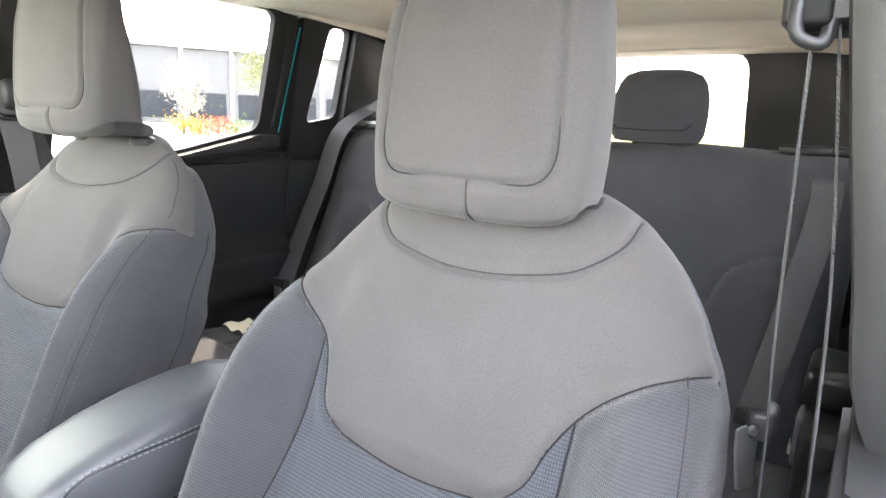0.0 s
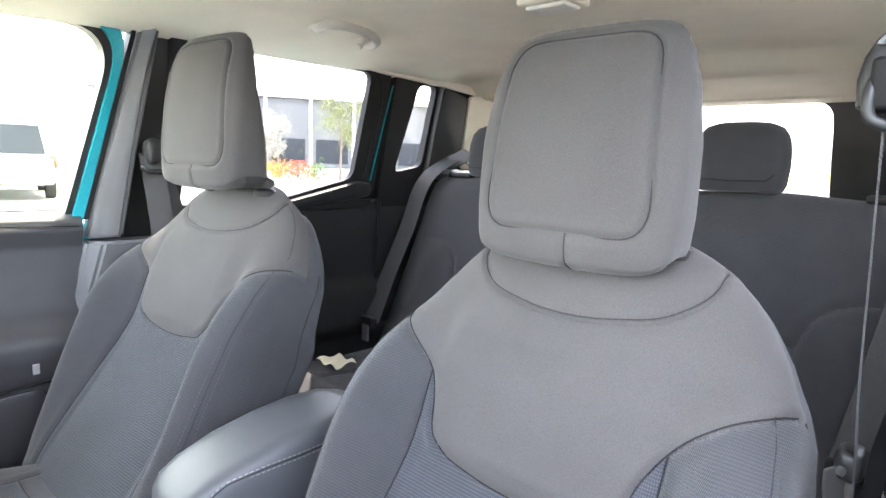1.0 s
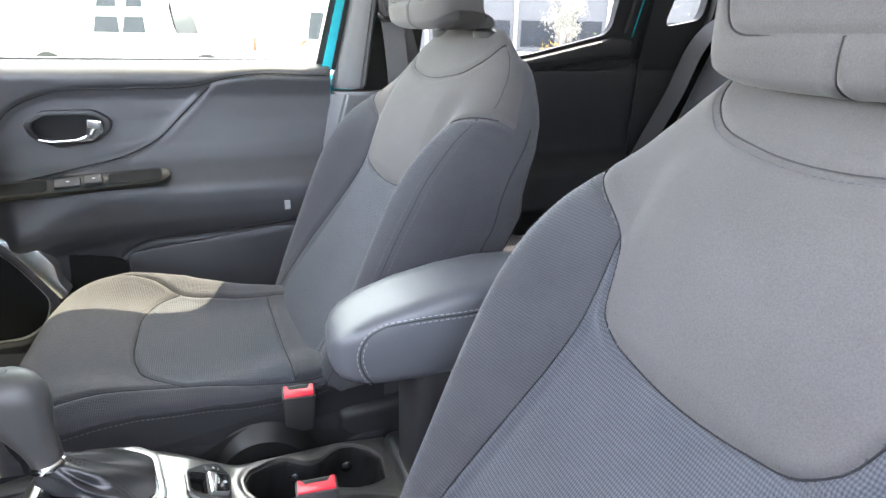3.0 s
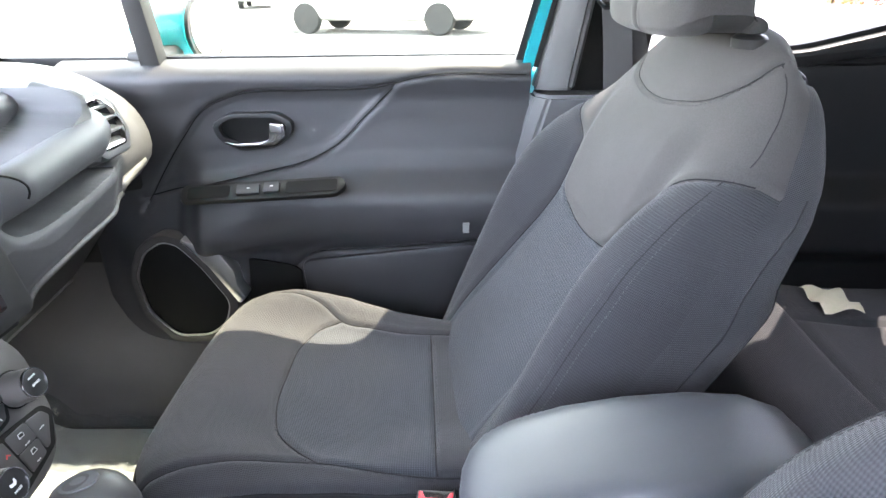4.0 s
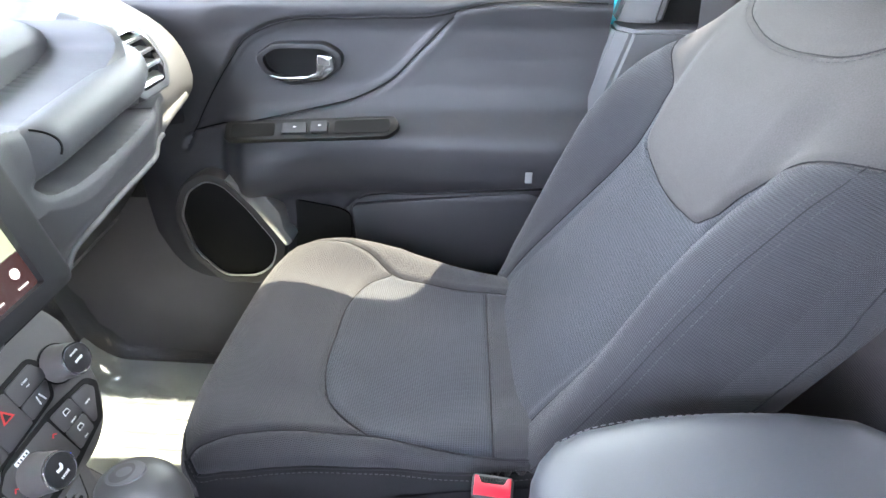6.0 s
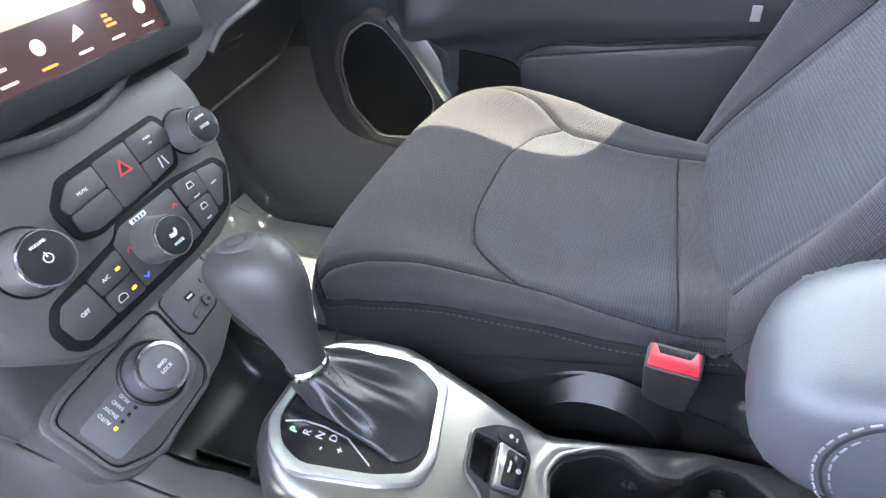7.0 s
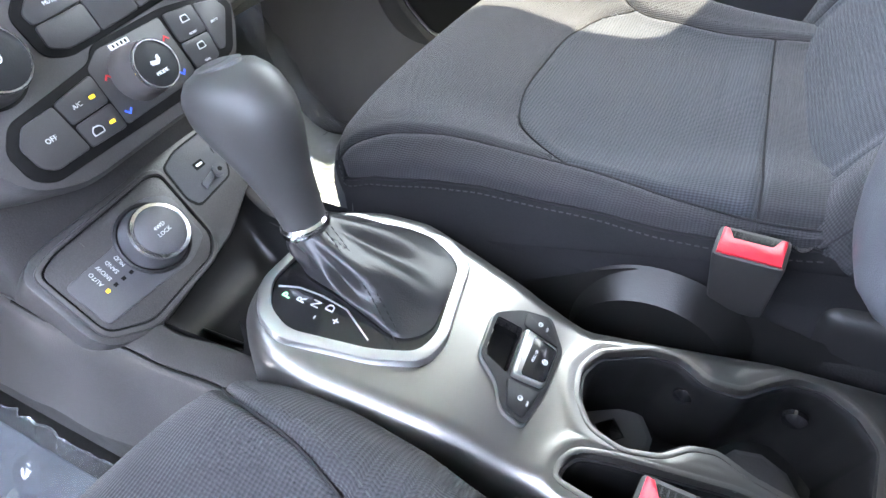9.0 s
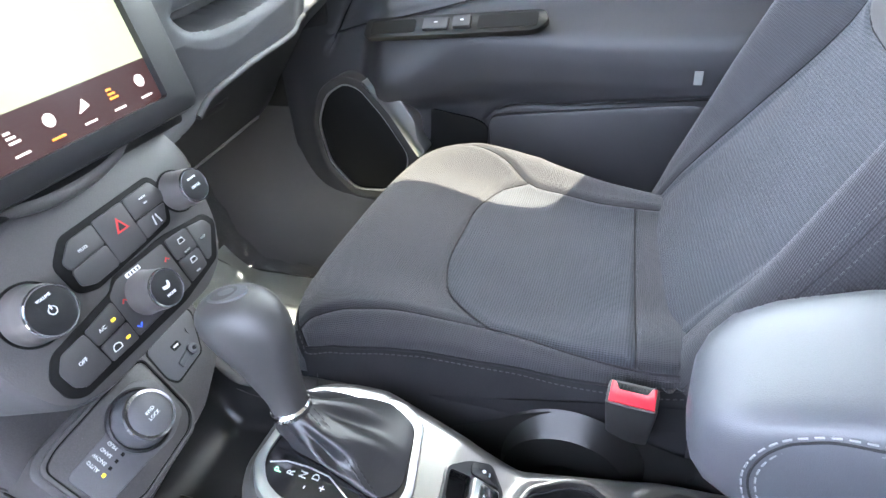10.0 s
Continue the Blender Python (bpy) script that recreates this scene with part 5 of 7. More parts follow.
bent(0.0225, -0.0565, 0.0030, False, BLUE_INK), bent(-0.031, -0.053, 0.0030, False, BLUE_INK)
ink("FRONT", -0.0575, -0.0325, 0.0029), ink("REAR", -0.0555, -0.0535, 0.0029), ink("AUTO", -0.0805, -0.032, 0.0032)
for w in (-0.022, -0.043):
    mark([(-0.0535, w - 0.002), (-0.0615, w - 0.002), (-0.0605, w + 0.003), (-0.0545, w + 0.003)], WHITE_INK, name="demist_symbol")
    mark([(-0.0545, w - 0.0013), (-0.0606, w - 0.0013), (-0.0598, w + 0.0022), (-0.0552, w + 0.0022)], HARD, 0.0034, name="demist_symbol")
mark([(0.007, -0.0150), (-0.009, -0.0150), (-0.009, -0.0188), (0.007, -0.0188)], WHITE_INK, 0.0024, name="fan_symbol")
for k in range(4):
    x = 0.0046 - 0.0034 * k
    mark([(x, -0.0157), (x - 0.0014, -0.0157), (x - 0.0014, -0.0182), (x, -0.0182)], HARD, 0.0028, name="fan_symbol")


def dial(x, w, r, tall, name, cap_words=()):
    m = sm @ Matrix.Translation((-x, w, 0))
    part("dial_gap", lathe([(r * 1.12, -0.002), (r * 1.12, 0.0012), (r * 0.9, 0.0012)], m, 48), DARK, stack)
    k = part(name, lathe([(r * 1.03, 0), (r * 1.03, 0.002), (r * 0.99, 0.0035), (r * 0.95, tall * 0.5), (r * 0.90, tall * 0.88), (r * 0.86, tall)], m, 56), DIAL, dash, "bronze-grey turning dial")
    part("chrome_ring", lathe([(r * 0.87, tall * 0.90), (r * 0.88, tall), (r * 0.85, tall + 0.0012), (r * 0.80, tall + 0.0012), (r * 0.785, tall)], m, 56), CHROME, k)
    part("cap", lathe([(r * 0.79, tall * 0.8), (r * 0.79, tall + 0.0002), (r * 0.6, tall + 0.0010), (0.0005, tall + 0.0012)], m, 48), HARD, k)
    for text, dx, dw, size in cap_words:
        words(text, size, m @ pose(dx, dw, tall + 0.0016), WHITE_INK, k)
    return k, m


K, M = dial(0.082, 0.003, 0.0220, 0.027, "volume_dial", [("VOLUME", 0, 0.0105, 0.0030)])
part("power_symbol", lathe([(0.0027, 0.0276), (0.0027, 0.0286), (0.0033, 0.0286), (0.0033, 0.0276)], M, 30), WHITE_INK, K)
part("power_symbol", shaped_box(-0.0004, 0.0004, 0.0008, 0.0044, 0.0276, 0.0287, 0), WHITE_INK, K).matrix_basis = M
K, M = dial(-0.086, 0.016, 0.0180, 0.026, "tuning_dial", [("BROWSE", 0, 0.007, 0.0026), ("ENTER", 0, -0.001, 0.0036)])
K, M = dial(0.0, -0.038, 0.0190, 0.028, "blower_dial", [("MODE", 0, -0.006, 0.0034)])
part("mode_symbol", plate(rounded([(-0.004, 0.0), (0.0015, -0.001), (0.004, 0.0015), (0.004, 0.005), (0.0025, 0.005), (0.001, 0.002), (-0.004, 0.003)], 0.0007), 0.0286, 0.0296, M), WHITE_INK, K)

# screen
scm = plane_at(0.0, -0.752, 1.012, 12)
housing = rounded([(-0.142, -0.075), (0.142, -0.075), (0.142, 0.085), (0.110, 0.100), (-0.110, 0.100), (-0.142, 0.085)], 0.016)
opening = rounded([(-0.106, -0.055), (0.106, -0.055), (0.106, 0.072), (0.085, 0.072), (-0.085, 0.072), (-0.106, 0.072)], 0.004)
screen = part("screen_housing", plate(housing, -0.06, 0.006, scm, 0.008, opening), HARD, dash)
SCREEN = material("lit_screen", (0.02, 0.02, 0.02), 0.15, glow=(0.84, 1.0, 0.66, 0.030), stain=0.02)
BAR = material("screen_menu_bar", (0.02, 0.02, 0.02), 0.15, glow=(0.055, 0.022, 0.020, 0.045), stain=0.02)
ORANGE = material("screen_orange", (0.02, 0.02, 0.02), 0.2, glow=(1.0, 0.35, 0.05, 0.07))
PALE = material("screen_white", (0.02, 0.02, 0.02), 0.2, glow=(1.0, 0.95, 0.9, 0.06))
part("display", plate([(-0.106, -0.020), (0.106, -0.020), (0.106, 0.072), (-0.106, 0.072)], -0.006, -0.001, scm), SCREEN, screen, "lit display, washed out pale green")
part("menu_bar", plate([(-0.106, -0.055), (0.106, -0.055), (0.106, -0.020), (-0.106, -0.020)], -0.006, -0.001, scm), BAR, screen, "dark brown menu bar with icons")
for k in range(7):
    x = -0.092 + 0.0305 * k
    icons = (lathe([(0.0050, 0), (0.0050, 0.0005), (0.0034, 0.0005), (0.0034, 0)], scm @ pose(x, -0.035, -0.001), 20),
             plate(rounded([(x - 0.006, -0.040), (x + 0.006, -0.037), (x + 0.002, -0.030), (x - 0.001, -0.034)], 0.001), -0.001, -0.0004, scm),
             join(*[plate([(x - 0.005, -0.040 + 0.0035 * n), (x + 0.004 - 0.002 * n, -0.040 + 0.0035 * n), (x + 0.004 - 0.002 * n, -0.0382 + 0.0035 * n), (x - 0.005, -0.0382 + 0.0035 * n)], -0.001, -0.0004, scm) for n in range(3)]))
    for n in range(3):
        if n != k % 3:
            icons[n].free()
    part("icon", icons[k % 3], ORANGE if k in (1, 5) else PALE, screen)
    part("icon_caption", plate([(x - 0.006, -0.0490), (x + 0.006, -0.0490), (x + 0.006, -0.0474), (x - 0.006, -0.0474)], -0.001, -0.0004, scm), PALE if k != 3 else ORANGE, screen)
# solid black box paints the shade in the slot under the screen
part("screen_slot_shade", shaped_box(-0.130, 0.130, -0.80, -0.748, 0.926, 0.946, 0.004), DARK, dash)
lip = spline([(0.126, -0.762, 0.930), (0.085, -0.757, 0.934), (0.062, -0.754, 0.934), (0.050, -0.753, 0.930), (-0.045, -0.753, 0.930), (-0.058, -0.754, 0.935), (-0.09, -0.757, 0.936), (-0.130, -0.764, 0.945)], 60)
part("stack_lip", tube(lip, 0.0065, 10), STACK, dash)


# ---- centre console ----
console = thing("centre_console", "black and silver centre console with cup holders", "console")
tops = [(-0.98, 0.662), (-0.90, 0.668), (-0.84, 0.677), (-0.80, 0.664), (-0.76, 0.646), (-0.72, 0.635), (-0.65, 0.642), (-0.61, 0.640), (-0.56, 0.605), (-0.50, 0.565), (-0.43, 0.545), (-0.38, 0.530), (-0.20, 0.515), (0.02, 0.510)]
top_line = spline(tops, 60)
for s in (-1, 1):
    rows = []
    for k, dx in ((0.010, 0.071), (0.003, 0.074), (0.0, 0.079), (0.0, 0.098), (0.003, 0.1035), (0.006, 0.1035), (0.0075, 0.1065), (0.012, 0.109), (0.04, 0.114), (0.09, 0.121), (0.13, 0.132), (0.135, 0.128)):
        rows.append([(s * (dx + 0.018 * float(step(np.array(y), -0.73, -0.82)) * min(1, dx / 0.1) + 0.035 * float(step(np.array(y), -0.50, -0.41))), y, max(z - k, 0.37)) for y, z in top_line])
    part("side_panel", from_grid(rows, flip=s < 0), PLASTIC, console)
    part("panel_line", tube([Vector(p) + Vector((s * 0.0008, 0, 0)) for p in rows[5][8:40]], 0.0013, 6), DARK, console)
tray = [[(x, y, 0.585 + 0.052 * (abs(x) / 0.073) ** 14 + 0.06 * max(0, (-0.735 - y) / 0.045) ** 2 + 0.05 * max(0, (y + 0.655) / 0.028) ** 3) for x in np.linspace(-0.073, 0.073, 40)] for y in np.linspace(-0.785, -0.628, 26)]
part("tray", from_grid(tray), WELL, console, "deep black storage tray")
part("tray_rib", shaped_box(0.040, 0.043, -0.745, -0.66, 0.584, 0.591, 0.001, 1), HARD, console)

# drive mode panel and socket
lm = plane_at(0.05, -0.770, 0.680, 37)
lp = lambda pts: [(-(x - 0.05), w) for x, w in pts]
panel_line = rounded(lp([(0.110, 0.030), (0.094, 0.036), (-0.006, 0.043), (-0.016, 0.038), (-0.011, -0.028), (0.002, -0.041), (0.078, -0.049), (0.108, -0.032)]), 0.009)
surround_line = rounded(lp([(0.122, 0.036), (0.108, 0.046), (-0.096, 0.060), (-0.106, 0.040), (-0.086, -0.012), (-0.030, -0.040), (0.080, -0.060), (0.112, -0.046), (0.121, -0.030)]), 0.010)
part("front_surround", plate(surround_line, -0.06, 0.003, lm, 0.004), PLASTIC, console)
middle = np.mean(panel_line, axis=0)
panel_gap = [(middle[0] + (a - middle[0]) * 1.022, middle[1] + (b - middle[1]) * 1.035) for a, b in panel_line]
part("panel_gap", plate(panel_gap, -0.01, 0.0034, lm), DARK, console)
ridge_out, ridge_in = ([(middle[0] + (a - middle[0]) * k, middle[1] + (b - middle[1]) * j) for a, b in panel_line] for k, j in ((1.085, 1.14), (1.03, 1.05)))
part("panel_ridge", plate(ridge_out, -0.004, 0.0062, lm, 0.0025, ridge_in), STACK, console)
mode = part("drive_mode_panel", plate(panel_line, -0.01, 0.0045, lm, 0.0012), PLASTIC, console)
inlay = rounded(lp([(0.0075, 0.032), (0.031, 0.0325), (0.045, 0.021), (0.058, 0.015), (0.106, 0.013), (0.104, -0.030), (0.056, -0.0314), (0.037, -0.033), (0.018, -0.0345), (-0.007, -0.024), (-0.010, 0.02)]), 0.006)
part("mode_inlay", plate(inlay, 0.003, 0.0056, lm, 0.0010), PILLAR, mode)
knob_m = lm @ Matrix.Translation((-(0.0288 - 0.05), 0.001, 0.004))
part("dial_well", lathe([(0.0315, -0.004), (0.0315, 0.004), (0.0295, 0.0052), (0.0282, 0.004), (0.0282, 0)], knob_m, 48), HARD, mode)
dialk = part("mode_dial", lathe([(0.0275, 0), (0.0272, 0.008), (0.0250, 0.020), (0.0232, 0.024)], knob_m, 56), PILLAR, mode)
part("chrome_ring", lathe([(0.0240, 0.020), (0.0245, 0.023), (0.0236, 0.0255), (0.0208, 0.0258), (0.0203, 0.023)], knob_m, 56), CHROME, dialk)
part("cap", lathe([(0.0205, 0.018), (0.0205, 0.0252), (0.0175, 0.0275), (0.0005, 0.0280)], knob_m, 48), PILLAR, dialk)
words("4WD", 0.0048, knob_m @ pose(0, 0.003, 0.0284), WHITE_INK, dialk)
words("LOCK", 0.0048, knob_m @ pose(0, -0.003, 0.0284), WHITE_INK, dialk)
for k, text in enumerate(("AUTO", "SNOW", "SAND", "MUD")):
    x = 0.0855 - 0.0078 * k
    words(text, 0.0048, lm @ pose(-(x - 0.05), 0.0035, 0.0060, 0, 0, 90), WHITE_INK, mode)
    part("indicator", plate(lp([(x + 0.0016, -0.0105), (x - 0.0016, -0.0105), (x - 0.0016, -0.0075), (x + 0.0016, -0.0075)]), 0.004, 0.0061, lm), AMBER if k == 0 else DARK, mode)
socket_line = rounded(lp([(-0.0246, 0.0414), (-0.043, 0.048), (-0.092, 0.050), (-0.094, 0.040), (-0.069, 0.003), (-0.026, -0.0019), (-0.0207, 0.009)]), 0.005)
socket = part("socket_panel", plate(socket_line, -0.01, 0.0042, lm, 0.001), FASCIA, console)
sc = np.mean(socket_line, axis=0)
part("socket_rim", plate([(sc[0] + (a - sc[0]) * 1.05, sc[1] + (b - sc[1]) * 1.07) for a, b in socket_line], -0.01, 0.0036, lm), DARK, socket)
part("usb_port", plate(rounded(lp([(-0.047, 0.030), (-0.058, 0.030), (-0.058, 0.023), (-0.047, 0.023)]), 0.001), 0.001, 0.0048, lm), DARK, socket)
part("usb_tongue", plate(lp([(-0.049, 0.0275), (-0.056, 0.0275), (-0.056, 0.0255), (-0.049, 0.0255)]), 0.002, 0.0052, lm), SATIN, socket)
part("aux_plug", lathe([(0.0062, 0.001), (0.0062, 0.007), (0.004, 0.008), (0.002, 0.0075)], lm @ Matrix.Translation((0.112, 0.012, 0.003)), 24), FASCIA, socket)
part("aux_hole", lathe([(0.0022, 0.0078), (0.0022, 0.0083), (0.0004, 0.0083)], lm @ Matrix.Translation((0.112, 0.012, 0.003)), 16), DARK, socket)
part("aux_flap", plate(rounded(lp([(-0.040, 0.012), (-0.060, 0.016), (-0.060, 0.010), (-0.040, 0.004)]), 0.002), 0.001, 0.007, lm, 0.001), FASCIA, socket)

# silver top: panels on it have their own x towards the passenger, y forwards
def matched(outer, inner, n=120):
    """Both outlines met by the same rays from the inner one's middle."""
    c = np.mean(inner, axis=0)
    out = []
    for poly in (outer, inner):
        ring = []
        for a in np.linspace(0, 2 * math.pi, n, endpoint=False):
            d = np.array([math.cos(a), math.sin(a)])
            best = 0
            for i in range(len(poly)):
                p, q = np.array(poly[i - 1]) - c, np.array(poly[i]) - c
                e = q - p
                det = d[0] * -e[1] + d[1] * e[0]
                if abs(det) > 1e-12:
                    t, u = (p[0] * -e[1] + p[1] * e[0]) / det, (d[0] * p[1] - d[1] * p[0]) / det
                    if t > 0 and -1e-9 <= u <= 1 + 1e-9:
                        best = max(best, t)
            ring.append(tuple(c + d * best))
        out.append(ring)
    return out


tm = plane_at(0.015, -0.545, 0.684, 76)
tp = lambda pts: [(-(x - 0.015), -(y + 0.545) / 0.97) for x, y in pts]
pm = plane_at(0.013, -0.437, 0.648, 64)
pp = lambda pts: [(-(x - 0.013), -(y + 0.437) / math.sin(radians(64))) for x, y in pts]
EDGE_Y = [-0.624, -0.617, -0.608, -0.596, -0.58, -0.55, -0.50, -0.45, -0.41, -0.38, -0.345, -0.28, -0.195]
EDGE_P = [-0.020, -0.034, -0.045, -0.053, -0.060, -0.066, -0.056, -0.047, -0.045, -0.055, -0.067, -0.090, -0.108]
EDGE_D = [0.050, 0.064, 0.073, 0.083, 0.090, 0.093, 0.088, 0.080, 0.077, 0.082, 0.088, 0.100, 0.108]
TOP_Y = [-0.624, -0.617, -0.61, -0.55, -0.50, -0.465, -0.445, -0.425, -0.41, -0.31, -0.195]
TOP_Z = [0.695, 0.6982, 0.6990, 0.6850, 0.6720, 0.6605, 0.6508, 0.6400, 0.6345, 0.610, 0.5824]
edge_p, edge_d, top_z = (np.stack([np.linspace(-0.624, -0.195, 301), np.convolve(np.pad(np.interp(np.linspace(-0.624, -0.195, 301), xs, ys), 6, mode="reflect", reflect_type="odd"), np.hanning(15)[1:-1] / np.hanning(15).sum(), "valid")]) for xs, ys in ((EDGE_Y, EDGE_P), (EDGE_Y, EDGE_D), (TOP_Y, TOP_Z)))
recess = [(-0.0105, -0.4665), (-0.0125, -0.4485), (0.026, -0.445), (0.0215, -0.4625)]
cup_plan = rounded([(-0.012, -0.4035), (-0.031, -0.3965), (-0.053, -0.366), (-0.058, -0.345), (-0.048, -0.3225), (-0.053, -0.300), (-0.071, -0.284), (-0.084, -0.269), (-0.088, -0.2466), (-0.078, -0.2241), (-0.058, -0.210), (-0.010, -0.214), (0.003, -0.2353), (0.0095, -0.2608), (0.0075, -0.2878), (0.001, -0.3096), (0.0068, -0.3265), (0.022, -0.3412), (0.0305, -0.3642), (0.026, -0.3861), (0.0087, -0.3996)], 0.006, 4)
slot_plan = rounded([(0.0477, -0.3883), (0.0594, -0.3940), (0.0690, -0.3939), (0.0715, -0.36), (0.076, -0.30), (0.080, -0.21), (0.030, -0.21), (0.0225, -0.25), (0.0225, -0.294), (0.0325, -0.337), (0.040, -0.368)], 0.006, 4)
yy = np.repeat(np.linspace(-0.624, -0.195, 300)[:, None], 120, 1)
uu = np.repeat(np.linspace(0, 1, 120)[None, :], 300, 0)
xx = np.interp(yy, *edge_p) * (1 - uu) + np.interp(yy, *edge_d) * uu


def silver_height(x, y):
    a = np.minimum(x - np.interp(y, *edge_p), np.interp(y, *edge_d) - x)
    return np.stack([x, y, np.interp(y, *top_z) - 0.0030 * np.clip(1 - a / 0.010, 0, 1) ** 2], -1)


pieces = panels(xx, yy, silver_height, [cup_plan + cup_plan[:1], slot_plan + slot_plan[:1]], [lambda x, y: inside(x, y, cup_plan), lambda x, y: inside(x, y, slot_plan), lambda x, y: inside(x, y, recess)], 0.0, 0.003)
part("silver_top", pieces[3], SILVER, console, "brushed silver painted top")
for bm in pieces[:3]:
    bm.free()
ends = silver_height(xx, yy)
outline = [tuple(p) for p in ends[:0:-3, 0]] + [tuple(p) for p in ends[0, ::4]] + [tuple(p) for p in ends[1::3, -1]]
flat = np.array(outline)
tang = np.gradient(flat[:, :2], axis=0)
tang = np.stack([np.convolve(np.pad(tang[:, k], 4, mode="edge"), np.ones(9) / 9, "valid") for k in (0, 1)], 1)
tang /= np.linalg.norm(tang, axis=1, keepdims=True)
side_n = np.stack([tang[:, 1], -tang[:, 0]], 1)
skirt = []
for out, down in ((0, 0), (0.0035, 0.0022), (0.0065, 0.006), (0.0090, 0.012), (0.0115, 0.022), (0.0140, 0.038), (0.0165, 0.056), (0.0175, 0.070)):
    skirt.append([(x + out * nx, y + out * ny, z - down) for (x, y, z), (nx, ny) in zip(outline, side_n)])
part("silver_side", from_grid(skirt, flip=True), SILVER, console)
bez = rounded(tp([(0.085, -0.580), (0.075, -0.603), (0.052, -0.618), (-0.028, -0.616), (-0.043, -0.600), (-0.058, -0.525), (-0.043, -0.500), (0.030, -0.485), (0.052, -0.490), (0.068, -0.520)]), 0.010)
cen = np.mean(bez, axis=0)
bez_in = [(cen[0] + (a - cen[0]) * 0.855, cen[1] + (b - cen[1]) * 0.88) for a, b in bez]
shift = part("shift_bezel", plate(bez, -0.01, 0.006, tm, 0.004, bez_in), SATIN, console, "bright satin shifter surround")
part("shift_plate", plate(bez_in, -0.008, 0.002, tm), GLOSS, shift)
for k, (text, mat) in enumerate((("P", GREEN), ("R", WHITE_INK), ("N", WHITE_INK), ("D", WHITE_INK))):
    words(text, 0.0088, tm @ pose(*tp([(0.0515 - 0.0021 * k, -0.595 + 0.0103 * k)])[0], 0.0025), mat, shift)
words("-", 0.010, tm @ pose(*tp([(0.0570, -0.570)])[0], 0.0025, 0, 0, 0), WHITE_INK, shift)
words("+", 0.010, tm @ pose(*tp([(0.0525, -0.5553)])[0], 0.0025), WHITE_INK, shift)
part("gate_line", tube([tm @ Vector((*tp([p])[0], 0.0026)) for p in ((0.0478, -0.6048), (0.0415, -0.592), (0.0395, -0.575), (0.0405, -0.555), (0.0544, -0.530))], 0.0007, 6), SATIN, shift)

# leather boot with folds, and the lever
lever = thing("gear_lever", "black leather gear lever with chrome collar and boot", "gear lever")
base = [(-0.038, -0.602), (-0.052, -0.525), (-0.036, -0.505), (0.028, -0.496), (0.046, -0.512), (0.034, -0.560), (0.030, -0.600), (-0.01, -0.606)]
base = np.array(rounded(base, 0.012, 6))
bc = base.mean(axis=0)
ang = np.arctan2(base[:, 1] - bc[1], base[:, 0] - bc[0])
order = np.argsort(ang)
ring_a = np.linspace(-math.pi, math.pi, 90, endpoint=False)
bx, by = np.interp(ring_a, ang[order], base[order, 0], period=2 * math.pi), np.interp(ring_a, ang[order], base[order, 1], period=2 * math.pi)
rings = []
for k in np.linspace(0, 1, 22):
    e = k ** 1.1
    row = []
    for a, x0, y0 in zip(ring_a, bx, by):
        tx, ty = 0.012 + 0.0145 * math.cos(a), -0.597 + 0.0145 * math.sin(a)
        z0 = 0.684 - 0.25 * (y0 + 0.545)
        fold = math.sin(math.pi * k) ** 0.8 * (0.0034 * math.sin(5 * a + 2.2 * k) + 0.0016 * math.sin(9 * a - 3 * k + 1) + 0.0012 * math.sin(2 * a + 7 * k))
        x, y = x0 + (tx - x0) * e, y0 + (ty - y0) * e
        row.append((x + fold * math.cos(a), y + fold * math.sin(a), z0 + 0.004 + (0.729 - z0) * (0.8 * k + 0.2 * k ** 2) + 0.0015 * math.sin(math.pi * k) * math.sin(4 * a + 5 * k)))
    rings.append(row)
part("boot", loft(rings), LEATHER, lever, "wrinkled black leather boot")
for d in (-0.003, 0.003):
    line = [(0.012 + 0.036 * (1 - k) ** 1.2 + d - 0.004 * math.sin(3 * k), -0.582 + 0.074 * (1 - k) ** 1.1, 0.676 + 0.057 * k ** 1.2 + 0.007) for k in np.linspace(0.05, 0.95, 30)]
    part("boot_stitching", stitches([(x, y, z - 0.001) for x, y, z in line], 0.003, 0.002, 0.0005), SHELL, lever)
axis = spline([(0.012, -0.597, 0.728), (0.011, -0.600, 0.745), (0.010, -0.607, 0.77), (0.008, -0.617, 0.80), (0.006, -0.628, 0.825), (0.004, -0.636, 0.843)], 22)
rings = []
for i, p in enumerate(axis):
    t = i / 21
    r = float(np.interp(t, [0, 0.15, 0.4, 0.6, 0.75, 0.88, 0.96, 1], [0.0155, 0.0165, 0.021, 0.0265, 0.029, 0.0275, 0.020, 0.008]))
    long = float(np.interp(t, [0, 0.3, 0.7, 1], [1.0, 1.1, 1.38, 1.30]))
    rings.append([(p[0] + r * math.cos(a), p[1] + r * long * math.sin(a), p[2] + (0.25 * r * long * math.sin(a) * t)) for a in np.linspace(0, 2 * math.pi, 36, endpoint=False)])
knob = part("knob", loft(rings), KNOB, lever, "smooth satin black knob")
part("knob_badge", lathe([(0.015, -0.004), (0.014, 0.0006), (0.0005, 0.0028)], pose(0.004, -0.634, 0.8415, 14) @ Matrix.Diagonal((0.9, 1.35, 1, 1)), 30), PILLAR, knob, "smooth grey top cap")
part("knob_spine", tube([(0.0115, -0.6135, 0.738), (0.0105, -0.622, 0.765), (0.009, -0.642, 0.795), (0.007, -0.662, 0.818)], 0.0032, 8), SATIN, knob)
part("collar", lathe([(0.0165, 0), (0.0178, 0.002), (0.0178, 0.007), (0.0160, 0.009)], pose(0.012, -0.597, 0.727, 8), 40), CHROME, lever, "chrome collar ring")

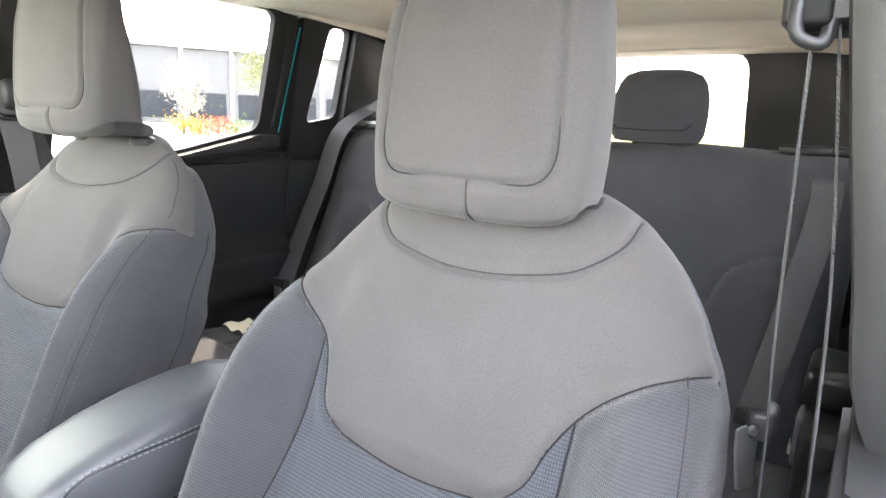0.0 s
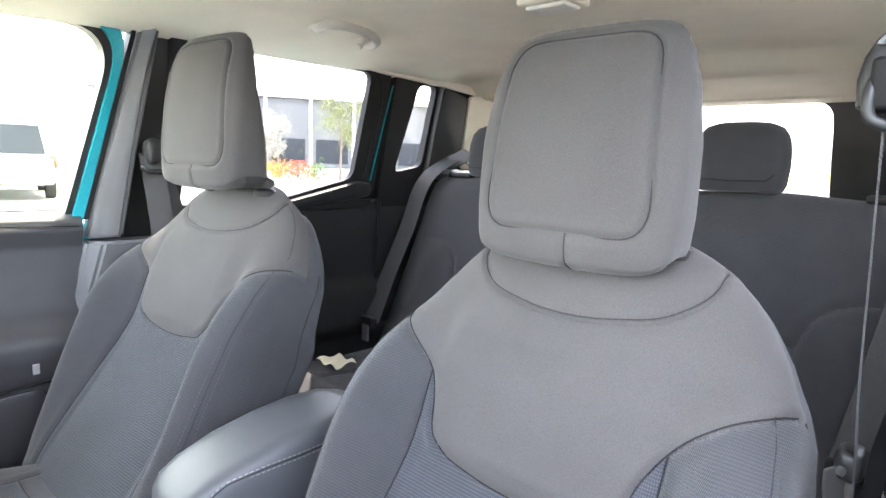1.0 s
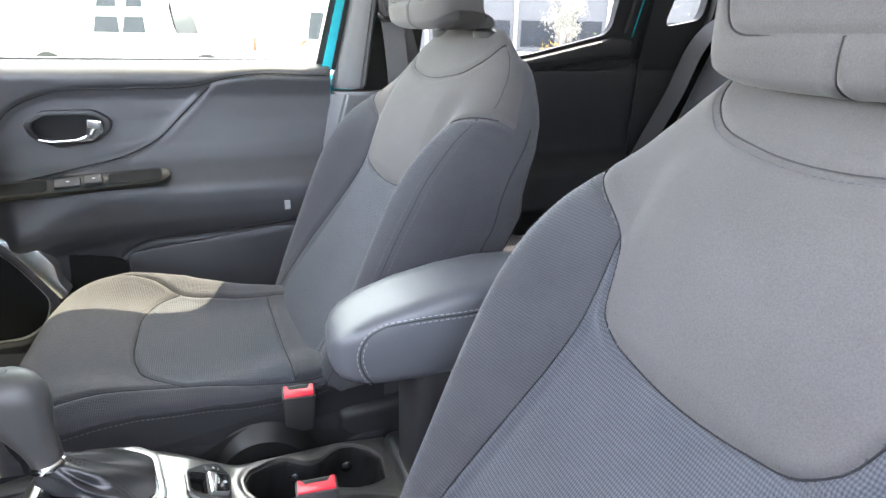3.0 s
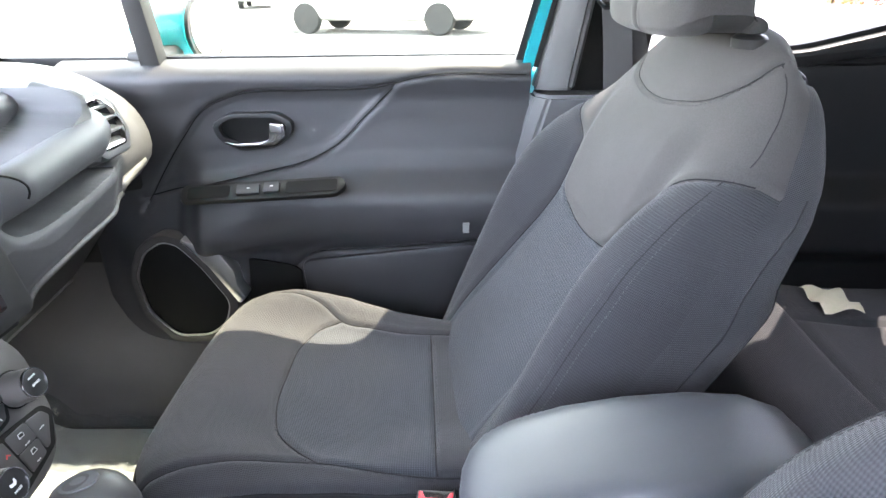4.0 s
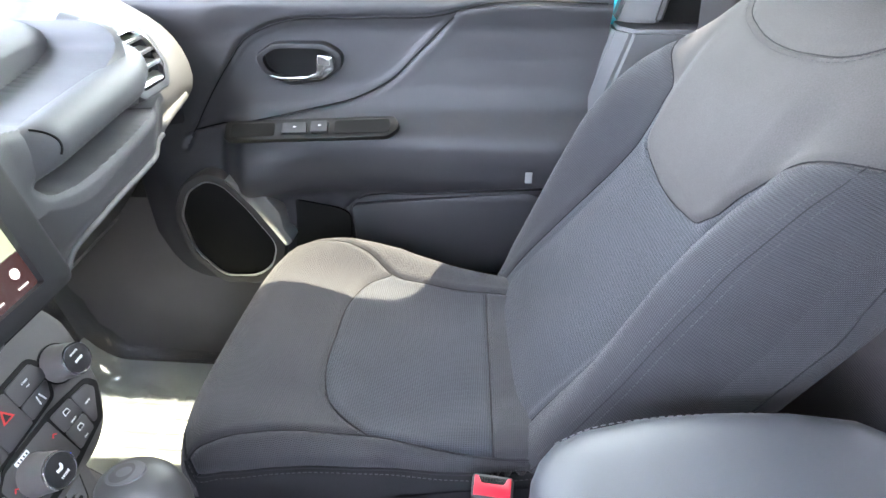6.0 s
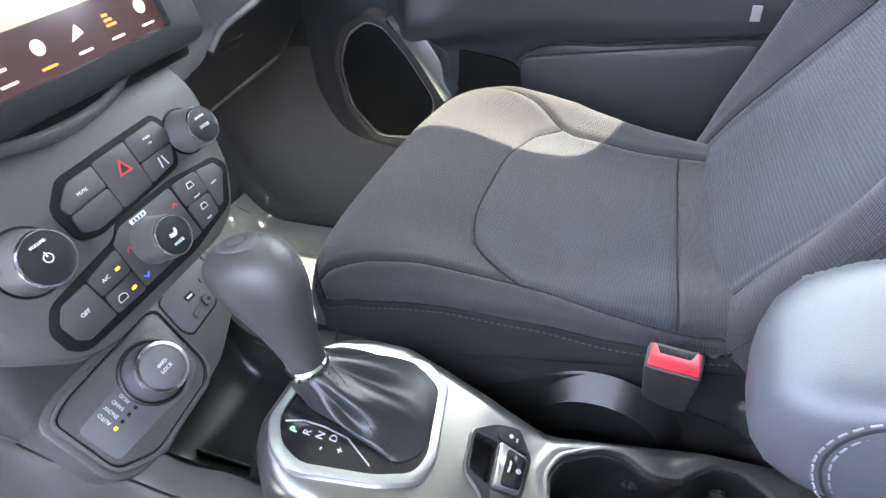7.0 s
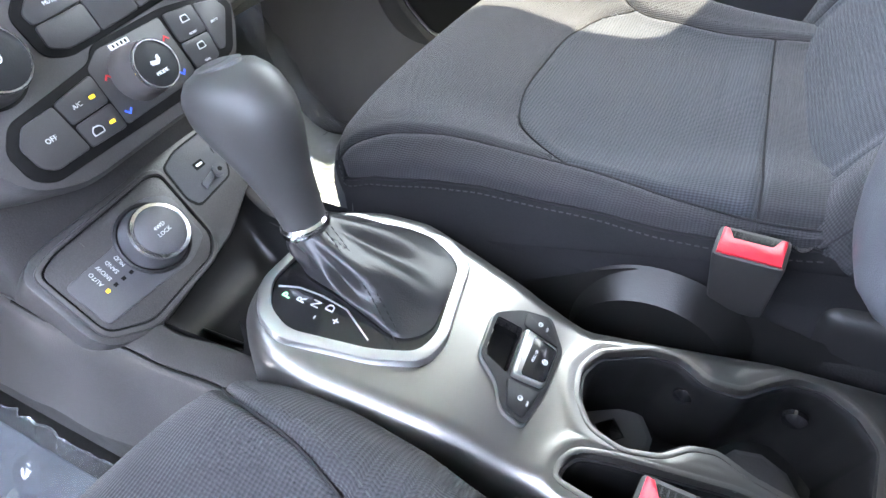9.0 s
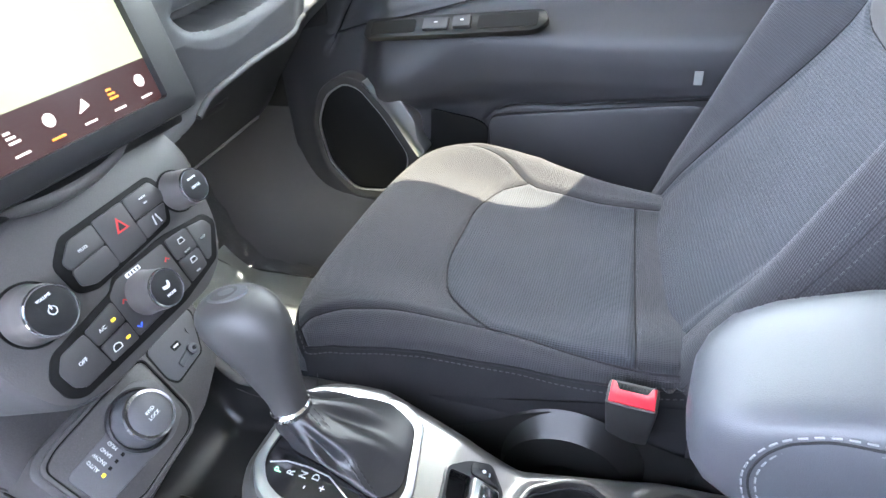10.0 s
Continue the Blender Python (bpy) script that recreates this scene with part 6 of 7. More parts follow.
# parking brake switch
pb_line = rounded(pp([(-0.012, -0.469), (-0.027, -0.4538), (-0.0345, -0.435), (-0.0134, -0.4197), (0.0244, -0.4195), (0.052, -0.4232), (0.050, -0.4394), (0.0345, -0.4485), (0.0235, -0.4647)]), 0.005)
o, i = matched(pb_line, rounded(pp([(-0.0105, -0.4665), (-0.0125, -0.4485), (0.026, -0.445), (0.0215, -0.4625)]), 0.003))
brake = part("brake_pod", plate(o, -0.006, 0.0035, pm, 0.0, i), HARD, console, "black parking brake switch pod")
mid = np.mean(pb_line, axis=0)
part("pod_rim", plate(matched([(mid[0] + (a - mid[0]) * 1.03, mid[1] + (b - mid[1]) * 1.045) for a, b in pb_line], pb_line)[0], -0.006, 0.0022, pm, 0.001, matched(pb_line, rounded(pp([(-0.0105, -0.4665), (-0.0125, -0.4485), (0.026, -0.445), (0.0215, -0.4625)]), 0.003))[1]), SILVER, brake)
part("finger_recess", bowl([[pm @ Vector((a, b, z)) for a, b in i] for z in (0.0005, -0.012, -0.013)]), DARK, brake)
part("brake_lever", plate(rounded(pp([(-0.0125, -0.4478), (-0.0105, -0.4235), (0.0225, -0.4222), (0.0270, -0.4435)]), 0.004), 0.003, 0.0085, pm, 0.003), SATIN, brake)
part("brake_cap", plate(rounded(pp([(-0.0085, -0.4405), (-0.0075, -0.4245), (0.0205, -0.4235), (0.0240, -0.4385)]), 0.003), 0.008, 0.0094, pm, 0.0006), GLOSS, brake)
words("PULL UP", 0.0027, pm @ pose(*pp([(0.0065, -0.4355)])[0], 0.0098), WHITE_INK, brake)
part("brake_symbol", lathe([(0.0017, 0.0094), (0.0017, 0.0098), (0.0022, 0.0098), (0.0022, 0.0094)], pm @ pose(*pp([(0.0065, -0.4285)])[0], 0), 20), WHITE_INK, brake)
for line, c in (([(-0.0150, -0.4495), (-0.026, -0.4515), (-0.0315, -0.4365), (-0.0135, -0.4235)], (-0.0225, -0.440)), ([(0.0290, -0.4440), (0.0475, -0.4370), (0.0490, -0.4255), (0.0255, -0.4225)], (0.0375, -0.4320))):
    part("side_button", plate(rounded(pp(line), 0.003), 0.003, 0.005, pm, 0.0008), HARD, brake)
    part("button_symbol", lathe([(0.0013, 0.005), (0.0013, 0.0054), (0.0018, 0.0054), (0.0018, 0.005)], pm @ pose(*pp([c])[0], 0), 16), WHITE_INK, brake)
    words("OFF", 0.0022, pm @ pose(*pp([(c[0] + 0.001, c[1] + 0.0052)])[0], 0.0053), WHITE_INK, brake)

# cup holders
cm = plane_at(0.0, -0.31, 0.610, 76.5)
cp = lambda pts: [(-x, -(y + 0.31) / 0.972) for x, y in pts]
def drop_in(plan, name, levels, label=""):
    line = np.array(cp(plan))
    tangent = np.roll(line, -1, 0) - np.roll(line, 1, 0)
    tangent /= np.linalg.norm(tangent, axis=1, keepdims=True)
    out = np.stack([tangent[:, 1], -tangent[:, 0]], 1)
    if np.sum(line[:, 0] * np.roll(line[:, 1], -1) - np.roll(line[:, 0], -1) * line[:, 1]) < 0:
        out = -out

    def ring(d, z):
        return [cm @ Vector((x, y, z)) for x, y in line + d * out]

    part(name + "_lip", from_grid([ring(d, z) for d, z in ((0.0042, -0.0006), (0.0038, 0.0008), (0.0012, 0.0012), (0.0, 0.0006), (-0.0008, -0.0015), (-0.0012, -0.009))], loop=True), SILVER, console)
    part(name + "_rim", from_grid([ring(d, z) for d, z in ((-0.0010, -0.009), (-0.0010, -0.0052), (-0.0030, -0.0052), (-0.0034, -0.010))], loop=True), HARD, console)
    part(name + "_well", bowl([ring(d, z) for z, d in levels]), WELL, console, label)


drop_in(cup_plan, "cup", ((-0.009, -0.0032), (-0.02, -0.0036), (-0.05, -0.0045), (-0.075, -0.006), (-0.080, -0.009)), "deep black cup holder well")
for x, y in ((-0.024, -0.365), (-0.032, -0.255)):
    part("cup_mat", lathe([(0.034, -0.0795), (0.034, -0.077), (0.030, -0.076), (0.0005, -0.076)], cm @ pose(*cp([(x, y)])[0], 0), 10), PILLAR, console, smooth=False)
    part("cup_mat_mark", lathe([(0.012, -0.076), (0.012, -0.0754), (0.011, -0.0754), (0.011, -0.076)], cm @ pose(*cp([(x, y)])[0], 0), 4), HARD, console, smooth=False)
for x, y in ((-0.052, -0.330), (-0.074, -0.255), (-0.06, -0.38)):
    part("cup_spring", lathe([(0.009, 0), (0.0085, 0.004), (0.005, 0.007), (0.0005, 0.008)], cm @ pose(*cp([(x, y)])[0], -0.028) @ pose(0, 0, 0, 0, -90, 0), 20), GLOSS, console)
drop_in(slot_plan, "slot", ((-0.009, -0.0032), (-0.03, -0.004), (-0.06, -0.006)), "narrow black storage slot")
part("console_rear", shaped_box(-0.10, 0.11, -0.20, 0.14, 0.38, 0.60, 0.015), HARD, console)
part("armrest_post", shaped_box(-0.055, 0.058, -0.19, 0.06, 0.58, 0.80, 0.02), HARD, console)

# armrest lid
rest = thing("armrest", "black vinyl centre armrest lid with pale stitching", "armrest")
rings, seam_a, seam_b = [], [], []
CX = 0.022
for y, w, top, bottom in ((-0.303, 0.022, 0.832, 0.806), (-0.300, 0.045, 0.840, 0.799), (-0.292, 0.064, 0.848, 0.791), (-0.278, 0.079, 0.857, 0.785), (-0.252, 0.089, 0.868, 0.780), (-0.20, 0.097, 0.882, 0.778), (-0.14, 0.099, 0.893, 0.780),
                          (-0.08, 0.098, 0.899, 0.783), (-0.03, 0.093, 0.899, 0.786), (0.0, 0.082, 0.892, 0.79), (0.015, 0.060, 0.880, 0.80), (0.020, 0.03, 0.865, 0.815)):
    y, w = y + 0.012 * (1 - (y + 0.303) / 0.33), w * 0.97
    c, h = (top + bottom) / 2, (top - bottom) / 2
    ring = []
    for a in np.linspace(0, 2 * math.pi, 64, endpoint=False):
        ca, sa = math.cos(a), math.sin(a)
        ring.append((CX + w * (0.475 if ca > 0 else 1.0) * math.copysign(abs(ca) ** 0.42, ca), y, c + h * math.copysign(abs(sa) ** (0.55 if sa > 0 else 0.7), sa)))
    rings.append(ring)
    if -0.28 < y < 0.0:
        a = 0.42
        seam_a.append((CX + w * math.cos(a) ** 0.42 + 0.0005, y, c + h * math.sin(a) ** 0.55 + 0.001))
        a = 0.16
        seam_b.append((CX + w * math.cos(a) ** 0.42 + 0.0012, y, c + h * math.sin(a) ** 0.55 + 0.0006))
part("lid", loft(rings), VINYL, rest)
line = spline([(2 * CX - x, y, z) for x, y, z in seam_a], 90)
part("stitching", stitches(line, 0.0045, 0.0028, 0.0006), THREAD, rest, "pale grey stitching")


def lid_point(y, z, out=0.0006):
    """A point of the lid's driver side at that length and height."""
    profile = np.array([[np.mean([p[1] for p in r]), max(p[0] for p in r) - CX, max(p[2] for p in r), min(p[2] for p in r)] for r in rings])
    w, top, bottom = (np.interp(y, profile[:, 0], profile[:, k]) for k in (1, 2, 3))
    k = min(0.98, abs(z - (top + bottom) / 2) / ((top - bottom) / 2))
    sa = k ** (1 / (0.55 if z > (top + bottom) / 2 else 0.7))
    return (CX + (w + out) * math.sqrt(1 - sa * sa) ** 0.42, y, z)


loop = spline([(-0.01, 0.868), (-0.13, 0.866), (-0.21, 0.863), (-0.235, 0.859), (-0.249, 0.852), (-0.258, 0.841), (-0.262, 0.824), (-0.259, 0.808), (-0.251, 0.792), (-0.246, 0.785)], 120)
for shift in (-0.0035, 0.0035):
    points = [np.array(lid_point(y, z)) for y, z in loop]
    tangent = np.gradient(np.array(points), axis=0)
    tangent /= np.linalg.norm(tangent, axis=1, keepdims=True)
    cross = np.cross(tangent, (1, 0, 0))
    part("stitching", stitches([tuple(p + shift * c) for p, c in zip(points, cross)], 0.0045, 0.0028, 0.0006), THREAD, rest, "pale grey double stitching")
part("seam", tube([tuple(p) for p in points], 0.0008, 5), SEAM, rest)


# ---- seat belts and buckles ----
def buckle(x, y, z, yaw, lean):
    b = thing("seat_belt_buckle", "black seat belt buckle with red release button", "seat belt buckle", (x, y, z), group="front buckles")
    m = pose(0, 0, 0, 0, lean, 0) @ pose(0, 0, 0, 0, 0, yaw) @ Matrix.Diagonal((0.88, 0.95, 1, 1))
    body = loft([[m @ Vector((w * math.copysign(abs(math.cos(a)) ** 0.2, math.cos(a)), d * math.copysign(abs(math.sin(a)) ** 0.2, math.sin(a)), h)) for a in np.linspace(0, 2 * math.pi, 40, endpoint=False)]
                 for w, d, h in ((0.019, 0.010, -0.075), (0.023, 0.012, -0.070), (0.0255, 0.0135, -0.03), (0.027, 0.0145, -0.004), (0.0265, 0.014, 0.0), (0.025, 0.0125, 0.001))])
    part("housing", body, material("buckle_grey", (0.032, 0.031, 0.031), 0.5, grain=0.05, size=900, bump=0.2), b)
    btn = plate([(-0.0238, -0.0122), (0.0238, -0.0122), (0.0238, 0.0112), (0.0190, 0.0112), (0.0145, 0.0030), (-0.0145, 0.0030), (-0.0190, 0.0112), (-0.0238, 0.0112)], -0.004, 0.0030, None, 0.0012)
    btn.transform(m)
    part("release_button", btn, RED, b, "bright red release button")
    slot = shaped_box(-0.0180, 0.0180, 0.0030, 0.0112, -0.004, 0.0010, 0.0004)
    slot.transform(m)
    part("slot", slot, DARK, b)
    for k in range(9):
        rib = shaped_box(-0.0150 + 0.0037 * k, -0.0140 + 0.0037 * k, 0.0056, 0.0100, 0.0, 0.0012, 0)
        rib.transform(m)
        part("slot_rib", rib, HARD, b, smooth=False)
    part("stalk", ribbon([m @ Vector((0, 0, -0.06)), m @ Vector((0, 0.004, -0.12)), m @ Vector((0, 0.01, -0.20))], m.to_3x3() @ Vector((1, 0, 0)), 0.026, 0.005), BELT, b)
    return b


buckle(-0.120, -0.318, 0.681, 86, 14)
buckle(0.095, -0.324, 0.692, 86, -4)

for s, yo in ((-1, -0.03), (1, -0.02)):
    belt = thing("seat_belt", "dark grey seat belt hanging from its pillar guide", "seat belt", group="front belts")
    x = s * 0.628
    if s > 0:
        pts = [(0.621, yo, 1.290), (0.622, yo + 0.03, 1.18), (0.624, yo + 0.06, 1.06), (0.626, yo + 0.075, 1.01), (0.628, yo + 0.08, 0.95), (0.640, yo + 0.10, 0.70), (0.650, yo + 0.10, 0.45)]
        part("webbing", ribbon(spline(pts, 40), (-0.115, 1, 0.0), 0.047, 0.0016), BELT, belt)
        pts = [(0.634, yo + 0.004, 1.300), (0.652, yo + 0.02, 1.15), (0.664, yo + 0.02, 0.95), (0.672, yo + 0.02, 0.80)]
        part("webbing", ribbon(spline(pts, 30), (-0.06, 1, 0.0), 0.047, 0.0016), BELT, belt)
        part("tongue_grip", shaped_box(0.612, 0.634, yo + 0.060, yo + 0.092, 0.990, 1.018, 0.007, 3), HARD, belt)
        tip = plate(rounded([(-0.010, -0.036), (0.010, -0.036), (0.012, 0.0), (0.016, 0.008), (0.010, 0.017), (-0.010, 0.016), (-0.012, 0.0)], 0.003), -0.0014, 0.0014, None, 0.0006)
        tip.transform(pose(0.615, yo + 0.060, 0.985, 82, 0, 62))
        part("tongue", tip, STEEL, belt, "bright steel belt tongue")
        part("tongue_bolt", lathe([(0.004, 0), (0.004, 0.004), (0.0005, 0.005)], pose(0.618, yo + 0.052, 1.004, 90, 0, 60), 14), STEEL, belt)
    else:
        pts = [(-0.648, yo, 1.245), (-0.655, yo + 0.02, 1.10), (-0.665, yo + 0.03, 0.90), (-0.668, yo + 0.04, 0.60)]
        part("webbing", ribbon(spline(pts, 30), (0.25, 1, 0.0), 0.047, 0.0016), BELT, belt)
        pts = [(-0.662, yo + 0.01, 1.245), (-0.672, yo + 0.055, 1.10), (-0.678, yo + 0.06, 0.90)]
        part("webbing", ribbon(spline(pts, 30), (0.1, 1, 0.0), 0.047, 0.0016), BELT, belt)
    z = 1.235
    if s > 0:
        rings = [[((x0 + x1) / 2 + (x1 - x0) / 2 * math.copysign(abs(math.cos(a)) ** 0.35, math.cos(a)), -0.010 + d * math.copysign(abs(math.sin(a)) ** 0.4, math.sin(a)), zz) for a in np.linspace(0, 2 * math.pi, 36, endpoint=False)]
                 for zz, x0, x1, d in ((1.297, 0.607, 0.648, 0.030), (1.300, 0.604, 0.650, 0.034), (1.318, 0.603, 0.650, 0.036), (1.334, 0.606, 0.650, 0.035), (1.346, 0.612, 0.650, 0.031), (1.355, 0.620, 0.650, 0.024), (1.358, 0.628, 0.648, 0.015))]
        cover = part("guide_cover", loft(rings), HARD, belt, "black belt height adjuster cover")
        part("cover_inlay", plate(rounded([(0.6125, 1.340), (0.633, 1.340), (0.633, 1.351), (0.622, 1.352)], 0.003), 0.0, 0.003, Matrix(((1, 0, 0, 0), (0, 0, -1, -0.0425), (0, 1, 0, 0), (0, 0, 0, 1))), 0.001), PILLAR, cover)
        # black block paints the shade inside the belt opening
        part("belt_slot_shade", shaped_box(0.613, 0.632, -0.050, -0.020, 1.296, 1.332, 0.004, 3), DARK, cover)
        part("guide_loop", tube(spline([(0.616, -0.040, 1.322), (0.614, -0.047, 1.308), (0.617, -0.048, 1.290), (0.628, -0.046, 1.286), (0.632, -0.040, 1.300)], 24), 0.0042, 12), HARD, belt)
        continue
    guide = loft([[(s * (0.638 - d), yo + w * math.copysign(abs(math.cos(a)) ** 0.6, math.cos(a)), z + 0.012 + h * math.copysign(abs(math.sin(a)) ** 0.7, math.sin(a))) for a in np.linspace(0, 2 * math.pi, 32, endpoint=False)]
                  for d, w, h in ((-0.02, 0.013, 0.023), (0.004, 0.016, 0.028), (0.014, 0.014, 0.024), (0.018, 0.009, 0.017))])
    part("guide_cover", guide, HARD, belt)
    part("guide_loop", tube([(s * 0.622, yo - 0.030, z - 0.02), (s * 0.616, yo - 0.020, z - 0.030), (s * 0.616, yo + 0.020, z - 0.030), (s * 0.622, yo + 0.030, z - 0.02)], 0.006, 10), GLOSS, belt)
belt = thing("seat_belt", "dark grey rear seat belt resting over the bench", "seat belt")
part("webbing", ribbon(spline([(-0.600, 0.90, 1.262), (-0.640, 0.82, 1.20), (-0.655, 0.74, 1.03), (-0.645, 0.65, 0.88), (-0.625, 0.575, 0.765)], 40), [(1, 0.25, 0)] * 40, 0.055, 0.0016), BELT, belt)
part("tongue", shaped_box(-0.632, -0.604, 0.545, 0.550, 0.715, 0.765, 0.002), STEEL, belt)
part("tongue_grip", shaped_box(-0.650, -0.592, 0.548, 0.572, 0.755, 0.785, 0.006), HARD, belt)
part("outlet", shaped_box(-0.64, -0.56, 0.87, 0.95, 1.205, 1.22, 0.005), SATIN, belt)
part("shoulder_cover", loft([[(-0.57 - 0.07 * k + 0.03 * math.cos(a), 0.90 - 0.02 * k, 1.262 - 0.04 * k + 0.022 * math.sin(a)) for a in np.linspace(0, 2 * math.pi, 20, endpoint=False)] for k in (0, 0.5, 1)]), PILLAR, belt)
belt = thing("seat_belt", "dark grey rear seat belt on the driver's side", "seat belt")
part("webbing", ribbon(spline([(0.585, 0.90, 1.20), (0.60, 0.80, 1.12), (0.585, 0.70, 0.95), (0.56, 0.60, 0.76)], 40), (1, 0, 0), 0.05, 0.0016), BELT, belt)
part("outlet", shaped_box(0.545, 0.625, 0.87, 0.95, 1.195, 1.212, 0.005), HARD, belt)
part("tongue_grip", shaped_box(0.532, 0.590, 0.588, 0.612, 0.745, 0.775, 0.006), HARD, belt)
part("tongue", shaped_box(0.547, 0.575, 0.596, 0.600, 0.700, 0.750, 0.0015), STEEL, belt, "bright steel belt tongue")

# grab handle and reading lamp on the headliner
grab = thing("grab_handle", "beige plastic ceiling grab handle over the door", "grab handle")
bar_line = spline([(-0.424, 0.236, 1.522), (-0.405, 0.226, 1.516), (-0.366, 0.220, 1.517), (-0.348, 0.245, 1.518), (-0.350, 0.300, 1.517), (-0.368, 0.350, 1.514), (-0.400, 0.382, 1.510), (-0.432, 0.388, 1.510), (-0.446, 0.384, 1.518)], 48)
part("bar", tube(bar_line, 0.0095, 14), HANDLE, grab)
for x, y, z in ((-0.422, 0.238, 1.520), (-0.446, 0.384, 1.516)):
    part("mount", shaped_box(x - 0.018, x + 0.016, y - 0.014, y + 0.014, z - 0.006, z + 0.012, 0.005), HANDLE, grab)
part("coat_hook", tube(spline([(-0.428, 0.366, 1.512), (-0.426, 0.360, 1.500), (-0.420, 0.352, 1.498), (-0.416, 0.346, 1.504)], 14), 0.004, 8), HANDLE, grab)
copy_thing(grab, pose(0.10, 0.70, -0.006, 0, 0, 180))
dome = thing("reading_lamp", "white ceiling reading lamp with frosted lens", "lamp")
part("housing", shaped_box(0.045, 0.145, 0.31, 0.39, 1.515, 1.537, 0.006), LINER, dome)
part("lens", shaped_box(0.055, 0.135, 0.325, 0.375, 1.509, 1.518, 0.004), material("frosted_lens", (0.8, 0.78, 0.72), 0.3), dome)

# ---- footwells ----
mat_m = material("printed_paper_mat", (0.46, 0.50, 0.48), 0.6, grain=0.06, size=90, stain=0.06)
paper_mat = thing("paper_floor_mat", "white printed paper mat on the passenger footwell floor", "floor mat")
grid = [[(-0.60 + 0.40 * i / 24, -1.20 + 0.50 * j / 24, 0.368 + 0.004 * math.sin(i * 0.9) * math.sin(j * 0.7) + 0.06 * max(0, (4 - j) / 4) ** 2) for i in range(25)] for j in range(25)]
part("sheet", from_grid(grid), mat_m, paper_mat)
INK = material("grey_print", (0.35, 0.36, 0.36), 0.7)
for k in range(4):
    for n in range(3):
        part("print_bar", shaped_box(-0.50 + 0.035 * k, -0.478 + 0.035 * k, -1.02 + 0.085 * n, -0.95 + 0.085 * n, 0.3735, 0.3745, 0), INK, paper_mat, smooth=False)
plastic_m = glass_material("clear_plastic_film", 0.86, 0.14)
nodes, links = plastic_m.node_tree.nodes, plastic_m.node_tree.links
cloudy, blend = nodes.new("ShaderNodeBsdfDiffuse"), nodes.new("ShaderNodeMixShader")
cloudy.inputs[0].default_value, blend.inputs[0].default_value = (0.62, 0.66, 0.68, 1), 0.16
links.new(nodes["Mix Shader"].outputs[0], blend.inputs[1]), links.new(cloudy.outputs[0], blend.inputs[2])
links.new(blend.outputs[0], nodes["Material Output"].inputs[0])


def film(name, x0, x1, y0, y1, label, climb=0.0):
    """Crinkled film on the floor, climbing the front wall by that height."""
    n = 46
    rows = []
    for j in range(n + 1):
        row = []
        for i in range(n + 1):
            k = max(0.0, 1 - j / (0.35 * n)) if climb else 0.0
            crease = 0.016 * abs(noise.noise((i * 0.30, j * 0.30, 1))) + 0.010 * abs(noise.noise((i * 0.8, j * 0.8, 5)))
            row.append((x0 + (x1 - x0) * i / n + 0.012 * noise.noise((i * 0.6, j * 0.6, 3)), y0 + (y1 - y0) * j / n + 0.012 * noise.noise((i * 0.6, j * 0.6, 9)) + crease * k, 0.378 + climb * k ** 1.3 + crease))
        rows.append(row)
    t = thing(name, label, "plastic cover", (0, 0, 0))
    sheet = part("film", from_grid(rows), plastic_m, t, smooth=True)
    sheet.visible_shadow = False
    edge = part("film_edge", join(*[tube([Vector(p) + Vector((0, 0, 0.001)) for p in line], 0.0016, 6) for line in ([r[0] for r in rows], [r[-1] for r in rows], rows[-1])]), plastic_m, t)
    return t


film("plastic_floor_cover", -0.68, -0.14, -1.33, -0.72, "clear crinkled plastic film over the passenger floor", 0.24)
cover = film("plastic_floor_cover", 0.14, 0.64, -1.30, -0.74, "clear crinkled plastic film over the driver's floor mat")
mat2 = part("floor_mat", shaped_box(0.155, 0.62, -1.25, -0.72, 0.36, 0.372, 0.004), material("blue_grey_mat", (0.15, 0.17, 0.21), 0.8, grain=0.2, size=300), None)
tagged(mat2, "blue-grey floor mat under clear plastic, driver's side", "floor mat")
words("MUST", 0.024, pose(0.224, -0.986, 0.3735, 0, 0, 101), DARK, mat2)
kick = part("kick_panel", from_grid([[(-0.715 + 0.10 * (1 - k) ** 1.8 - 0.03 * float(step(np.array(y), -0.95, -0.80)) * (1 - k), y, 0.362 + 0.44 * k) for k in np.linspace(0, 1, 16)] for y in np.linspace(-1.30, -0.70, 18)], flip=True), STACK)
structure(kick, "dark grey plastic footwell side panel", "trim")
structure(part("kick_panel_upper", shaped_box(-0.715, -0.700, -1.36, -0.90, 0.72, 1.06, 0.004, 2), HARD), "black plastic panel between dashboard and door", "trim")
part("fastener", lathe([(0.014, 0), (0.014, 0.004), (0.011, 0.006), (0.0005, 0.006)], pose(-0.664, -1.06, 0.465, 0, 68, 0), 24), PILLAR, kick)


# ---- outside ----
GROUND = material("pale_car_park", (0.16, 0.155, 0.147), 0.9, grain=0.15, size=40, stain=0.15, stain_size=0.4, bump=0.3)
structure(part("ground", from_grid([[(x, y, 0) for x in np.linspace(-900, 900, 19)] for y in np.linspace(-900, 900, 19)]), GROUND), "pale sunlit concrete car park", "ground")
WHITE_PAINT = material("white_car_paint", (0.50, 0.50, 0.49), 0.25, coat=0.5, stain=0.03)
GREY_PAINT = material("silver_car_paint", (0.35, 0.36, 0.38), 0.3, metal=0.4, coat=0.5, stain=0.03)
TINT = material("dark_car_glass", (0.034, 0.038, 0.044), 0.12, stain=0.1, spec=0.08)
TYRE = material("tyre_rubber", (0.02, 0.02, 0.02), 0.85, stain=0.2)
TAIL = material("red_tail_lamp", (0.6, 0.03, 0.01), 0.2)


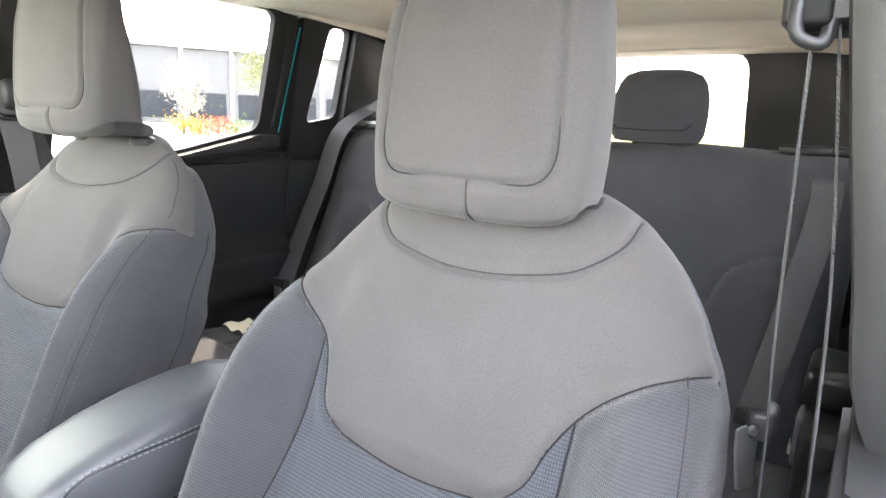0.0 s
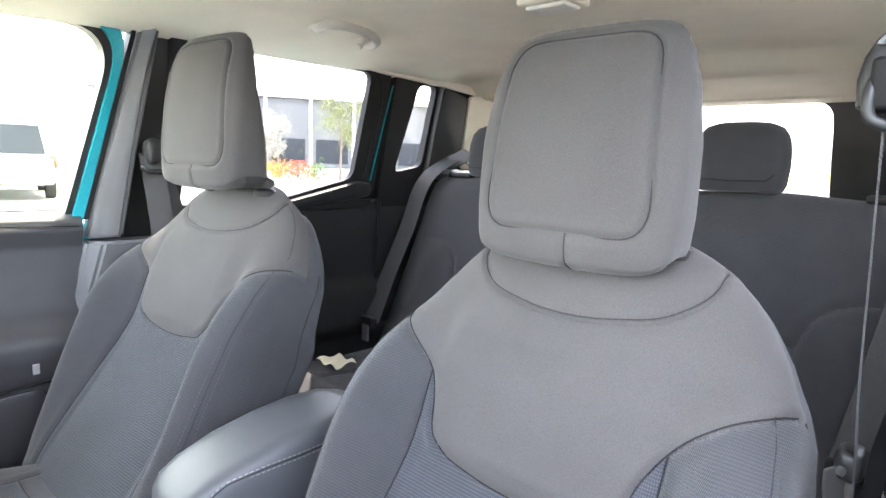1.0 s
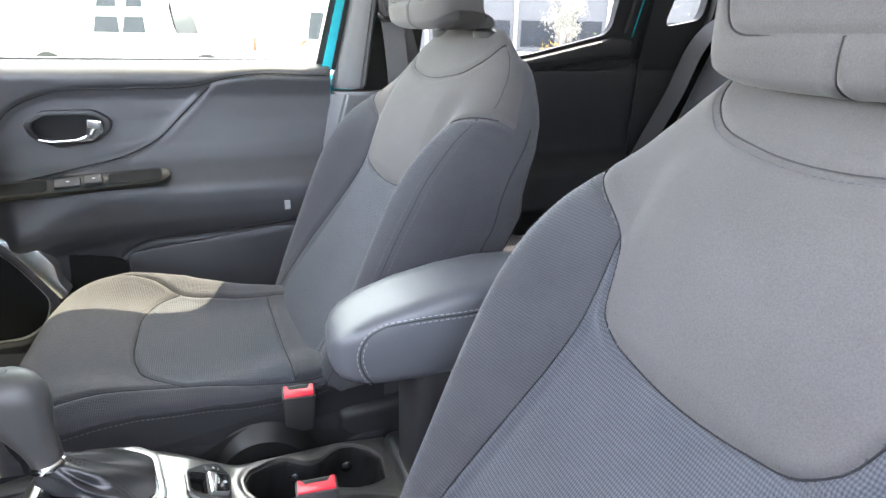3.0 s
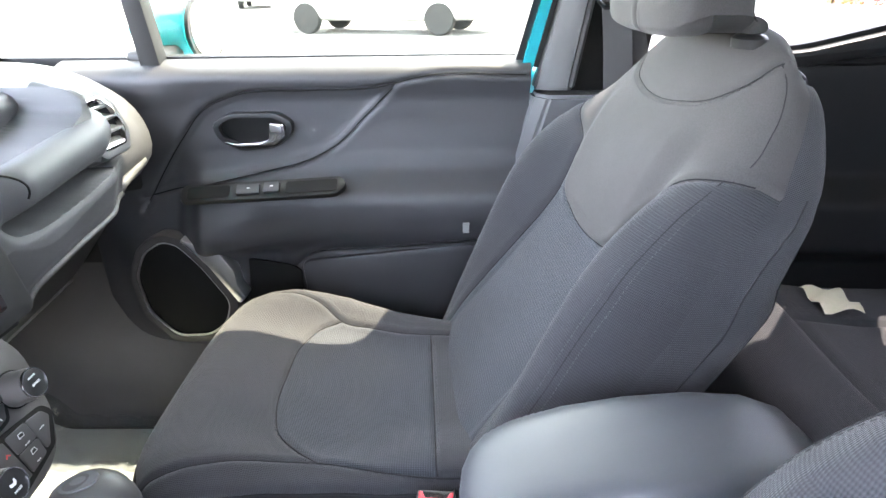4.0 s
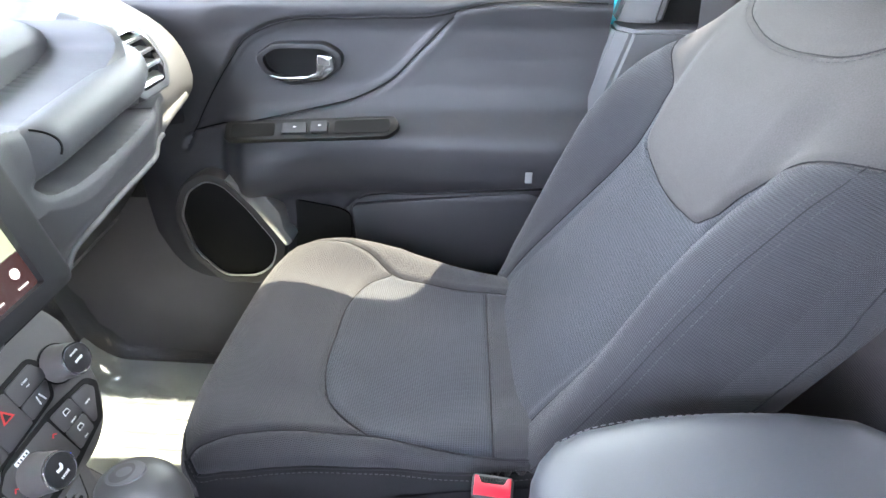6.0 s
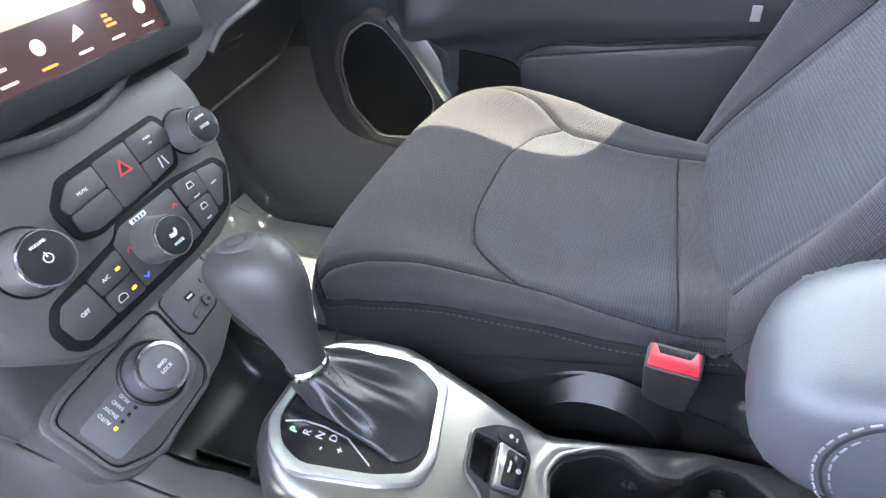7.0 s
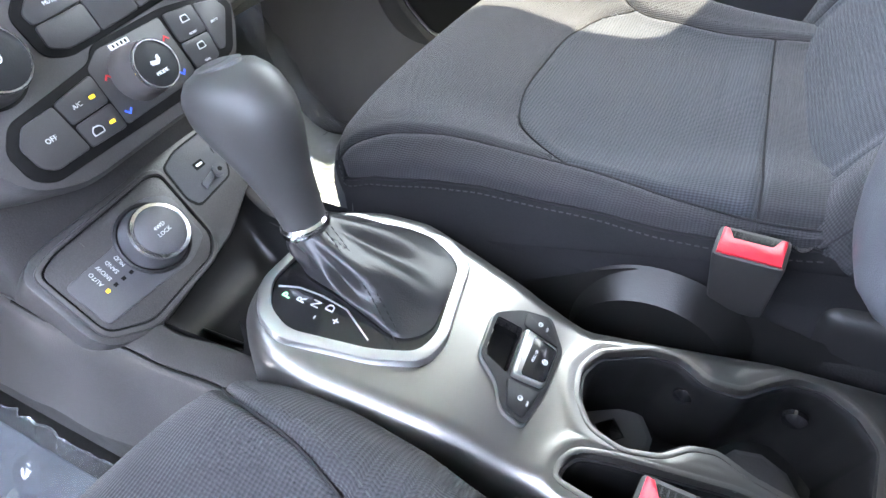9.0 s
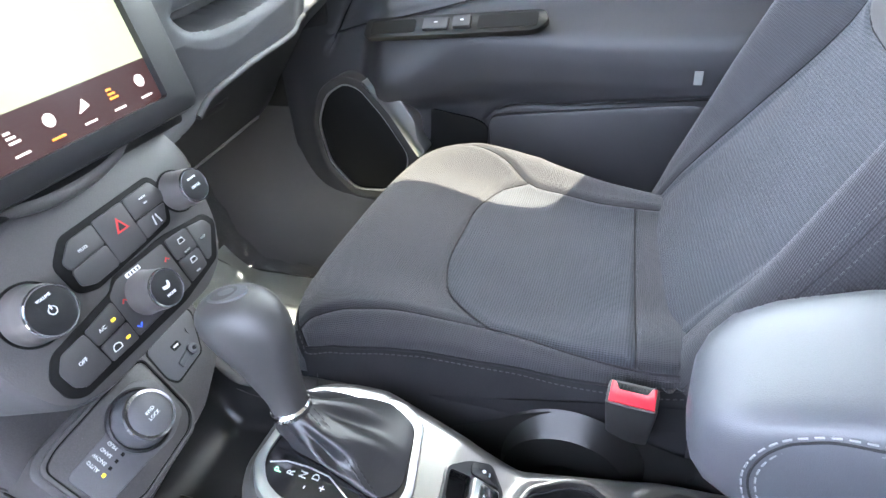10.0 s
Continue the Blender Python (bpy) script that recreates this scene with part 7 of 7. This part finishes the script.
def vehicle(name, label, paint, length, height, place, yaw, cabin=(0.22, 0.97), bed=False):
    """A parked vehicle, nose along its own -y, on four wheels."""
    v = thing(name, label, "car", group="parked vehicles")
    half, hood = length / 2, height * 0.56
    rows = []
    for t, w, lo, hi in ((-1, 0.70, 0.42, hood * 0.78), (-0.97, 0.86, 0.34, hood * 0.88), (-0.85, 0.92, 0.30, hood * 0.96), (-0.4, 0.94, 0.28, hood), (0.5, 0.94, 0.28, hood * 1.03), (0.93, 0.92, 0.32, hood * 1.03), (0.99, 0.88, 0.38, hood), (1, 0.80, 0.45, hood * 0.95)):
        rows.append([(w * math.copysign(abs(math.cos(a)) ** 0.35, math.cos(a)), t * half, (lo + hi) / 2 + (hi - lo) / 2 * math.copysign(abs(math.sin(a)) ** 0.35, math.sin(a))) for a in np.linspace(0, 2 * math.pi, 36, endpoint=False)])
    part("body", loft(rows), paint, v)
    y0, y1 = -half + cabin[0] * length, -half + cabin[1] * length
    rows = []
    for z, k, w in ((hood * 0.97, 0.0, 0.88), (height * 0.80, 0.12, 0.82), (height * 0.97, 0.24, 0.72), (height, 0.30, 0.64)):
        a, b = y0 + k * 1.6, y1 - k * (0.6 if not bed else 0.9)
        rows.append([(-w, a, z), (w, a, z), (w, b, z), (-w, b, z)])
    cab = loft(rows)
    bmesh.ops.bevel(cab, geom=cab.edges[:], offset=0.05, segments=2, affect="EDGES")
    part("cabin", cab, paint, v)
    zl, zh = hood * 1.03, height * 0.93
    rear = [(-0.74, y1 - 0.02, zl), (0.74, y1 - 0.02, zl), (0.64, y1 - 0.12, zh), (-0.64, y1 - 0.12, zh)]
    bm = bmesh.new()
    bm.faces.new([bm.verts.new(Vector(p) + Vector((0, 0.03, 0))) for p in rear])
    bm.faces.new([bm.verts.new(Vector(p)) for p in rear][::-1])
    part("rear_window", bm, TINT, v)
    for s in (-1, 1):
        for k0, k1 in ((0.20, 0.46), (0.49, 0.72), (0.75, 0.93)):
            if bed and k1 > 0.9:
                continue
            a, b = y0 + (y1 - y0) * k0, y0 + (y1 - y0) * k1
            part("side_window", loft([[(s * (0.90 + e), a, zl), (s * (0.90 + e), b, zl), (s * (0.76 + e), b - 0.05, zh), (s * (0.76 + e), a + 0.12, zh)] for e in (-0.03, 0.0)]), TINT, v)
        part("tail_lamp", shaped_box(s * 0.84 - 0.10, s * 0.84 + 0.06, half - 0.10, half - 0.02, hood * 0.72, hood * 1.0, 0.02), TAIL, v)
        for t in (-0.62, 0.60):
            m = pose(s * 0.84, t * half, 0.36, 0, 90, 0)
            wheel = part("wheel", lathe([(0.24, -0.11), (0.34, -0.11), (0.365, -0.07), (0.365, 0.07), (0.34, 0.11), (0.24, 0.11)], m, 28), TYRE, v)
            part("rim", lathe([(0.24, -0.10), (0.24, 0.105), (0.10, 0.09), (0.001, 0.10)] if s > 0 else [(0.001, -0.10), (0.10, -0.09), (0.24, -0.105), (0.24, 0.10)], m, 20), GREY_PAINT, wheel)
    part("rear_bumper", shaped_box(-0.86, 0.86, half - 0.12, half + 0.05, 0.36, 0.62, 0.05), paint, v)
    part("number_plate", shaped_box(-0.16, 0.16, half + 0.05, half + 0.06, 0.66, 0.80, 0.005), WHITE_INK, v)
    v.matrix_basis = pose(*place, 0, 0, yaw)
    return v


vehicle("parked_suv", "white sport utility vehicle parked in the sunlit lot", WHITE_PAINT, 4.7, 1.80, (-17.4, 2.95, 0), -100)
vehicle("parked_pickup", "white pickup truck parked in the sunlit lot", WHITE_PAINT, 5.6, 1.95, (-15.5, -1.9, 0), -17, (0.30, 0.68), True)
vehicle("parked_car", "silver parked car in the sunlit lot", GREY_PAINT, 4.6, 1.5, (-31, -9.5, 0), -80)
vehicle("parked_car", "white parked car in the sunlit lot", WHITE_PAINT, 4.6, 1.5, (-33, -14.5, 0), -85)
vehicle("parked_car", "silver parked car seen through the rear window", GREY_PAINT, 4.6, 1.45, (1.4, 13.0, 0), 80)
vehicle("parked_car", "white parked car seen through the rear window", WHITE_PAINT, 4.6, 1.5, (-8.5, 14.5, 0), 95)

# showroom building
hall = thing("showroom_building", "grey commercial building with white posts", "building")
WALL = material("grey_cladding", (0.12, 0.122, 0.125), 0.7, stain=0.06, stain_size=0.3)
part("wall", shaped_box(-18, 18, -4, 4, 0, 6.2, 0.05, 1), WALL, hall)
part("roof", shaped_box(-18.4, 18.4, -4.4, 4.4, 6.2, 6.7, 0.05, 1), WHITE_PAINT, hall)
for k in range(9):
    x = -16 + 4 * k
    part("post", shaped_box(x - 0.15, x + 0.15, -4.25, -4.0, 0, 6.2, 0.02, 1), WHITE_PAINT, hall)
    if k < 8:
        part("window", shaped_box(x + 0.5, x + 3.5, -4.06, -4.0, 0.4, 2.6, 0.01, 1), TINT, hall)
hall.matrix_basis = pose(-50, 34, 0, 0, 0, 62)


def leaves(bm, centre, radius, count, size, flat=1.0):
    for _ in range(count):
        d = Vector((random.gauss(0, 1), random.gauss(0, 1), random.gauss(0, 1) * flat)) * radius * 0.5
        q = Euler([random.uniform(0, 6.3) for _ in range(3)]).to_matrix()
        k = size * random.uniform(0.6, 1.3)
        bm.faces.new([bm.verts.new(Vector(centre) + d + q @ Vector(p)) for p in ((-k, 0, 0), (0, -k * 0.45, 0.1 * k), (k, 0, 0), (0, k * 0.45, 0.1 * k))])


def tree(place, height, mat, label, seed):
    random.seed(seed)
    t = thing("young_tree", label, "tree", place)
    trunk = tube([(0, 0, 0), (0.03, 0.02, height * 0.4), (-0.02, 0.03, height * 0.75)], 0.07, 8, True, 0.025)
    crown = bmesh.new()
    for k in range(16):
        z = height * random.uniform(0.35, 0.95)
        a, r = random.uniform(0, 6.28), height * 0.22 * random.uniform(0.4, 1)
        tip = (r * math.cos(a), r * math.sin(a), z + r * 0.5)
        trunk = join(trunk, tube([(0, 0, z * 0.8), tuple(Vector(tip) * 0.6 + Vector((0, 0, z * 0.36))), tip], 0.02, 5, True, 0.006))
        leaves(crown, tip, height * 0.13, 90, 0.07)
    part("trunk", trunk, material("bark", (0.16, 0.13, 0.10), 0.9, grain=0.3, size=30, stain=0.2), t)
    part("crown", crown, mat, t, smooth=False)


LEAF = material("yellow_green_leaf", (0.12, 0.14, 0.03), 0.6, stain=0.3, stain_size=3)
PALE_LEAF = material("pale_plume", (0.28, 0.28, 0.24), 0.8, stain=0.2, stain_size=3)
tree((-23.0, 17.6, 0), 4.2, LEAF, "young yellow-green tree in the car park bed", 5)
tree((-26.5, 15.6, 0), 3.2, PALE_LEAF, "pale silvery shrub tree in the car park bed", 8)
tree((-27.5, 16.9, 0), 2.8, PALE_LEAF, "pale silvery shrub tree in the car park bed", 11)
for k, (x, y, mat) in enumerate(((-24.6, 16.2, (0.65, 0.08, 0.03)), (-25.3, 15.7, (0.62, 0.20, 0.03)), (-26.2, 15.4, (0.55, 0.35, 0.05)), (-24.2, 16.9, (0.10, 0.18, 0.05)))):
    random.seed(20 + k)
    b = thing("flower_bush", "low bush with bright red and orange flowers", "bush", (x, y, 0), group="flower bushes")
    bm = bmesh.new()
    leaves(bm, (0, 0, 0.45), 0.75, 420, 0.07, 0.6)
    part("leaves", bm, material("flower_bush_leaf", mat, 0.7, stain=0.35, stain_size=6), b, smooth=False)
    part("stem", tube([(0, 0, 0), (0.02, 0.0, 0.5)], 0.03, 6), LEAF, b)
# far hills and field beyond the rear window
# the haze of distance is put into the hills' pale blue-grey
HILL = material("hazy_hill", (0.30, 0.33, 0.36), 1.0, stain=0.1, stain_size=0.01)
ridge = []
for k in range(2):
    ridge.append([(x, 700 + 60 * k, (0 if k == 0 else 42 + 14 * noise.noise((x * 0.004, 0, 0)) + 6 * noise.noise((x * 0.02, 3, 0)))) for x in np.linspace(-900, 900, 90)])
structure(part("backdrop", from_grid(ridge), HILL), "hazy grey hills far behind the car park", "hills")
FIELD = material("dry_yellow_field", (0.42, 0.40, 0.12), 0.95, grain=0.2, size=2, stain=0.2, stain_size=0.05)
structure(part("field", from_grid([[(x, y, 0.02 + (y - 45) * 0.004) for x in np.linspace(-200, 200, 20)] for y in np.linspace(45, 300, 20)]), FIELD), "dry yellow-green field beyond the car park", "field")
